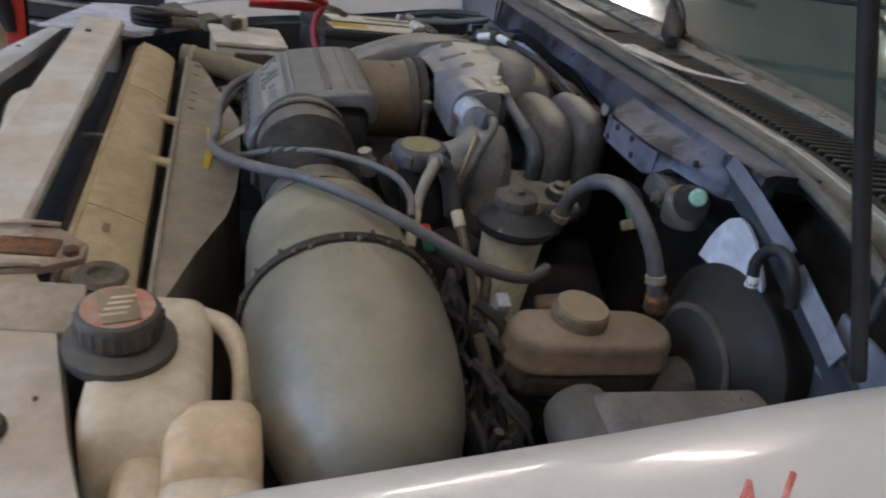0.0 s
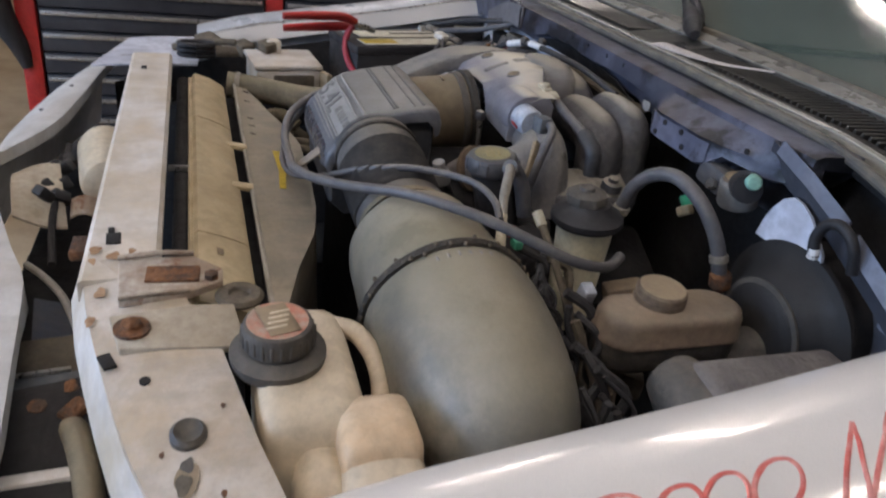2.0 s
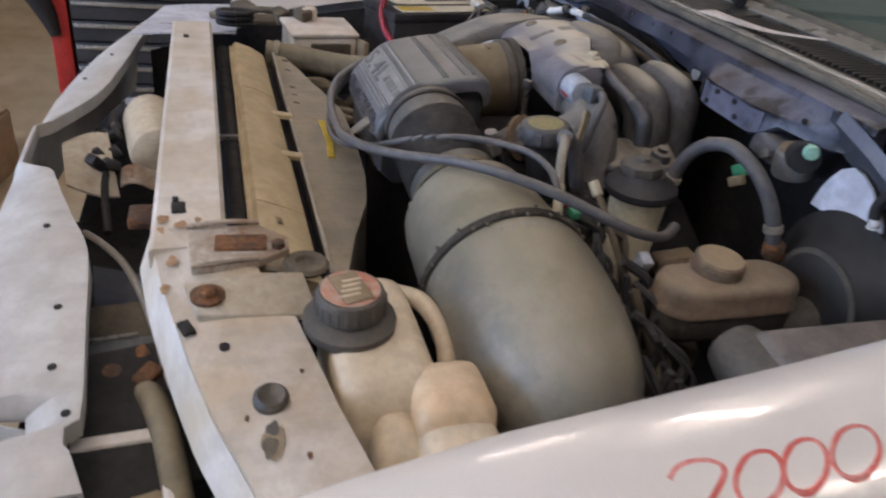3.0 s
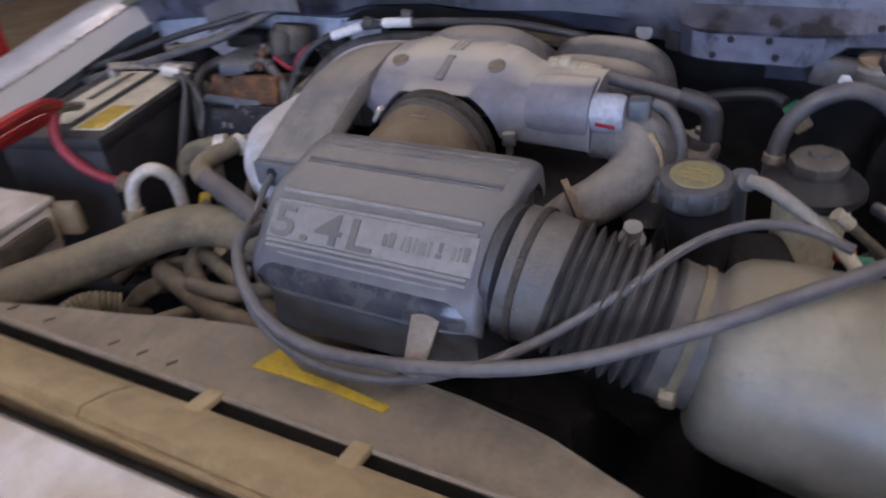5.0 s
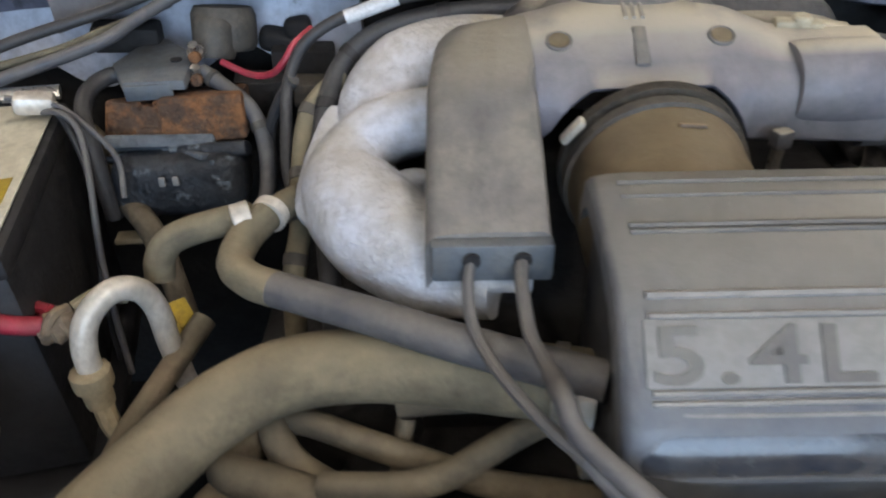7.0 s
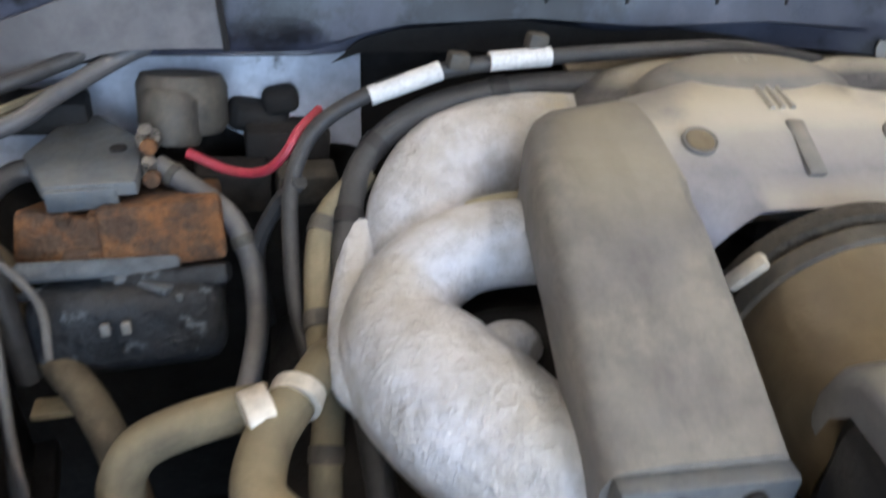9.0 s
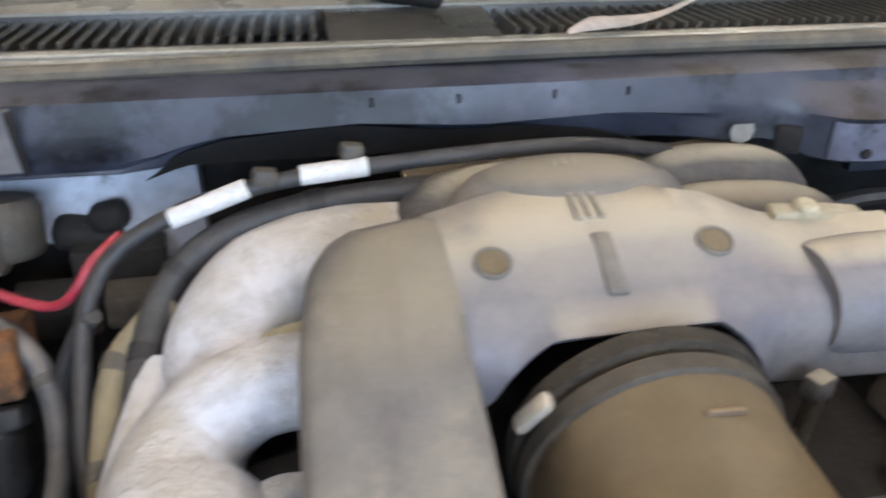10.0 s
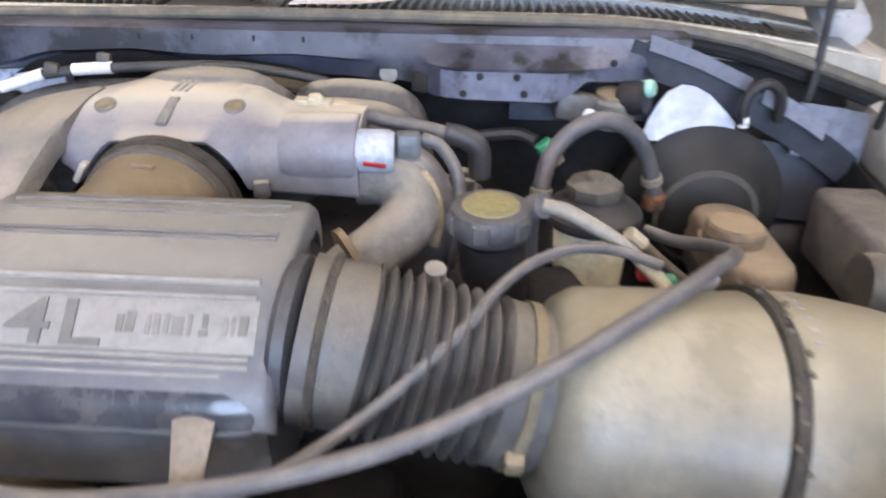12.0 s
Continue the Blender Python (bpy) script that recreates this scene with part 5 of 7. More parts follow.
def throttle_cover():
    t = thing("throttle_cover", "dusty tan and grey plastic throttle body cover", "engine cover", (0.0, 0.6, 1.0))
    REAR = [(-0.17, 0.655), (-0.12, 0.675), (-0.07, 0.682), (-0.04, 0.690), (0.0, 0.694), (0.03, 0.688), (0.06, 0.672), (0.10, 0.650), (0.13, 0.640), (0.19, 0.625)]
    rings = []
    for x in span(-0.094, 0.192, 40):
        yr = along(REAR, x)
        hump = 0.006 * math.exp(-((x + 0.002) / 0.06) ** 2)
        zt = along([(-0.165, 1.098), (-0.10, 1.104), (0.1, 1.107), (0.192, 1.108)], x)
        arch = 1.012 + math.sqrt(max(0, 0.086 ** 2 - (x - 0.004) ** 2)) if abs(x - 0.004) < 0.086 else 0
        zb = min(max(along([(-0.165, 1.060), (-0.09, 1.062), (-0.08, 1.045), (0.192, 1.038)], x), arch), zt - 0.021)
        yf = 0.556 + 0.004 * math.cos(9 * x)
        crest = along([(-0.10, 0.5), (-0.06, 1.0), (0.08, 1.0), (0.115, 0.0)], x) * 0.011
        rings.append([(x, yf + 0.020, zb - 0.002), (x, yf + 0.002, zb), (x, yf, zb + 0.003), (x, yf + 0.002, max(zb + 0.004, zt - 0.030)), (x, yf + 0.009, max(zb + 0.006, zt - 0.017)), (x, yf + 0.024, zt - 0.009 + crest * 0.1), (x, yf + 0.050, zt + crest * 0.45), (x, yf + 0.062, zt + crest * 0.75), (x, yf + 0.074, zt + crest), (x, yf + 0.074 + (yr - yf - 0.074) * 0.7, zt + crest + hump), (x, yr - 0.006, zt + crest * 0.8 + hump * 0.8 - 0.003), (x, yr, zt + hump * 0.5 - 0.010), (x, yr + 0.002, zb - 0.004)])
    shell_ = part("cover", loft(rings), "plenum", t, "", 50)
    # arm that carries the cables
    rings = []
    for y in span(0.430, 0.682, 18):
        k = (y - 0.430) / 0.252
        zt, xl, xr = along([(0.430, 1.044), (0.49, 1.073), (0.54, 1.094), (0.56, 1.099), (0.576, 1.1035), (0.63, 1.1065), (0.665, 1.106), (0.682, 1.090)], y), along([(0.430, -0.173), (0.56, -0.171), (0.63, -0.165), (0.665, -0.150), (0.682, -0.130)], y), -0.088
        lift = along([(0.56, 0.0), (0.58, 0.0), (0.62, 0.006), (0.66, 0.007), (0.682, 0.0)], y)
        rings.append([(xl, y, zt - 0.045), (xl, y, zt - 0.012), (xl + 0.003, y, zt - 0.005), (xl + 0.009, y, zt - 0.001), (xl + 0.03, y, zt + 0.001 + lift * 0.3), (xr - 0.007, y, zt + 0.001 + lift), (xr - 0.002, y, zt - 0.001 * (y < 0.56) + lift), (xr, y, zt - 0.006 * (y < 0.56) + lift), (xr, y, zt - 0.024), (xr - 0.012, y, zt - 0.030)])
    part("cable_arm", loft(rings), "plenum_dark", t, "dark grey cable arm")
    end = part("end_block", rbox((-0.128, 0.427, 1.026), (0.082, 0.014, 0.030), 0.003), "slate", t, "grey end block with two cable holes")
    # cable holes shown by black discs in place of shaded openings
    for x in (-0.142, -0.108):
        part("cable_hole", lathe([(0, 0), (0.006, 0), (0.006, 0.003), (0, 0.003)], (x, 0.4205, 1.030), (0, -1, 0), 12), "void", end)
    dome = lambda k, z: [(0.008 + 0.090 * k * math.cos(a), 0.690 + 0.052 * k * math.sin(a), z) for a in (math.tau * i / 28 for i in range(28))]
    part("rear_dome", loft([dome(1.0, 1.03), dome(1.0, 1.075), dome(0.97, 1.090), dome(0.90, 1.104), dome(0.78, 1.115), dome(0.60, 1.122), dome(0.35, 1.1255), dome(0.08, 1.1265)]), "plenum_dark", t, "grey brown rounded rear of the cover", 60)
    for x, z in ((-0.065, 1.1086), (0.065, 1.1106)):
        h = part("bolt_recess", lathe([(0.0108, -0.004), (0.0108, 0.0008), (0.0098, 0.0012), (0.0092, 0.0002), (0, 0.0002)], (x, 0.606, z), (0, -0.40, 1), 20), "plenum_dark", t)
        part("bolt", lathe([(0, 0), (0.0090, 0), (0.0084, 0.0009), (0.004, 0.0009), (0.003, 0.0004), (0, 0.0004)], (x, 0.606, z), (0, -0.40, 1), 12), "duct", h)
    part("slot", rbox((0.000, 0.6005, 1.1050), (0.012, 0.044, 0.005), 0.0024, (22, 0, -3)), "plenum_dark", t, "worn slot")
    for dx in (-0.007, 0, 0.007):
        part("rib", sweep([(dx, 0.632, 1.1168), (dx + 0.002, 0.655, 1.1195), (dx + 0.004, 0.676, 1.1225), (dx + 0.005, 0.700, 1.1262)], 0.0019, 6), "cover_rib", t, "pale raised rib")
    part("sleeve", loft([[(x, 0.590 + (0.0385 + g) * math.cos(a) * (1 if abs(math.cos(a)) < 0.9 else 0.97), 1.075 + (0.0352 + g) * math.sin(a)) for a in (math.tau * i / 28 for i in range(28))] for x, g in ((0.118, -0.003), (0.124, -0.0012), (0.150, 0.0004), (0.186, 0.0006), (0.190, -0.001))]), "plenum", t, "grey end sleeve")
    return t


throttle_cover()

sens = thing("position_sensor", "pale blue sensor with a red mark on the throttle cover", "sensor", (0.21, 0.578, 1.06))
part("body", lathe([(0, 0), (0.020, 0), (0.021, 0.003), (0.021, 0.030), (0.018, 0.036), (0, 0.036)], (0.189, 0.578, 1.078), (1, 0.04, 0), 24), "sensor", sens)
part("connector", rbox((0.237, 0.590, 1.082), (0.024, 0.022, 0.024), 0.004, (0, 0, 8)), "slate", sens)
part("red_mark", rbox((0.2085, 0.5577, 1.0715), (0.022, 0.002, 0.005), 0.001, (20, 6, 0)), "red", sens, "red paint mark")
hose("sensor_cable", [(0.250, 0.596, 1.086), (0.268, 0.592, 1.080), (0.285, 0.575, 1.058), (0.288, 0.565, 1.02), (0.28, 0.56, 0.97), (0.27, 0.56, 0.92)], 0.0065, "hose", "grey sensor cable curling down")
pl = thing("vacuum_clip", "cream plastic clip on top of the throttle cover", "clip", (0.141, 0.63, 1.09))
part("body", rbox((0.137, 0.633, 1.1095), (0.038, 0.014, 0.006), 0.002, (6, 2, -6)), "cream", pl)
part("stub", lathe([(0, 0), (0.008, 0), (0.008, 0.005), (0.006, 0.007), (0, 0.007)], (0.139, 0.632, 1.110), (0, -0.1, 1), 16), "cream", pl)
part("tab", rbox((0.168, 0.636, 1.1035), (0.026, 0.012, 0.011), 0.002, (6, 6, -6)), "cream", pl)
hose("vacuum_hose", [(0.178, 0.637, 1.098), (0.21, 0.640, 1.090), (0.25, 0.643, 1.082), (0.275, 0.644, 1.076)], 0.0075, "hose", "grey vacuum hose behind the throttle cover")
hose("vacuum_elbow", [(0.268, 0.644, 1.078), (0.290, 0.645, 1.072), (0.304, 0.646, 1.060), (0.306, 0.648, 1.03)], [0.011, 0.012, 0.012], "hose_black", "black rubber vacuum elbow")


def throttle_duct():
    t = thing("throttle_duct", "brown rubber duct under the throttle cover", "intake duct", (0.01, 0.49, 0.95))
    ax = (0, 1, 0.10)
    part("tube", lathe([(0, 0), (0.064, 0), (0.067, 0.02), (0.0675, 0.07), (0.069, 0.085), (0.070, 0.10), (0, 0.10)], (0.007, 0.442, 1.012), ax, 44), "duct", t, "", 50)
    part("clamp", lathe([(0.0695, 0), (0.0725, 0.001), (0.0725, 0.011), (0.0695, 0.012)], (0.007, 0.528, 1.0205), ax, 44), "cap", t, "dull steel hose clamp")
    part("clamp", lathe([(0.0695, 0), (0.0745, 0.002), (0.0745, 0.013), (0.0695, 0.015)], (0.007, 0.543, 1.0222), ax, 44), "band", t, "black hose clamp")
    # pale aluminium tone stands in for the steel screw's shine
    part("clamp_screw", rbox((-0.061, 0.534, 1.065), (0.007, 0.011, 0.025), 0.003, (10, 35, 0)), "alu", t, "bright steel clamp screw")
    part("moulding", rbox((0.016, 0.498, 1.0855), (0.02, 0.004, 0.003), 0.001, (-6, 4, 0)), "brown", t)
    return t


throttle_duct()
bolt = thing("link_bolt", "dirty steel linkage bolt beside the duct", "bolt", (0.104, 0.543, 1.0))
part("stem", sweep([(0.104, 0.545, 1.0), (0.104, 0.543, 1.048)], 0.005, 8), "steel", bolt)
part("head", rbox((0.104, 0.543, 1.050), (0.016, 0.012, 0.016), 0.003, (0, 0, 20)), "manifold", bolt)

# bellows between resonator and canister
bel = thing("bellows_duct", "dusty grey accordion intake duct", "intake duct", (0.27, 0.36, 0.9))
part("cuff", sweep([(0.186, 0.352, 1.016), (0.205, 0.353, 1.012), (0.226, 0.355, 1.006)], [0.061, 0.061, 0.0605], 36, 4), "bellows", bel, "smooth ribless cuff")
part("cuff_ring", sweep([(0.200, 0.353, 1.013), (0.206, 0.353, 1.012)], 0.0635, 36, 2), "band", bel)
for a, b in (((0.208, 0.300, 1.030), (0.221, 0.302, 1.026)), ((0.208, 0.300, 1.030), (0.209, 0.293, 1.017)), ((0.209, 0.293, 1.017), (0.221, 0.296, 1.013))):
    part("embossed_mark", sweep([a, b], 0.0016, 6, 2), "letter", bel)
part("folds", sweep([(0.226, 0.355, 1.006), (0.27, 0.358, 0.993), (0.318, 0.362, 0.979)], [0.058, 0.058, 0.057], 36, 8, ribs=(9, 0.0065)), "bellows", bel, "", 60)
part("end_cuff", sweep([(0.316, 0.362, 0.980), (0.335, 0.364, 0.974), (0.358, 0.366, 0.968)], [0.062, 0.061, 0.061], 36, 4), "bellows", bel)
part("clamp", sweep([(0.335, 0.364, 0.974), (0.343, 0.3645, 0.972)], 0.0635, 36, 2), "hose_tan", bel, "dusty worm drive clamp")
part("clamp_screw", rbox((0.338, 0.308, 0.950), (0.014, 0.014, 0.026), 0.003, (30, 0, 0)), "tan_fit", bel)


def canister():
    t = thing("air_filter_canister", "large olive grey plastic air filter canister", "air filter", (0.55, 0.38, 0.82))
    a, b = Vector((0.352, 0.366, 0.963)), Vector((0.508, 0.3765, 0.938))
    d = (b - a).normalized()
    part("rear_bell", lathe([(0.058, 0.0), (0.066, 0.002), (0.078, 0.009), (0.085, 0.020), (0.0895, 0.040), (0.0935, 0.085), (0.0975, 0.130), (0.100, 0.145), (0.1015, 0.150)], a, d, 56), "canister", t, "olive grey rear bell", 50)
    part("drum", lathe([(0.1015, 0.158), (0.1035, 0.165), (0.1055, 0.190), (0.1050, 0.215), (0.1030, 0.245), (0.0990, 0.275), (0.0935, 0.302), (0.0860, 0.328), (0.0755, 0.352), (0.0620, 0.372), (0.0450, 0.386), (0.0240, 0.394), (0, 0.396)], a, d, 56), "canister", t, "olive grey drum with a domed end", 50)
    band = part("band", lathe([(0.100, 0.146), (0.1055, 0.147), (0.107, 0.150), (0.1055, 0.152), (0.107, 0.154), (0.1055, 0.157), (0.101, 0.158)], a, d, 64), "band", t, "oily black clamp band")
    side = Vector((0, 0, 1)).cross(d).normalized()
    up = d.cross(side)
    for i in range(26):
        ang = radians(-40 + 8.6 * i)
        q = a + d * (0.151 + random.uniform(-0.006, 0.010)) + (math.sin(ang) * up + math.cos(ang) * side) * random.uniform(0.1050, 0.1066)
        part("grit", rbox(q, (0.006, 0.0045, 0.0035), 0.0012, (random.uniform(0, 90), random.uniform(0, 90), 0), 1), "grime", band)
    q = a + d * 0.190 + (0.50 * up + 0.866 * side) * 0.1055
    part("chip", rbox(q + side * 0, (0.020, 0.010, 0.005), 0.002, (-38, 6, 10)), "void", t, "small black chip")
    q = q - d * 0.008 + up * 0.010 - side * 0.009
    part("chip", rbox(q, (0.008, 0.007, 0.004), 0.0015, (-38, 6, 10)), "void", t)
    # pale dashes painted for the highlights on the band's clips
    for i in range(6):
        ang = radians(74 + 7 * i)
        q = a + d * 0.172 + (math.sin(ang) * up + math.cos(ang) * side) * 0.1040
        part("clip_glint", rbox(q, (0.007, 0.003, 0.0018), 0.0006, (0, 6, 2), 1), "box_pale", t)


canister()

def clamped(name, points, r, material, label, sides=14, step=6):
    """A hose with a worm clamp near each end."""
    t = thing(name, label, "hose", points[len(points) // 2])
    part("tube", sweep(points, r, sides, step), material, t)
    for a, b in ((points[0], points[1]), (points[-1], points[-2])):
        a, b = Vector(a), Vector(b)
        d = (b - a).normalized()
        part("clamp", lathe([(r - 0.001, 0), (r + 0.0025, 0.001), (r + 0.0025, 0.010), (r - 0.001, 0.011)], a + d * 0.016, d, 20), "clamp_dull", t, "dull metal clamp")
    return t


def taped(name, points, r, material, label, marks, tape="hose_black", category="cable"):
    """A loom or lead with tape wound round it at the given shares of its length."""
    t = thing(name, label, category, points[len(points) // 2])
    part("sleeve", sweep(points, r, 12, 6), material, t)
    way = spline(points, 10)
    for k in marks:
        i = min(len(way) - 3, max(1, int(k * len(way))))
        part("tape_wrap", sweep([tuple(way[i - 1]), tuple(way[i]), tuple(way[i + 1])], r + 0.0011, 12, 3), tape, t, "wound tape")
    return t


# ---- cables and hoses round the intake ----
cab = thing("throttle_cable", "grey throttle cable in a thick dusty sleeve", "cable", (-0.1, 0.3, 0.95))
part("wire", sweep([(-0.108, 0.424, 1.030), (-0.110, 0.405, 1.022), (-0.108, 0.370, 1.012), (-0.103, 0.348, 1.011), (-0.098, 0.325, 1.014)], 0.0048, 8), "hose", cab)
part("sleeve", sweep([(-0.099, 0.332, 1.012), (-0.096, 0.308, 1.018), (-0.089, 0.289, 1.010), (-0.062, 0.262, 1.000), (-0.037, 0.247, 0.986), (-0.005, 0.240, 0.971), (0.030, 0.240, 0.962), (0.070, 0.239, 0.964), (0.115, 0.236, 0.974), (0.160, 0.233, 0.986), (0.204, 0.236, 0.997), (0.250, 0.247, 1.006), (0.290, 0.262, 1.016), (0.331, 0.284, 1.027), (0.370, 0.304, 1.040), (0.412, 0.332, 1.053), (0.452, 0.368, 1.058), (0.490, 0.418, 1.052), (0.518, 0.468, 1.036), (0.530, 0.512, 1.018), (0.524, 0.552, 1.004), (0.502, 0.585, 0.992), (0.478, 0.612, 0.990)], 0.0066, 12), "hose", cab, "thick grey cable sleeve")
cab = thing("cruise_cable", "thin grey cruise cable looping over the canister", "cable", (-0.1, 0.3, 0.95))
part("wire", sweep([(-0.142, 0.424, 1.030), (-0.145, 0.405, 1.016), (-0.141, 0.380, 1.002), (-0.125, 0.341, 1.000), (-0.102, 0.302, 1.000), (-0.085, 0.282, 0.999)], 0.0042, 8), "hose", cab)
part("sleeve", sweep([(-0.090, 0.288, 0.999), (-0.062, 0.262, 0.982), (-0.035, 0.246, 0.966), (0.007, 0.236, 0.953), (0.050, 0.231, 0.950), (0.095, 0.232, 0.953), (0.140, 0.238, 0.963), (0.185, 0.252, 0.978), (0.222, 0.272, 0.994), (0.253, 0.290, 1.012), (0.279, 0.312, 1.028), (0.303, 0.338, 1.040), (0.322, 0.374, 1.047), (0.347, 0.412, 1.049), (0.382, 0.440, 1.050), (0.420, 0.452, 1.044), (0.455, 0.448, 1.034)], 0.0046, 10), "hose", cab)

heater = thing("heater_hose", "smooth grey heater hose bent beside the resonator", "hose", (-0.213, 0.418, 0.985))
part("tube", sweep([(-0.06, 0.352, 0.985), (-0.118, 0.375, 0.985), (-0.163, 0.394, 0.985), (-0.213, 0.418, 0.985), (-0.265, 0.441, 0.985), (-0.290, 0.452, 0.985)], 0.0135, 14), "hose", heater)
part("dusty_end", sweep([(-0.284, 0.449, 0.985), (-0.304, 0.460, 0.985), (-0.320, 0.480, 0.985), (-0.318, 0.510, 0.988), (-0.305, 0.535, 0.993)], 0.0138, 14), "hose_tan", heater, "dust covered bend of the hose")
hose("heater_hose", [(-0.300, 0.540, 0.992), (-0.290, 0.57, 0.985), (-0.285, 0.61, 0.96), (-0.285, 0.65, 0.93)], 0.0125, "hose_tan", "dusty heater hose below the wrap", 12)
hose("bypass_hose", [(-0.398, 0.516, 0.946), (-0.395, 0.520, 0.962), (-0.386, 0.526, 0.975), (-0.368, 0.531, 0.982), (-0.340, 0.535, 0.988), (-0.318, 0.534, 0.993)], 0.0125, "hose_tan", "short dusty bypass hose with a pale clamp", 12)
solo("hose_joint", joined(lathe([(0.010, -0.008), (0.0155, -0.007), (0.0155, 0.007), (0.010, 0.008)], (-0.322, 0.526, 0.994), (1, 0.4, 0.1), 18), lathe([(0.010, -0.006), (0.0155, -0.005), (0.0155, 0.005), (0.010, 0.006)], (-0.303, 0.539, 0.992), (0.3, 1, 0.1), 18)), "alu", "pale metal hose joint", "hose clamp")
clamped("radiator_hose", [(-0.06, 0.385, 0.945), (-0.11, 0.395, 0.944), (-0.165, 0.405, 0.944), (-0.22, 0.411, 0.944), (-0.277, 0.403, 0.942), (-0.322, 0.376, 0.935), (-0.356, 0.338, 0.926), (-0.384, 0.290, 0.924), (-0.403, 0.240, 0.928), (-0.415, 0.195, 0.932), (-0.42, 0.16, 0.935)], 0.027, "hose_tan", "thick dust covered upper radiator hose", 20, 8)
# looser hoses lower down beside the shroud
LOW = [
    ([(-0.195, 0.392, 0.925), (-0.153, 0.391, 0.93), (-0.115, 0.390, 0.932), (-0.06, 0.385, 0.93)], 0.011),
    ([(-0.29, 0.405, 0.88), (-0.276, 0.404, 0.893), (-0.259, 0.398, 0.897), (-0.22, 0.381, 0.896), (-0.172, 0.363, 0.893), (-0.13, 0.352, 0.885), (-0.06, 0.35, 0.87), (0.0, 0.35, 0.85)], 0.0105),
    ([(-0.245, 0.345, 0.895), (-0.23, 0.340, 0.90), (-0.191, 0.339, 0.901), (-0.160, 0.346, 0.903), (-0.136, 0.360, 0.906), (-0.104, 0.378, 0.910), (-0.07, 0.392, 0.912), (-0.03, 0.40, 0.91)], 0.0105),
    ([(-0.309, 0.400, 0.875), (-0.321, 0.374, 0.882), (-0.312, 0.362, 0.885), (-0.287, 0.356, 0.884), (-0.247, 0.342, 0.882), (-0.195, 0.328, 0.880), (-0.140, 0.325, 0.876), (-0.09, 0.33, 0.868), (-0.02, 0.34, 0.85)], 0.0145),
    ([(-0.297, 0.425, 0.885), (-0.291, 0.405, 0.893), (-0.284, 0.387, 0.888), (-0.269, 0.373, 0.878), (-0.24, 0.36, 0.865)], 0.0125),
    ([(-0.36, 0.33, 0.84), (-0.341, 0.343, 0.86), (-0.329, 0.362, 0.862), (-0.32, 0.385, 0.85)], 0.012),
    ([(-0.295, 0.285, 0.85), (-0.277, 0.300, 0.86), (-0.254, 0.323, 0.863), (-0.235, 0.345, 0.86)], 0.009),
    ([(-0.26, 0.285, 0.85), (-0.24, 0.300, 0.858), (-0.222, 0.315, 0.86), (-0.205, 0.335, 0.855)], 0.008),
    ([(-0.335, 0.29, 0.86), (-0.345, 0.31, 0.85), (-0.350, 0.34, 0.82)], 0.012),
    ([(-0.375, 0.26, 0.87), (-0.385, 0.29, 0.86), (-0.392, 0.32, 0.82)], 0.013),
    ([(-0.19, 0.395, 0.905), (-0.195, 0.375, 0.88), (-0.20, 0.35, 0.85)], 0.007),
]
for pts, r in LOW:
    hose("coolant_hose", pts, r, "hose_low", "dust covered small hose tangled below the radiator hose", 12, group="tangled hoses below the radiator hose")
solo("corrugated_loom", sweep([(-0.332, 0.300, 0.875), (-0.350, 0.275, 0.890), (-0.362, 0.250, 0.888), (-0.372, 0.225, 0.87), (-0.375, 0.20, 0.83), (-0.375, 0.19, 0.78)], 0.0135, 14, 8, ribs=(26, 0.0014)), "hose_tan", "dusty corrugated loom beside the tangled hoses", "hose")

# ---- engine behind and beside the throttle cover ----
man = thing("intake_manifold", "dusty cast aluminium intake manifold runners", "engine part", (0.05, 0.72, 0.8))
def runner(y, low, x0, x1, apex, r):
    """A cast runner: a fat tube arching over from one bank to the other."""
    w = x1 - x0
    return sweep([(x0 + r * 0.4, y, low), (x0 + r * 0.7, y, apex - r * 1.5), (x0 + w * 0.28, y, apex - r * 1.03), (x0 + w * 0.55, y, apex - r), (x1 - w * 0.22, y - 0.002, apex - r * 1.2), (x1 - r * 0.6, y - 0.004, apex - r * 2.0), (x1 - r * 0.4, y - 0.006, low)], r, 20)


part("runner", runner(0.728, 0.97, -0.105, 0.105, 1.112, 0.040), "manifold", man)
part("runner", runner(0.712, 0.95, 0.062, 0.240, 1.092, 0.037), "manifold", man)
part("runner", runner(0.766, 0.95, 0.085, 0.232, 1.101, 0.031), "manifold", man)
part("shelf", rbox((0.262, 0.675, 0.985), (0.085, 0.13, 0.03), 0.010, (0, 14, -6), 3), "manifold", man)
part("boss", lathe([(0, 0), (0.016, 0), (0.015, 0.012), (0.008, 0.014), (0.008, 0.02), (0, 0.021)], (0.285, 0.700, 0.998), (0.2, 0, 1), 16), "manifold", man)
part("valley", rbox((0.0, 0.62, 0.90), (0.42, 0.36, 0.16), 0.02), "void", man)
el = thing("egr_pipe", "pale dusty cast elbow pipe under the sensor", "pipe", (0.22, 0.55, 0.95))
part("elbow", sweep([(0.185, 0.592, 1.045), (0.215, 0.592, 1.046), (0.238, 0.580, 1.034), (0.240, 0.555, 1.018), (0.218, 0.525, 1.004), (0.190, 0.505, 0.99), (0.165, 0.49, 0.97)], [0.026, 0.029, 0.029, 0.028, 0.025, 0.022], 20), "elbow_cast", el)
part("neck", sweep([(0.222, 0.602, 1.062), (0.240, 0.602, 1.040), (0.252, 0.602, 1.005), (0.258, 0.602, 0.95)], [0.024, 0.032, 0.036, 0.038], 20), "elbow_cast", el)
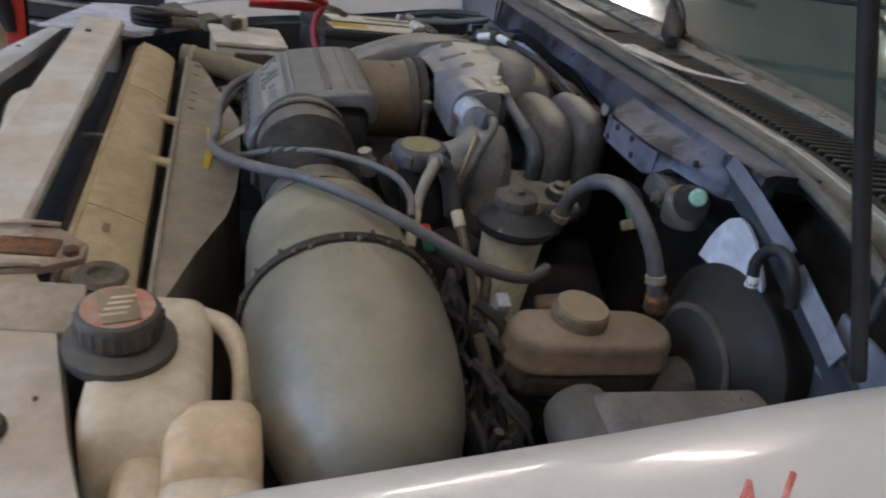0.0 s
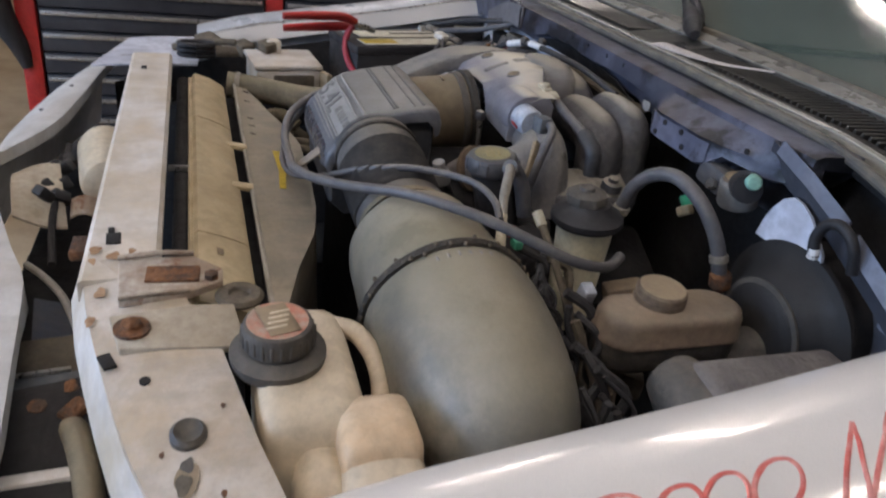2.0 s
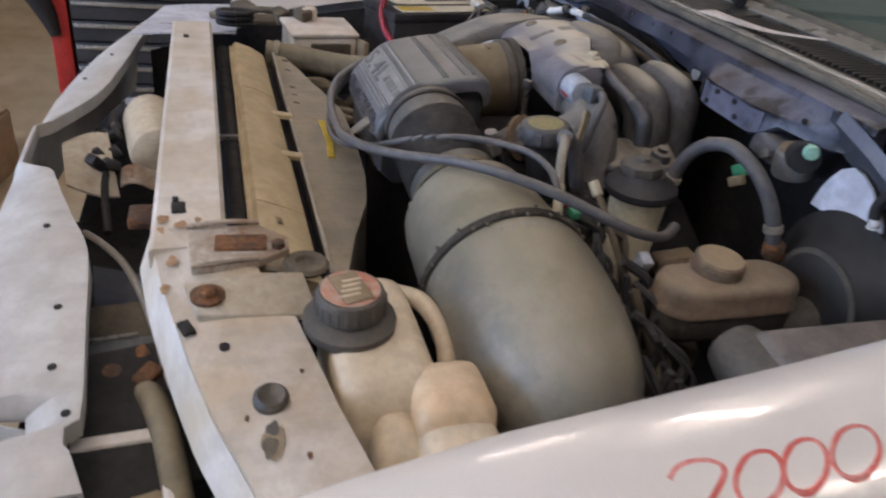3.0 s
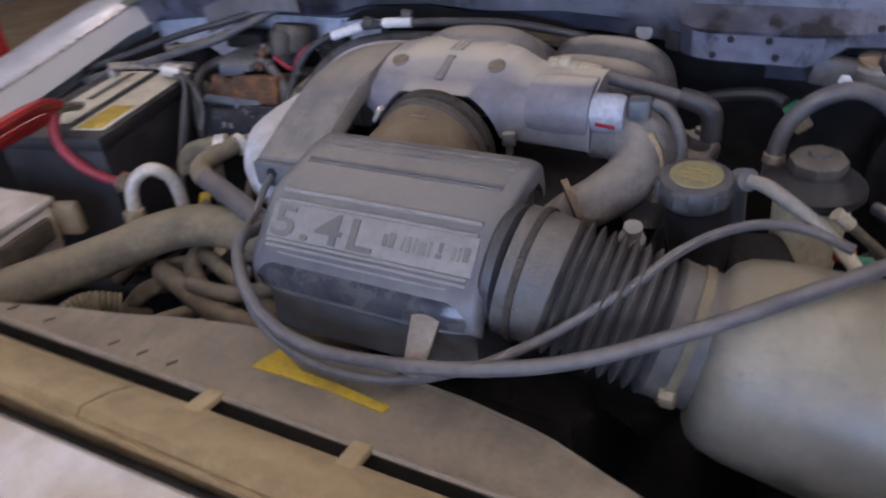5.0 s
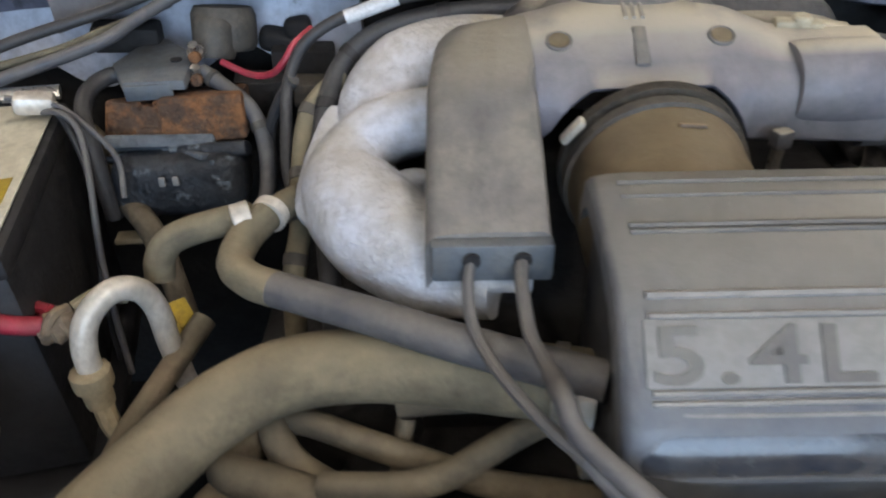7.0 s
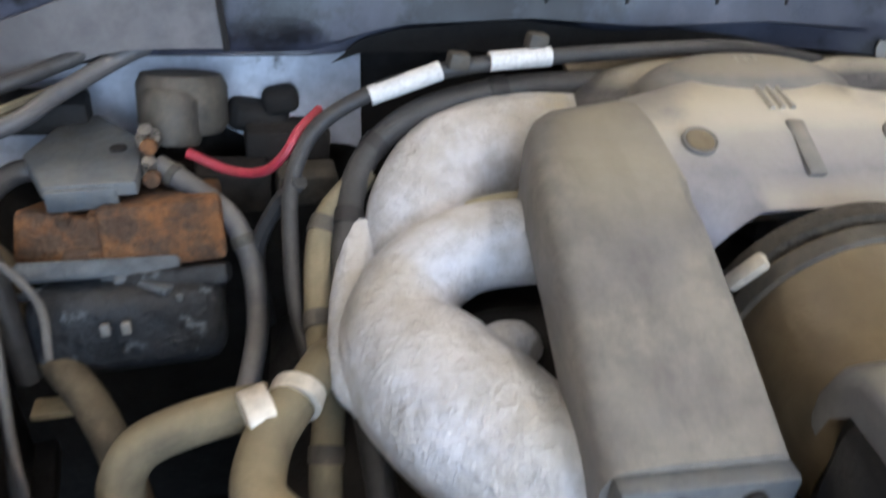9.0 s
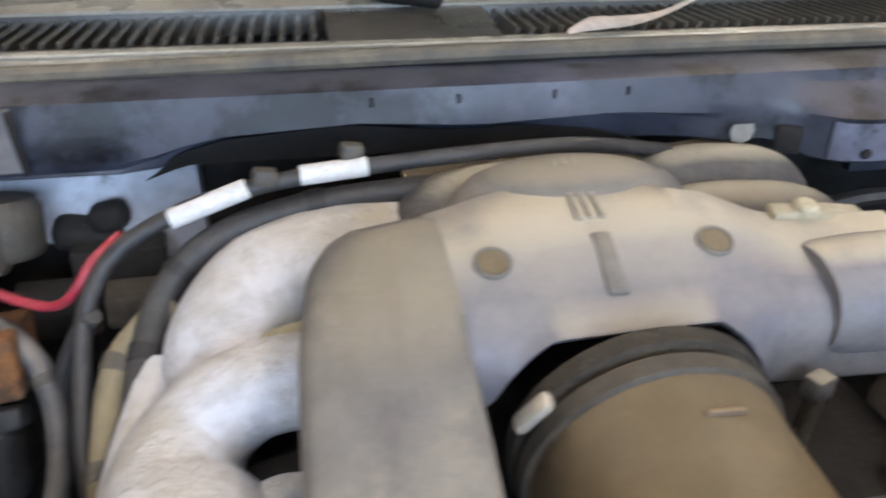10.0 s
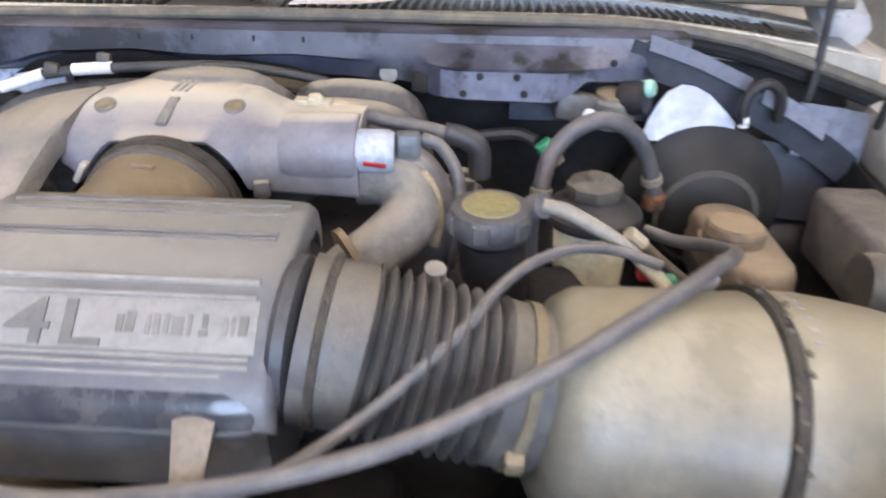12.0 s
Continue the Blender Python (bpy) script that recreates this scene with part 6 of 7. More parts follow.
part("rib", sweep([(0.250, 0.580, 1.056), (0.262, 0.572, 1.040), (0.266, 0.566, 1.015), (0.262, 0.562, 0.99)], 0.006, 10, squash=1.6), "tan_fit", el, "yellowish cast rib")
part("flange", lathe([(0.02, 0), (0.036, 0.001), (0.036, 0.008), (0.02, 0.010)], (0.198, 0.510, 0.995), (-1, -0.6, -0.4), 20), "brown", el)

# white heat wrap on the other bank
wrap = thing("heat_wrap", "white quilted heat wrap round the manifold pipes", "heat shield", (-0.2, 0.6, 0.92))
part("rear_pipe", sweep([(-0.02, 0.735, 1.035), (-0.08, 0.738, 1.045), (-0.14, 0.728, 1.048), (-0.19, 0.705, 1.040), (-0.215, 0.672, 1.024), (-0.218, 0.648, 1.008), (-0.21, 0.63, 0.985)], [0.035, 0.040, 0.043, 0.045, 0.042, 0.038, 0.034], 22), "wrap", wrap)
part("front_pipe", sweep([(-0.12, 0.607, 1.038), (-0.160, 0.610, 1.040), (-0.200, 0.613, 1.033), (-0.230, 0.604, 1.016), (-0.242, 0.574, 1.002), (-0.230, 0.540, 0.996), (-0.206, 0.506, 0.992), (-0.170, 0.470, 0.990), (-0.12, 0.447, 0.992)], [0.025, 0.027, 0.028, 0.031, 0.037, 0.045, 0.046, 0.039, 0.030], 22), "wrap", wrap)
part("crease", sweep([(-0.105, 0.640, 1.050), (-0.150, 0.644, 1.050), (-0.195, 0.646, 1.040), (-0.232, 0.640, 1.020), (-0.250, 0.628, 1.004)], [0.006, 0.008, 0.008, 0.007, 0.005], 10), "wrap_stain", wrap, "yellow stained crease between the wraps")
part("side_flap", sweep([(-0.26, 0.665, 1.02), (-0.268, 0.61, 1.0), (-0.272, 0.555, 0.99), (-0.266, 0.53, 0.985)], [0.012, 0.016, 0.014, 0.006], 12), "wrap", wrap)
part("stub", sweep([(-0.205, 0.530, 1.000), (-0.190, 0.546, 1.008), (-0.176, 0.554, 1.006), (-0.166, 0.555, 0.998)], [0.020, 0.017, 0.014, 0.008], 14, 4), "wrap", wrap)
part("hem", sweep([(-0.10, 0.433, 1.002), (-0.14, 0.432, 1.004), (-0.166, 0.437, 1.000), (-0.18, 0.447, 0.985)], 0.009, 8), "wrap", wrap)
# black filler gives the opening between the pipes its shade
part("gap_shade", sweep([(-0.150, 0.578, 0.978), (-0.180, 0.580, 0.978), (-0.215, 0.585, 0.975)], [0.028, 0.028, 0.020], 14, 3), "void", wrap, "black filler for the shaded gap between the wrapped pipes")
part("corner_flap", plate([(-0.250, 0.590), (-0.274, 0.578), (-0.268, 0.560), (-0.240, 0.548)], 0.980, 0.986, 0.002), "wrap", wrap)

# pipes and looms along the firewall side
hose("fuel_pipe", [(0.12, 0.775, 1.096), (0.07, 0.762, 1.108), (0.02, 0.748, 1.117), (-0.05, 0.742, 1.117), (-0.12, 0.738, 1.114), (-0.185, 0.734, 1.108), (-0.24, 0.728, 1.096), (-0.285, 0.715, 1.075), (-0.305, 0.695, 1.045), (-0.308, 0.665, 1.01), (-0.305, 0.63, 0.98), (-0.295, 0.60, 0.955)], 0.0058, "hose_black", "black fuel pipe with white tags")
for a, b in (((-0.250, 0.7245, 1.0915), (-0.200, 0.732, 1.1065)), ((-0.165, 0.7345, 1.112), (-0.120, 0.7375, 1.1145))):
    solo("pipe_tag", sweep([a, tuple((p + q) / 2 for p, q in zip(a, b)), b], 0.0070, 12, 3), "white_tag", "white paper tag wrapped round a pipe", "tag", "tags on the fuel pipe")
for q in ((-0.188, 0.731, 1.114), (-0.13, 0.742, 1.124)):
    solo("pipe_clip", rbox(q, (0.016, 0.012, 0.012), 0.003, (0, 10, 10)), "cap", "small dark pipe clip", "clip", "clips on the fuel pipe")
taped("wiring_loom", [(-0.02, 0.745, 1.092), (-0.10, 0.742, 1.092), (-0.17, 0.735, 1.088), (-0.225, 0.722, 1.075), (-0.258, 0.70, 1.05), (-0.270, 0.66, 1.02), (-0.272, 0.61, 0.985), (-0.262, 0.55, 0.95), (-0.255, 0.50, 0.91), (-0.25, 0.46, 0.86), (-0.25, 0.44, 0.79)], 0.0095, "hose_black", "black wiring loom along the heat wrap", (0.18, 0.36, 0.48, 0.62), "black")
taped("wiring_loom", [(-0.255, 0.70, 1.045), (-0.285, 0.67, 1.02), (-0.290, 0.62, 0.985), (-0.286, 0.57, 0.96), (-0.29, 0.53, 0.93), (-0.29, 0.50, 0.87), (-0.29, 0.49, 0.79)], 0.010, "hose_tan", "dusty sleeved wiring loom", (0.18, 0.36, 0.48, 0.62), "cap")
hose("loom_branch", [(-0.30, 0.69, 1.045), (-0.318, 0.70, 1.02), (-0.335, 0.70, 0.98), (-0.33, 0.68, 0.93)], 0.006, "hose_black", "thin black loom branch", 8)
taped("battery_lead", [(-0.403, 0.742, 1.034), (-0.382, 0.730, 1.024), (-0.352, 0.712, 1.005), (-0.338, 0.690, 0.975), (-0.336, 0.66, 0.94), (-0.345, 0.62, 0.91)], 0.0082, "hose", "thick grey starter lead", (0.12, 0.5), "cap")
hose("red_lead", [(-0.380, 0.738, 1.045), (-0.35, 0.728, 1.035), (-0.325, 0.712, 1.042), (-0.309, 0.708, 1.058), (-0.300, 0.716, 1.070), (-0.285, 0.735, 1.078)], 0.0035, "red_cable", "short red lead on the starter relay", 8)
hose("firewall_loom", [(-0.80, 0.66, 0.99), (-0.70, 0.685, 1.015), (-0.60, 0.705, 1.04), (-0.50, 0.740, 1.065), (-0.468, 0.765, 1.079), (-0.433, 0.790, 1.094), (-0.404, 0.800, 1.105), (-0.37, 0.825, 1.108)], 0.0065, "hose", "grey loom along the firewall")
hose("firewall_loom", [(-0.78, 0.68, 1.01), (-0.68, 0.705, 1.04), (-0.58, 0.735, 1.07), (-0.501, 0.760, 1.088), (-0.469, 0.780, 1.095), (-0.430, 0.80, 1.107), (-0.40, 0.83, 1.112)], 0.0058, "hose_black", "black loom along the firewall")
hose("firewall_loom", [(-0.68, 0.72, 0.97), (-0.60, 0.735, 0.99), (-0.54, 0.73, 0.985), (-0.50, 0.70, 0.96), (-0.49, 0.66, 0.92)], 0.008, "hose_low", "dusty hose beside the starter relay")

solo("firewall_clip", joined(rbox((-0.338, 0.838, 1.030), (0.052, 0.028, 0.026), 0.010, (8, 12, 6), 3), rbox((-0.318, 0.834, 1.046), (0.030, 0.024, 0.022), 0.008, (0, -10, 0), 3)), "void", "black rubber grommet on the pale firewall", "grommet")
for q, w, m in (((-0.315, 0.828, 1.010), (0.07, 0.03, 0.035), "void"), ((-0.500, 0.815, 1.046), (0.070, 0.03, 0.028), "void"), ((-0.36, 0.800, 0.985), (0.06, 0.03, 0.04), "void"), ((-0.30, 0.80, 0.985), (0.05, 0.03, 0.03), "cap")):
    solo("firewall_bracket", rbox(q, w, 0.004, (6, 4, 8), 2), m, "dark dirty bracket below the firewall panel lightened for direct light", "bracket", "brackets below the firewall panel")
relay = thing("starter_relay", "slate blue starter relay bracket with terminals", "relay", (-0.43, 0.77, 1.0))
part("bracket", plate([(-0.497, 0.752), (-0.470, 0.702), (-0.410, 0.706), (-0.416, 0.765), (-0.428, 0.788), (-0.462, 0.826), (-0.487, 0.80)], 1.030, 1.040, 0.003), "slate", relay)
part("bracket_front", rbox((-0.446, 0.7035, 1.029), (0.046, 0.005, 0.016), 0.002, (0, 0, 8)), "slate", relay)
# black disc for the shade inside the bolt hole
part("bolt_hole", lathe([(0, 0), (0.006, 0), (0.006, 0.002), (0, 0.002)], (-0.432, 0.757, 1.0395), (0, 0, 1), 14), "void", relay)
part("coil", lathe([(0, 0), (0.020, 0), (0.022, 0.004), (0.022, 0.034), (0.018, 0.040), (0, 0.040)], (-0.398, 0.775, 1.035), (0.1, 0.35, 1), 20), "cap", relay, "dusty dark relay coil")
part("cover", lathe([(0, 0), (0.030, 0), (0.034, 0.006), (0.034, 0.036), (0.030, 0.044), (0, 0.045)], (-0.392, 0.800, 1.035), (0.05, 0.25, 1), 18), "cap", relay, "dark brown relay cup")
for q in ((-0.408, 0.752, 1.048), (-0.406, 0.738, 1.030)):
    part("terminal", lathe([(0, 0), (0.009, 0), (0.009, 0.005), (0.005, 0.006), (0.005, 0.014), (0, 0.015)], q, (0, -0.5, 1), 12), "steel", relay, "steel terminal nut")
    part("cap", lathe([(0, 0), (0.006, 0), (0.006, 0.006), (0, 0.007)], (q[0] + 0.002, q[1] - 0.010, q[2] + 0.001), (0, -1, 0.2), 12), "rust", relay)
block = thing("hydraulic_block", "rusty steel block on a dark pump", "pump", (-0.42, 0.70, 0.9))
part("rusty_top", rbox((-0.400, 0.722, 0.997), (0.082, 0.066, 0.046), 0.005, (-14, 0, 8), 2), "rust", block, "blotchy orange rusted steel block")
part("rusty_step", rbox((-0.455, 0.722, 0.990), (0.078, 0.062, 0.038), 0.005, (-20, 6, -6), 2), "rust", block)
part("rusty_edge", rbox((-0.420, 0.700, 0.984), (0.09, 0.03, 0.02), 0.007, (-34, 0, 8), 3), "rust", block)
part("edge_plate", rbox((-0.440, 0.690, 0.980), (0.105, 0.036, 0.014), 0.004, (-36, 4, 8)), "pump_chip", block, "chipped bluish edge plate")
part("edge_plate", rbox((-0.388, 0.684, 0.974), (0.070, 0.028, 0.016), 0.005, (-30, -3, 3)), "pump_blue", block)
part("dark_body", rbox((-0.424, 0.684, 0.945), (0.128, 0.070, 0.064), 0.016, (-8, 0, 6), 3), "pump_blue", block, "chipped blue black pump body")
for i in range(5):
    part("screw", lathe([(0, 0), (0.006, 0), (0.005, 0.005), (0, 0.005)], (-0.46 + 0.02 * i, 0.700 + 0.004 * (i % 2), 1.014), (0, -0.3, 1), 6), "rust", block)
part("tag", rbox((-0.453, 0.690, 0.986), (0.030, 0.020, 0.002), 0.001, (-32, 0, 10)), "white_tag", block, "pale label")
for i, x in enumerate((-0.4315, -0.4185)):
    part("port", rbox((x, 0.6445 + 0.001 * i, 0.962), (0.006, 0.004, 0.009), 0.001, (-8, 0, 6)), "box_pale", block)
for i in range(12):
    w = random.uniform(0.012, 0.026)
    part("chip", rbox((-0.485 + 0.0095 * i, 0.676 + random.uniform(-0.008, 0.014), 0.977 - random.uniform(0.0, 0.010)), (w, w * 0.7, 0.006), 0.0015, (random.uniform(-50, -20), random.uniform(-12, 12), random.uniform(-30, 30)), 1), random.choice(("pump_chip", "pump_chip", "pump_blue", "slate")), block)
part("lower_shelf", rbox((-0.465, 0.635, 0.905), (0.045, 0.018, 0.006), 0.002, (0, 0, 5)), "tan_fit", block)

hose("relay_hose", [(-0.480, 0.748, 1.030), (-0.500, 0.742, 1.030), (-0.513, 0.718, 1.024), (-0.508, 0.685, 1.014), (-0.498, 0.665, 0.998), (-0.492, 0.652, 0.965), (-0.490, 0.648, 0.92)], 0.0085, "hose_black", "dark elbow hose beside the starter relay")
hose("wide_hose", [(-0.58, 0.78, 0.93), (-0.548, 0.742, 0.93), (-0.505, 0.692, 0.930), (-0.462, 0.642, 0.928), (-0.438, 0.612, 0.918), (-0.425, 0.595, 0.885), (-0.42, 0.59, 0.83)], 0.012, "grime", "thick dirty hose between the battery and the pump", 16)
hose("thin_loom", [(-0.56, 0.66, 1.045), (-0.52, 0.665, 1.035), (-0.49, 0.655, 1.015), (-0.465, 0.64, 0.99), (-0.46, 0.62, 0.96)], 0.0028, "hose", "thin grey lead beside the battery", 8)
hose("thin_loom", [(-0.60, 0.72, 1.05), (-0.54, 0.74, 1.06), (-0.50, 0.765, 1.07), (-0.44, 0.80, 1.085)], 0.004, "hose_tan", "thin dusty lead along the firewall", 8)
# aluminium pipe loop, cap and yellow tab
loop = thing("pipe_loop", "bare aluminium pipe loop with a tan fitting", "pipe", (-0.42, 0.45, 0.85))
part("loop", sweep([(-0.436, 0.440, 0.905), (-0.436, 0.443, 0.935), (-0.430, 0.452, 0.958), (-0.415, 0.468, 0.970), (-0.401, 0.482, 0.960), (-0.395, 0.489, 0.935), (-0.394, 0.490, 0.895), (-0.390, 0.49, 0.85)], 0.0098, 14), "alu", loop)
part("nut", lathe([(0, -0.03), (0.011, -0.03), (0.012, -0.012), (0.0155, -0.010), (0.0155, 0.004), (0.012, 0.006), (0, 0.006)], (-0.436, 0.438, 0.912), (0, 0.05, 1), 12), "tan_fit", loop, "tan fitting")
part("lower_pipe", sweep([(-0.436, 0.437, 0.885), (-0.43, 0.43, 0.86), (-0.41, 0.42, 0.845)], 0.0085, 10), "tan_fit", loop)
solo("yellow_tab", joined(rbox((-0.396, 0.533, 0.890), (0.016, 0.034, 0.006), 0.001, (10, 0, 35)), rbox((-0.390, 0.520, 0.884), (0.018, 0.016, 0.006), 0.001, (10, 0, 35))), "yellow", "small yellow plastic tab", "tag")
hose("small_pipe", [(-0.372, 0.520, 0.895), (-0.385, 0.492, 0.885), (-0.402, 0.455, 0.872), (-0.420, 0.415, 0.856), (-0.432, 0.37, 0.835)], 0.0105, "hose_low", "dirty hose under the pipe loop", 14)

plug = thing("loom_plug", "tan plug on red leads", "connector", (-0.47, 0.425, 0.91))
part("plug", lathe([(0, -0.016), (0.008, -0.015), (0.010, -0.008), (0.014, -0.005), (0.013, 0.002), (0.015, 0.005), (0.013, 0.010), (0.009, 0.014), (0, 0.015)], (-0.458, 0.457, 0.946), (0.8, 0.6, 0.15), 16), "brown", plug, "dirty wrapped plug")
part("collar", sweep([(-0.468, 0.452, 0.936), (-0.462, 0.446, 0.948), (-0.456, 0.452, 0.960), (-0.450, 0.464, 0.958)], 0.0045, 8), "brown", plug)
part("boot", sweep([(-0.448, 0.468, 0.952), (-0.432, 0.482, 0.955), (-0.415, 0.49, 0.950)], 0.008, 10), "hose_tan", plug)
part("red_lead", sweep([(-0.465, 0.462, 0.942), (-0.49, 0.474, 0.935), (-0.515, 0.484, 0.930), (-0.56, 0.50, 0.925)], 0.0065, 10), "red_cable", plug, "thick red lead")
part("red_lead", sweep([(-0.465, 0.466, 0.953), (-0.495, 0.482, 0.947), (-0.55, 0.505, 0.942)], 0.0055, 8), "red_cable", plug, "second red lead")

# ---- battery side ----
def battery():
    t = thing("car_battery", "black car battery with tan and yellow top labels", "battery", (-0.60, 0.53, 0.80))
    c, turn = Vector((-0.590, 0.560, 0)), 13
    rz = Matrix.Rotation(radians(turn), 4, "Z")

    def at(x, y, z):
        return c + rz @ Vector((x, y, z))

    part("case", rbox(at(0, 0, 0.894), (0.175, 0.265, 0.21), 0.006, (0, 0, turn)), "black", t, "black battery case")
    part("lid", rbox(at(0, 0, 1.007), (0.18, 0.27, 0.022), 0.005, (0, 0, turn)), "black", t)
    part("label", rbox(at(0.055, 0.01, 1.02), (0.055, 0.240, 0.002), 0.0005, (0, 0, turn)), "label_cream", t, "worn cream label")
    part("label", rbox(at(0.055, -0.065, 1.021), (0.040, 0.085, 0.0015), 0.0004, (0, 0, turn)), "yellow", t, "yellow label")
    part("label", rbox(at(-0.022, 0.02, 1.02), (0.062, 0.22, 0.002), 0.0005, (0, 0, turn)), "label_cream", t)
    part("label_strip", rbox(at(-0.022, 0.06, 1.0218), (0.012, 0.12, 0.0008), 0.0003, (0, 0, turn)), "cap", t)
    for y in (-0.105, 0.105):
        part("terminal", lathe([(0, 0), (0.009, 0), (0.008, 0.016), (0, 0.017)], at(-0.05, y, 1.018), (0, 0, 1), 14), "steel", t)
    part("hold_down", sweep([at(0.085, 0.14, 1.026), at(0.0, 0.142, 1.028), at(-0.085, 0.14, 1.026)], 0.008, 8, squash=0.5), "steel", t)
    # black lower tray
    part("tray", rbox(at(0, 0, 0.769), (0.20, 0.30, 0.02), 0.004, (0, 0, turn)), "black", t)


battery()
clampt = thing("jumper_clamp", "red handled jumper clamp on the battery", "clamp", (-0.50, 0.36, 1.06))
part("handle", sweep([(-0.540, 0.455, 1.058), (-0.530, 0.42, 1.070), (-0.515, 0.36, 1.072), (-0.500, 0.285, 1.070)], [0.010, 0.013, 0.013, 0.010], 10, squash=0.7), "red", clampt)
part("handle", sweep([(-0.548, 0.455, 1.046), (-0.552, 0.42, 1.044), (-0.550, 0.36, 1.040), (-0.545, 0.29, 1.034)], [0.010, 0.013, 0.013, 0.010], 10, squash=0.7), "red", clampt)
part("jaw", sweep([(-0.543, 0.45, 1.052), (-0.552, 0.48, 1.045), (-0.568, 0.505, 1.034)], 0.009, 8, squash=0.6), "steel", clampt)
hose("battery_cable", [(-0.545, 0.448, 1.048), (-0.543, 0.436, 1.025), (-0.530, 0.432, 0.998), (-0.506, 0.436, 0.974), (-0.482, 0.446, 0.957), (-0.458, 0.456, 0.948)], 0.0075, "red_cable", "thick pinkish red battery cable")
hose("battery_cable", [(-0.535, 0.662, 1.030), (-0.510, 0.655, 1.030), (-0.492, 0.640, 1.016), (-0.482, 0.610, 0.980), (-0.478, 0.580, 0.925), (-0.474, 0.560, 0.86), (-0.472, 0.550, 0.80)], 0.0032, "hose", "thin grey earth cable hanging over the battery")
solo("cable_lug", rbox((-0.540, 0.668, 1.036), (0.035, 0.025, 0.018), 0.005, (0, 10, 20)), "alu", "dull metal battery cable lug", "terminal")

fx, fy, fz = -0.565, 0.292, 0.915
fuse = thing("fuse_box", "dusty cream relay box beside the battery", "fuse box", (fx, fy, 0.87))
part("body", rbox((fx, fy, fz), (0.12, 0.15, 0.075), 0.008, (0, 3, 8)), "bay_white", fuse)
part("lid_rim", rbox((fx, fy, fz + 0.041), (0.13, 0.16, 0.012), 0.005, (0, 3, 8)), "bay_white", fuse)
part("side_opening", rbox((fx + 0.063, fy + 0.02, fz + 0.005), (0.010, 0.095, 0.035), 0.004, (0, 3, 8)), "grime", fuse)
part("front_tab", rbox((fx + 0.055, fy + 0.093, fz + 0.005), (0.045, 0.018, 0.05), 0.006, (0, 0, 20)), "tan_fit", fuse)
part("relay", rbox((fx - 0.045, fy - 0.02, fz + 0.061), (0.035, 0.035, 0.03), 0.004, (0, 0, 8)), "bay_white", fuse)
latch = thing("hood_latch", "black greasy hood latch with coiled springs", "latch", (-0.43, 0.06, 1.0))
part("plate", rbox((-0.554, 0.124, 0.971), (0.06, 0.13, 0.012), 0.004, (0, 0, 5)), "grime", latch)
for i in range(3):
    ring = [(-0.47 + 0.006 * i + 0.018 * math.cos(a), 0.10 + 0.035 * math.sin(a), 0.985 + 0.012 * i) for a in span(0, math.tau, 12)]
    part("coil", sweep(ring, 0.006, 8, 2), "black", latch)
part("arm", sweep([(-0.574, 0.050, 0.971), (-0.548, 0.111, 0.994), (-0.528, 0.184, 0.999)], 0.008, 8), "grime", latch)
for q, s in (((-0.645, 0.207, 0.960), 0.03), ((-0.697, 0.126, 0.957), 0.035), ((-0.599, 0.258, 0.977), 0.025)):
    solo("bay_clutter", rbox(q, (s * 1.6, s * 1.3, s), 0.006, (10, 5, 30)), "grime", "grimy bracket beside the battery", "bracket")

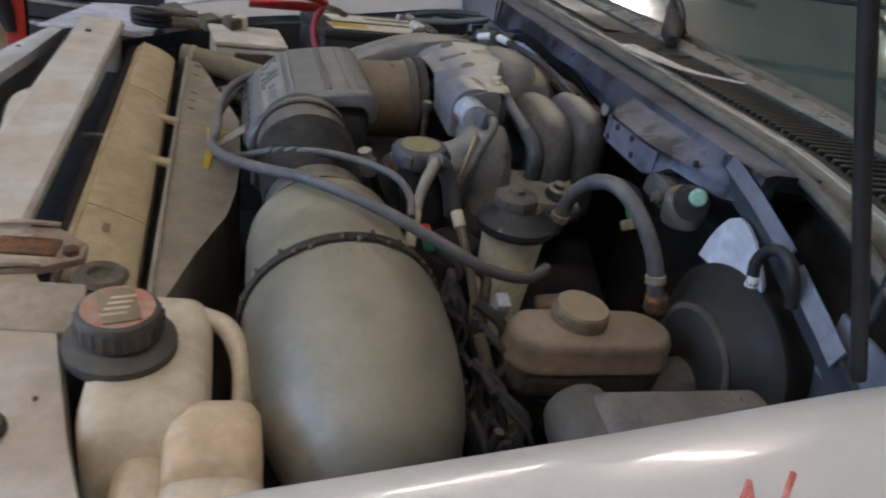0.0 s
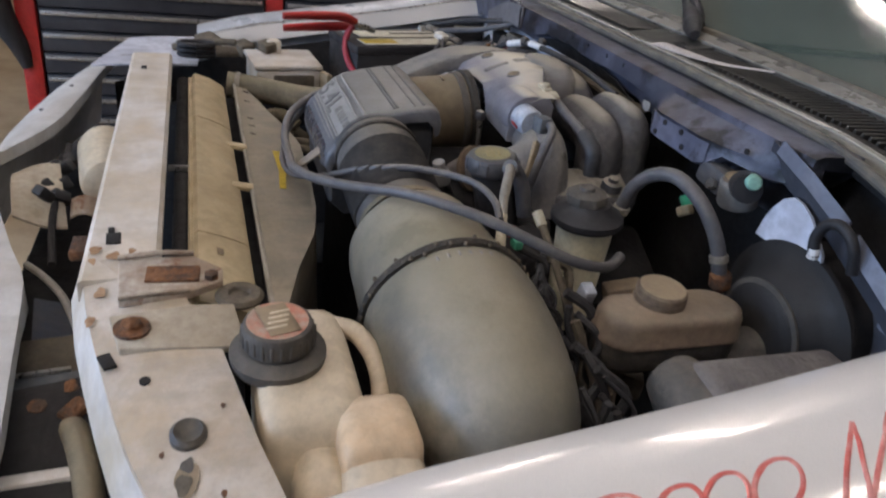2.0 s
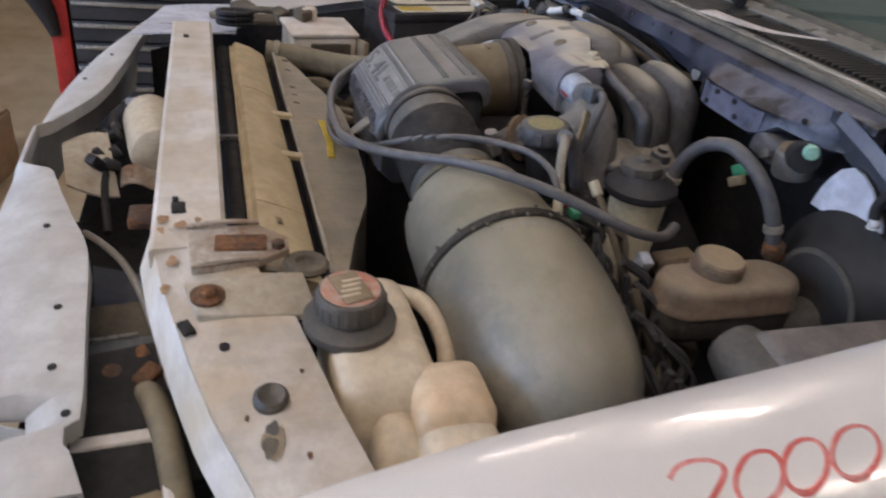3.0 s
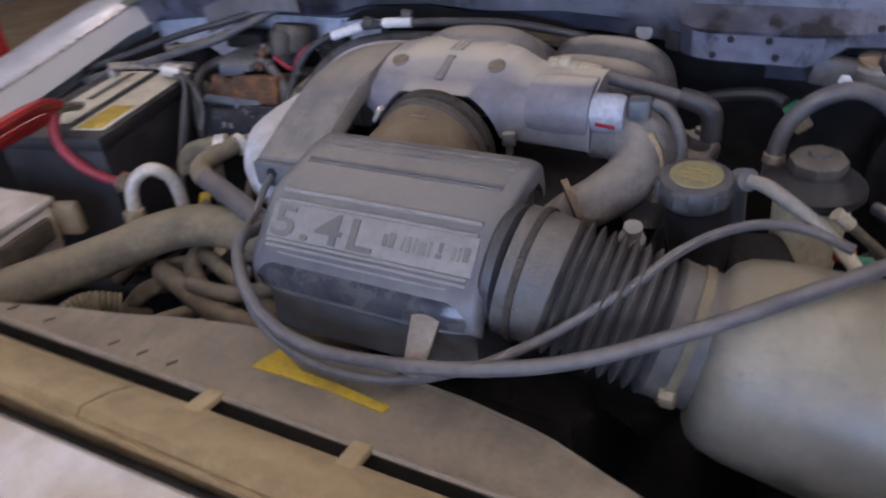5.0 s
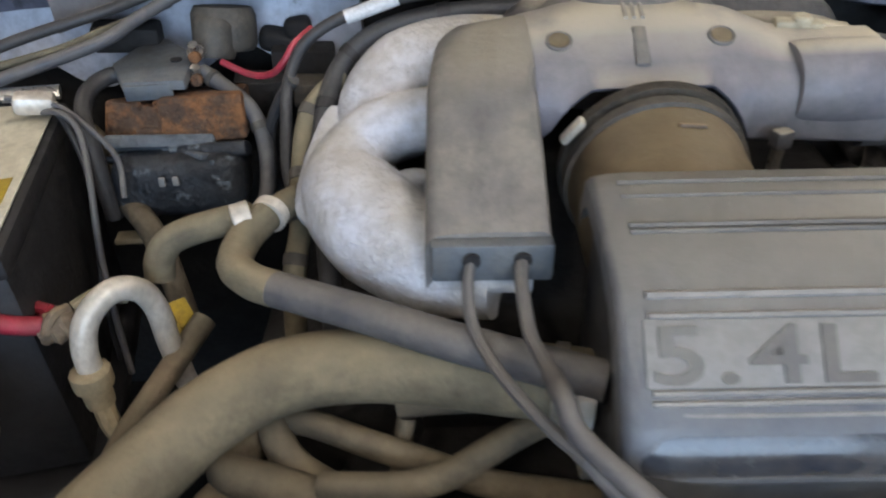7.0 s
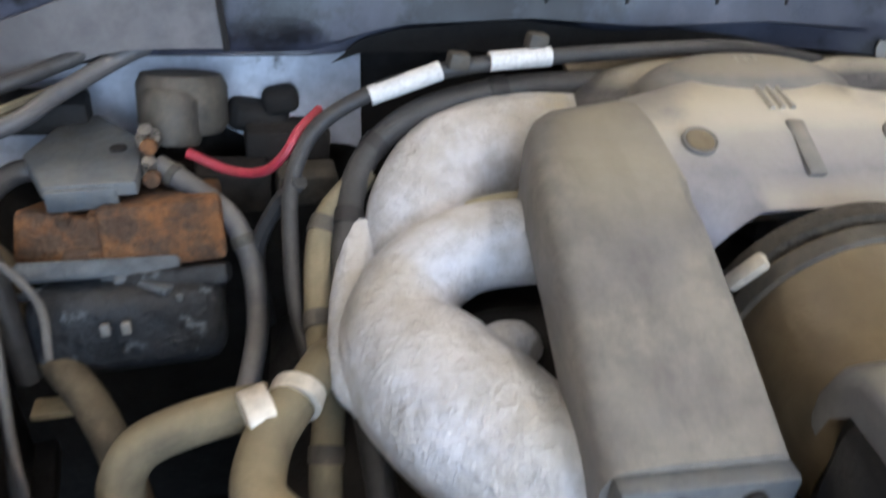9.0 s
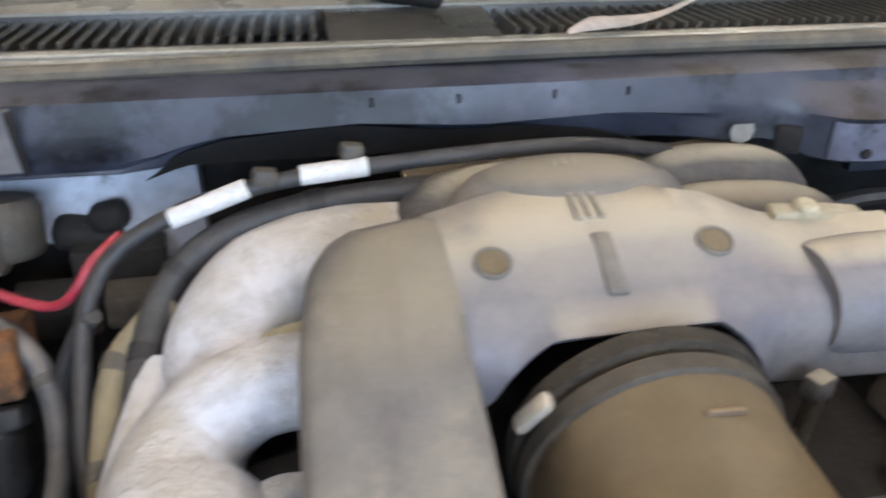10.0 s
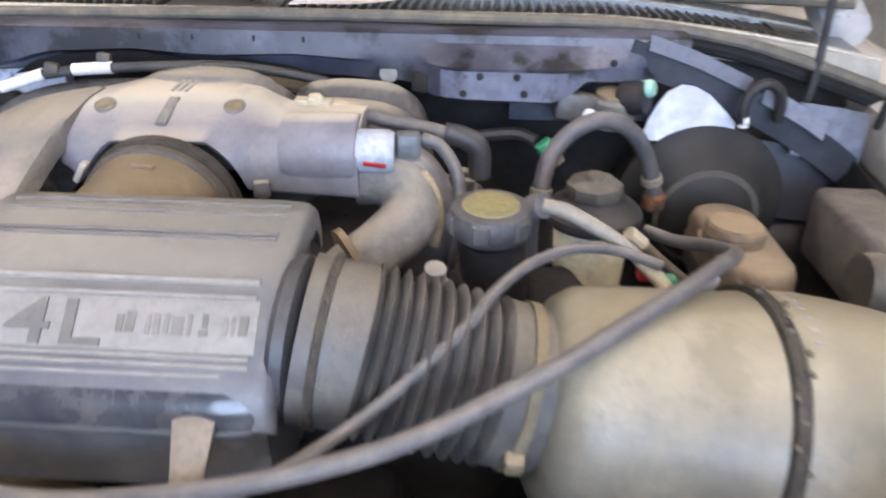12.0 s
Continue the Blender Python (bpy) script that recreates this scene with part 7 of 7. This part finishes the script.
# ---- fender side: reservoirs ----
def coolant_bottle():
    t = thing("coolant_reservoir", "yellowed plastic coolant reservoir with a dark cap", "reservoir", (0.650, 0.203, 0.714))
    ring = lambda cx, cy, rx, ry, z, p=3.0: [(cx + rx * math.copysign(abs(math.cos(a)) ** (2 / p), math.cos(a)), cy + ry * math.copysign(abs(math.sin(a)) ** (2 / p), math.sin(a)), z) for a in (math.tau * i / 28 for i in range(28))]
    part("body", loft([ring(0.612, 0.200, 0.080, 0.042, 0.74, 5), ring(0.612, 0.200, 0.092, 0.049, 0.76, 6), ring(0.612, 0.200, 0.095, 0.050, 0.86, 6), ring(0.609, 0.199, 0.095, 0.050, 0.912, 6), ring(0.609, 0.199, 0.094, 0.049, 0.917, 6), ring(0.606, 0.198, 0.094, 0.050, 0.924, 6), ring(0.603, 0.198, 0.093, 0.050, 0.948, 6), ring(0.600, 0.197, 0.088, 0.046, 0.960, 5), ring(0.596, 0.195, 0.074, 0.036, 0.966, 4)]), "bottle", t, "", 60)
    lobe = part("lower_lobe", loft([ring(0.700, 0.252, 0.030, 0.032, 0.74, 6), ring(0.700, 0.252, 0.036, 0.038, 0.76, 6), ring(0.698, 0.252, 0.038, 0.038, 0.93, 7), ring(0.697, 0.252, 0.037, 0.037, 0.950, 6), ring(0.695, 0.252, 0.032, 0.032, 0.960, 5), ring(0.693, 0.252, 0.018, 0.018, 0.963, 4)]), "bottle_amber", t, "amber stained lower lobe", 60)
    part("front_pad", loft([ring(0.738, 0.252, 0.030, 0.034, 0.76, 5), ring(0.738, 0.252, 0.036, 0.040, 0.78, 5), ring(0.736, 0.252, 0.036, 0.041, 0.905, 5), ring(0.733, 0.252, 0.033, 0.038, 0.930, 4), ring(0.728, 0.252, 0.026, 0.030, 0.943, 4), ring(0.723, 0.252, 0.012, 0.014, 0.948, 3)]), "bottle", lobe, "paler moulded front pad", 60)
    part("side_pad", loft([ring(0.722, 0.199, 0.026, 0.018, 0.76, 5), ring(0.722, 0.199, 0.032, 0.023, 0.78, 5), ring(0.720, 0.199, 0.032, 0.024, 0.900, 5), ring(0.717, 0.200, 0.028, 0.021, 0.922, 4), ring(0.712, 0.201, 0.020, 0.014, 0.933, 4), ring(0.708, 0.202, 0.008, 0.006, 0.936, 3)]), "bottle", lobe, "paler moulded side pad", 60)
    part("handle", sweep([(0.530, 0.236, 0.950), (0.545, 0.258, 0.950), (0.568, 0.270, 0.944), (0.590, 0.276, 0.934), (0.614, 0.276, 0.918), (0.636, 0.270, 0.895), (0.650, 0.262, 0.870)], 0.0105, 12), "bottle", t)
    part("neck", lathe([(0.034, -0.008), (0.045, -0.006), (0.046, 0.0), (0.046, 0.005), (0.038, 0.009), (0.033, 0.012)], (0.600, 0.173, 0.970), (0.05, -0.02, 1), 36), "cap", t, "dark neck flange")
    cap = part("cap", lathe([(0, 0.004), (0.0335, 0.004), (0.034, 0.007), (0.034, 0.022), (0.032, 0.027), (0.029, 0.0285), (0, 0.0285)], (0.600, 0.173, 0.980), (0.05, -0.02, 1), 40), "cap", t, "dark ribbed screw cap")
    for i in range(24):
        a = math.tau * i / 24
        part("grip", rbox((0.600 + 0.0341 * math.cos(a), 0.173 + 0.0341 * math.sin(a), 0.993), (0.003, 0.004, 0.016), 0.001, (0, 0, math.degrees(a)), 1), "cap", cap)
    part("print", lathe([(0, 0), (0.029, 0), (0.029, 0.001), (0, 0.001)], (0.601, 0.172, 1.008), (0.05, -0.02, 1), 32), "cap_label", cap, "faded red print on the cap")
    part("print", rbox((0.601, 0.172, 1.010), (0.046, 0.030, 0.0012), 0.0004, (0, 3, 15)), "brown", cap, "worn grey centre of the print")
    for dx in (-0.012, -0.004, 0.004, 0.012):
        part("print_line", rbox((0.6015 + dx, 0.1725 - dx * 0.2, 1.0104 - 0.05 * dx), (0.003, 0.020, 0.0006), 0.0002, (0, 3, 15)), "bottle", cap)
    return t


coolant_bottle()


def brake_reservoir():
    t = thing("brake_reservoir", "dusty tan brake fluid reservoir with a brown screw cap", "reservoir", (0.579, 0.624, 0.906))
    def ring(k, z, dx=0.0):
        pts = []
        for i in range(32):
            a = math.tau * i / 32
            x, y = 0.037 * math.cos(a), 0.037 * math.sin(a)
            y += 0.057 * (1 if math.sin(a) > 0 else -1) if abs(math.sin(a)) > 1e-6 else 0
            pts.append((0.581 + x * k + dx, 0.628 + y * (1 - (1 - k) * 0.45), z))
        return pts
    part("tank", loft([ring(0.85, 0.911), ring(0.97, 0.918), ring(1.0, 0.941), ring(1.0, 0.947)]), "cap", t, "dark lower tank", 60)
    part("upper_tank", loft([ring(1.05, 0.947), ring(1.05, 0.952), ring(1.0, 0.954), ring(0.99, 0.971), ring(0.92, 0.979), ring(0.78, 0.982)]), "bottle_dim", t, "dusty tan upper tank", 60)
    cap = part("cap", lathe([(0, 0), (0.030, 0), (0.0305, 0.003), (0.0305, 0.010), (0.029, 0.011), (0.0305, 0.012), (0.0295, 0.018), (0.027, 0.0205), (0, 0.0205)], (0.569, 0.616, 0.980), (0.05, 0, 1), 32), "brown", t, "brown screw cap")
    part("neck", lathe([(0.026, -0.004), (0.034, -0.003), (0.034, 0.001), (0.026, 0.002)], (0.569, 0.619, 0.979), (0.05, 0, 1), 32), "brown", t)


brake_reservoir()


def steering_reservoir():
    x, y = 0.419, 0.588
    t = thing("steering_reservoir", "power steering reservoir with a black lid and tan bowl", "reservoir", (x, y, 0.86))
    part("bowl", lathe([(0, 0), (0.026, 0), (0.030, 0.004), (0.033, 0.07), (0.037, 0.140), (0.038, 0.160)], (x, y, 0.855), (0, 0, 1), 32), "bowl", t, "yellowed translucent bowl")
    part("lid", lathe([(0.037, 0), (0.045, 0.001), (0.048, 0.005), (0.0475, 0.012), (0.042, 0.018), (0.032, 0.023), (0.028, 0.030), (0, 0.031)], (x, y, 1.010), (0, -0.04, 1), 36), "black", t, "black dished lid")
    part("neck", lathe([(0.018, 0), (0.025, 0), (0.023, 0.010), (0.018, 0.012)], (x - 0.001, y - 0.004, 1.034), (0, -0.05, 1), 24), "black", t)
    cap = part("cap", lathe([(0, 0), (0.027, 0), (0.028, 0.003), (0.027, 0.012), (0.021, 0.016), (0, 0.017)], (x - 0.002, y - 0.006, 1.040), (0, -0.06, 1), 8), "cap", t, "dirty dark brown angular cap")
    part("cap_stub", lathe([(0, 0), (0.011, 0), (0.010, 0.005), (0, 0.006)], (x - 0.002, y - 0.007, 1.056), (0, -0.06, 1), 14), "cap", cap)


steering_reservoir()

oil = thing("oil_filler", "black oil filler neck with a yellow printed cap", "oil filler", (0.32, 0.49, 0.85))
part("neck", sweep([(0.318, 0.488, 1.040), (0.322, 0.497, 1.00), (0.326, 0.51, 0.94), (0.326, 0.52, 0.87)], [0.030, 0.030, 0.027, 0.026], 24), "black", oil, "dark oil filler neck")
ocap = part("cap", lathe([(0, 0), (0.032, 0), (0.0348, 0.004), (0.0352, 0.018), (0.033, 0.024), (0.0295, 0.026), (0, 0.0255)], (0.317, 0.486, 1.041), (0, -0.08, 1), 36), "cap_grey", oil, "grey screw cap")
part("print", lathe([(0, 0), (0.0248, 0), (0.0243, 0.0012), (0, 0.0014)], (0.317, 0.484, 1.0665), (0, -0.08, 1), 32), "yellow_cap", ocap, "yellow printed disc")
for dy, w in ((-0.008, 0.022), (0.0, 0.030), (0.008, 0.022)):
    part("print_bar", rbox((0.317, 0.484 + dy, 1.0679 + 0.08 * dy), (w, 0.0028, 0.0008), 0.0003, (5, 0, -12)), "print_brown", ocap)
for i in range(6):
    a = math.tau * (i + 0.3) / 6
    part("grip", rbox((0.317 + 0.0347 * math.cos(a), 0.486 + 0.0347 * math.sin(a), 1.052), (0.005, 0.016, 0.018), 0.002, (0, 0, math.degrees(a)), 1), "cap_grey", ocap)

booster = thing("brake_booster", "black steel brake booster drum on the firewall", "brake booster", (0.58, 0.84, 0.85))
part("drum", lathe([(0, 0), (0.045, 0.002), (0.062, 0.010), (0.076, 0.030), (0.088, 0.040), (0.098, 0.044), (0.106, 0.046), (0.107, 0.053), (0.104, 0.057), (0.101, 0.10), (0, 0.105)], (0.585, 0.752, 0.940), (-0.04, 1, 0.10), 48), "booster_black", booster, "", 50)
part("nose", lathe([(0, 0), (0.022, 0), (0.024, 0.004), (0.028, 0.06), (0, 0.06)], (0.590, 0.700, 0.912), (0, 1, 0.05), 24), "cap", booster)
part("crease", lathe([(0.060, 0), (0.0645, 0.001), (0.0645, 0.004), (0.060, 0.006)], (0.585, 0.760, 0.941), (-0.04, 1, 0.10), 48), "cap", booster)
clamped("booster_hose", [(0.372, 0.664, 0.985), (0.374, 0.668, 1.014), (0.381, 0.674, 1.044), (0.400, 0.682, 1.068), (0.427, 0.691, 1.081), (0.450, 0.700, 1.079), (0.474, 0.714, 1.062), (0.493, 0.727, 1.036), (0.506, 0.737, 1.006), (0.514, 0.742, 0.978)], 0.0096, "hose", "grey vacuum hose arching to the brake booster", 14)
solo("hose_fitting", lathe([(0, 0), (0.011, 0), (0.014, 0.004), (0.014, 0.020), (0.009, 0.026), (0, 0.026)], (0.515, 0.743, 0.982), (0, 0.2, -1), 16), "rust", "rusty booster hose fitting", "fitting")

valve = thing("vacuum_valve", "grey vacuum valve with a mint plug by the firewall", "valve", (0.45, 0.80, 1.03))
part("drum", lathe([(0, 0), (0.024, 0), (0.026, 0.004), (0.026, 0.032), (0.022, 0.036), (0, 0.036)], (0.460, 0.782, 1.052), (0, -0.15, 1), 26), "letter_worn", valve)
part("top", lathe([(0, 0), (0.023, 0), (0.021, 0.004), (0, 0.0045)], (0.460, 0.777, 1.0875), (0, -0.15, 1), 26), "brown", valve)
part("side_box", rbox((0.416, 0.776, 1.074), (0.052, 0.03, 0.034), 0.006, (0, 10, 6)), "hose", valve)
part("mint_plug", lathe([(0, 0), (0.0095, 0), (0.0105, 0.004), (0.010, 0.013), (0.008, 0.016), (0, 0.017)], (0.488, 0.768, 1.098), (0.9, -0.5, 0.2), 18), "mint", valve, "pale green plug")
part("black_cap", lathe([(0, 0), (0.018, 0), (0.020, 0.004), (0.019, 0.030), (0, 0.032)], (0.468, 0.775, 1.084), (0.9, -0.5, 0.2), 18), "black", valve, "black round cap")
part("bolt_head", lathe([(0, 0), (0.008, 0), (0.008, 0.006), (0, 0.007)], (0.430, 0.760, 1.068), (0, -1, 0.3), 6), "steel", valve)
conn = thing("green_connector", "green electrical connector with a tan lock", "connector", (0.385, 0.77, 1.0))
part("shell", rbox((0.384, 0.768, 1.024), (0.022, 0.016, 0.018), 0.003, (0, -35, 20)), "green", conn)
part("lock", rbox((0.394, 0.758, 1.012), (0.022, 0.014, 0.014), 0.003, (0, -35, 20)), "tan_fit", conn)
part("lead", sweep([(0.372, 0.775, 1.03), (0.35, 0.785, 1.035), (0.31, 0.79, 1.03), (0.27, 0.79, 1.02)], 0.008, 8), "hose_black", conn)
wh = thing("return_hose", "pale dusty return hose with a white end", "hose", (0.40, 0.50, 0.95))
part("hose", sweep([(0.362, 0.492, 1.064), (0.378, 0.486, 1.063), (0.400, 0.474, 1.056), (0.425, 0.462, 1.045), (0.445, 0.455, 1.03)], [0.006, 0.0068, 0.0068, 0.006, 0.0055], 12), "wire_pale", wh)
part("end", sweep([(0.440, 0.457, 1.034), (0.455, 0.452, 1.020), (0.468, 0.448, 1.005)], 0.0065, 12), "cream", wh, "pale hose end")
part("bend", sweep([(0.362, 0.492, 1.064), (0.352, 0.505, 1.055), (0.35, 0.52, 1.03), (0.352, 0.53, 0.99)], 0.011, 12), "hose", wh)
inj = thing("injector_plug", "pale metal plug under the bellows", "connector", (0.272, 0.428, 1.0))
part("body", lathe([(0, 0), (0.013, 0), (0.013, 0.018), (0.009, 0.022), (0.009, 0.034), (0, 0.036)], (0.272, 0.432, 1.005), (0.1, -0.3, 1), 10), "box_pale", inj)
part("lead", sweep([(0.272, 0.435, 1.01), (0.265, 0.45, 0.98), (0.255, 0.47, 0.94)], 0.006, 8), "hose_black", inj)

# tangle of thin wires beside the canister, and a bright rod
WIRES = thing("engine_wiring", "tangle of thin dirty wires beside the canister", "wiring", (0.55, 0.50, 0.85))
for i in range(26):
    x, y = 0.46 + 0.0105 * i, 0.485 + random.uniform(-0.01, 0.03)
    pts = [(x, y, 1.0 - 0.0032 * i), (x + random.uniform(0, 0.03), y + random.uniform(-0.01, 0.04), 0.985 - 0.0042 * i), (x + 0.03, y + random.uniform(0, 0.03), 0.95 - 0.0042 * i), (x + random.uniform(0.03, 0.08), y + random.uniform(0, 0.05), 0.86), (x + 0.05, y + 0.02, 0.79)]
    part("wire", sweep(pts, random.choice((0.0028, 0.0038, 0.005, 0.0065)), 7, 4), random.choice(("void", "void", "hose_black", "hose_black", "hose_black", "grime")), WIRES)
part("blue_plug", rbox((0.525, 0.545, 0.968), (0.02, 0.016, 0.024), 0.003, (0, 20, 0)), "sensor", WIRES)
part("red_plug", rbox((0.45, 0.468, 1.016), (0.018, 0.012, 0.012), 0.003), "red", WIRES)
part("green_plug", rbox((0.466, 0.47, 1.008), (0.018, 0.012, 0.012), 0.003), "green", WIRES)
hose("dipstick_tube", [(0.44, 0.505, 1.035), (0.49, 0.515, 0.99), (0.55, 0.52, 0.945), (0.61, 0.525, 0.91), (0.67, 0.52, 0.87)], [0.005, 0.005, 0.006, 0.006], "grime", "dull dirty tube running down beside the canister", 10, category="tube")
solo("tube_tip", sweep([(0.438, 0.504, 1.036), (0.452, 0.507, 1.024)], 0.0070, 10, 3), "cream", "pale tip of a steel tube", "cap")
tank_ = thing("control_box", "dusty grey fibre covered box beside the fender", "box", (0.68, 0.75, 0.8))
part("box", rbox((0.735, 0.655, 0.952), (0.078, 0.18, 0.09), 0.012, (0, 0, 0), 3), "fibre", tank_)
part("end_roll", lathe([(0, -0.05), (0.03, -0.05), (0.035, -0.03), (0.035, 0.04), (0.03, 0.05), (0, 0.05)], (0.730, 0.570, 0.955), (1, 0, -0.1), 20), "cap", tank_)
for q, w in (((0.375, 0.530, 0.925), (0.07, 0.075, 0.09)), ((0.300, 0.565, 0.93), (0.06, 0.05, 0.07)), ((0.29, 0.44, 0.94), (0.05, 0.05, 0.06))):
    solo("bay_clutter", rbox(q, w, 0.012, (8, 6, 25), 3), "void", "black grimy bracket beside the oil filler", "bracket", "black brackets beside the oil filler")
solo("strut_tower", lathe([(0, 0.0), (0.06, 0.0), (0.105, -0.02), (0.13, -0.06), (0.14, -0.12), (0.14, -0.25)], (0.70, 0.93, 0.94), (-0.15, -0.25, 1), 36), "black", "black rubber dome beside the brake booster", "cover", flat=50)
part_low = thing("engine_block", "near-black engine block deep in the bay", "engine", (0, 0.55, 0.45))
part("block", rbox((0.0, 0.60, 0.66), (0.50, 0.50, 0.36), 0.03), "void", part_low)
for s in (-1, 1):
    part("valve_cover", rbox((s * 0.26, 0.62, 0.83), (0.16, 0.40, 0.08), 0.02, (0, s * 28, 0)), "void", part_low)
for i in range(10):
    x = random.uniform(0.25, 0.6)
    y = random.uniform(0.45, 0.7)
    part("bracket", rbox((x, y, random.uniform(0.82, 0.9)), (random.uniform(0.03, 0.07), random.uniform(0.03, 0.06), 0.03), 0.006, (random.uniform(-20, 20), random.uniform(-20, 20), random.uniform(0, 90))), random.choice(("grime", "void", "brown")), part_low)
solo("plastic_strip", sweep([(0.060, 0.858, 1.172), (0.085, 0.868, 1.176), (0.125, 0.893, 1.172), (0.175, 0.928, 1.170), (0.240, 0.974, 1.177)], [0.002, 0.007, 0.006, 0.003, 0.002], 8, squash=0.4), "strip", "pale broken plastic strip lying on the cowl", "strip")
hose("corner_hose", [(0.612, 0.772, 1.058), (0.608, 0.770, 1.082), (0.618, 0.770, 1.102), (0.636, 0.772, 1.106), (0.652, 0.778, 1.090), (0.656, 0.786, 1.060)], 0.0065, "black", "black hose loop beside the brake booster")
solo("hose_tip", sweep([(0.611, 0.771, 1.068), (0.612, 0.772, 1.056)], 0.0065, 10, 3), "white_tag", "white hose tip in the corner", "cap")

# thin wires hanging between the battery and the pump
LEADS = thing("battery_wiring", "thin loose dirty wires between the battery and the pump", "wiring", (-0.48, 0.62, 0.85))
part("wire", sweep([(-0.55, 0.69, 1.036), (-0.52, 0.668, 1.020), (-0.495, 0.636, 0.985), (-0.488, 0.608, 0.94), (-0.49, 0.58, 0.87), (-0.49, 0.57, 0.80)], 0.003, 7, 4), "hose_black", LEADS)
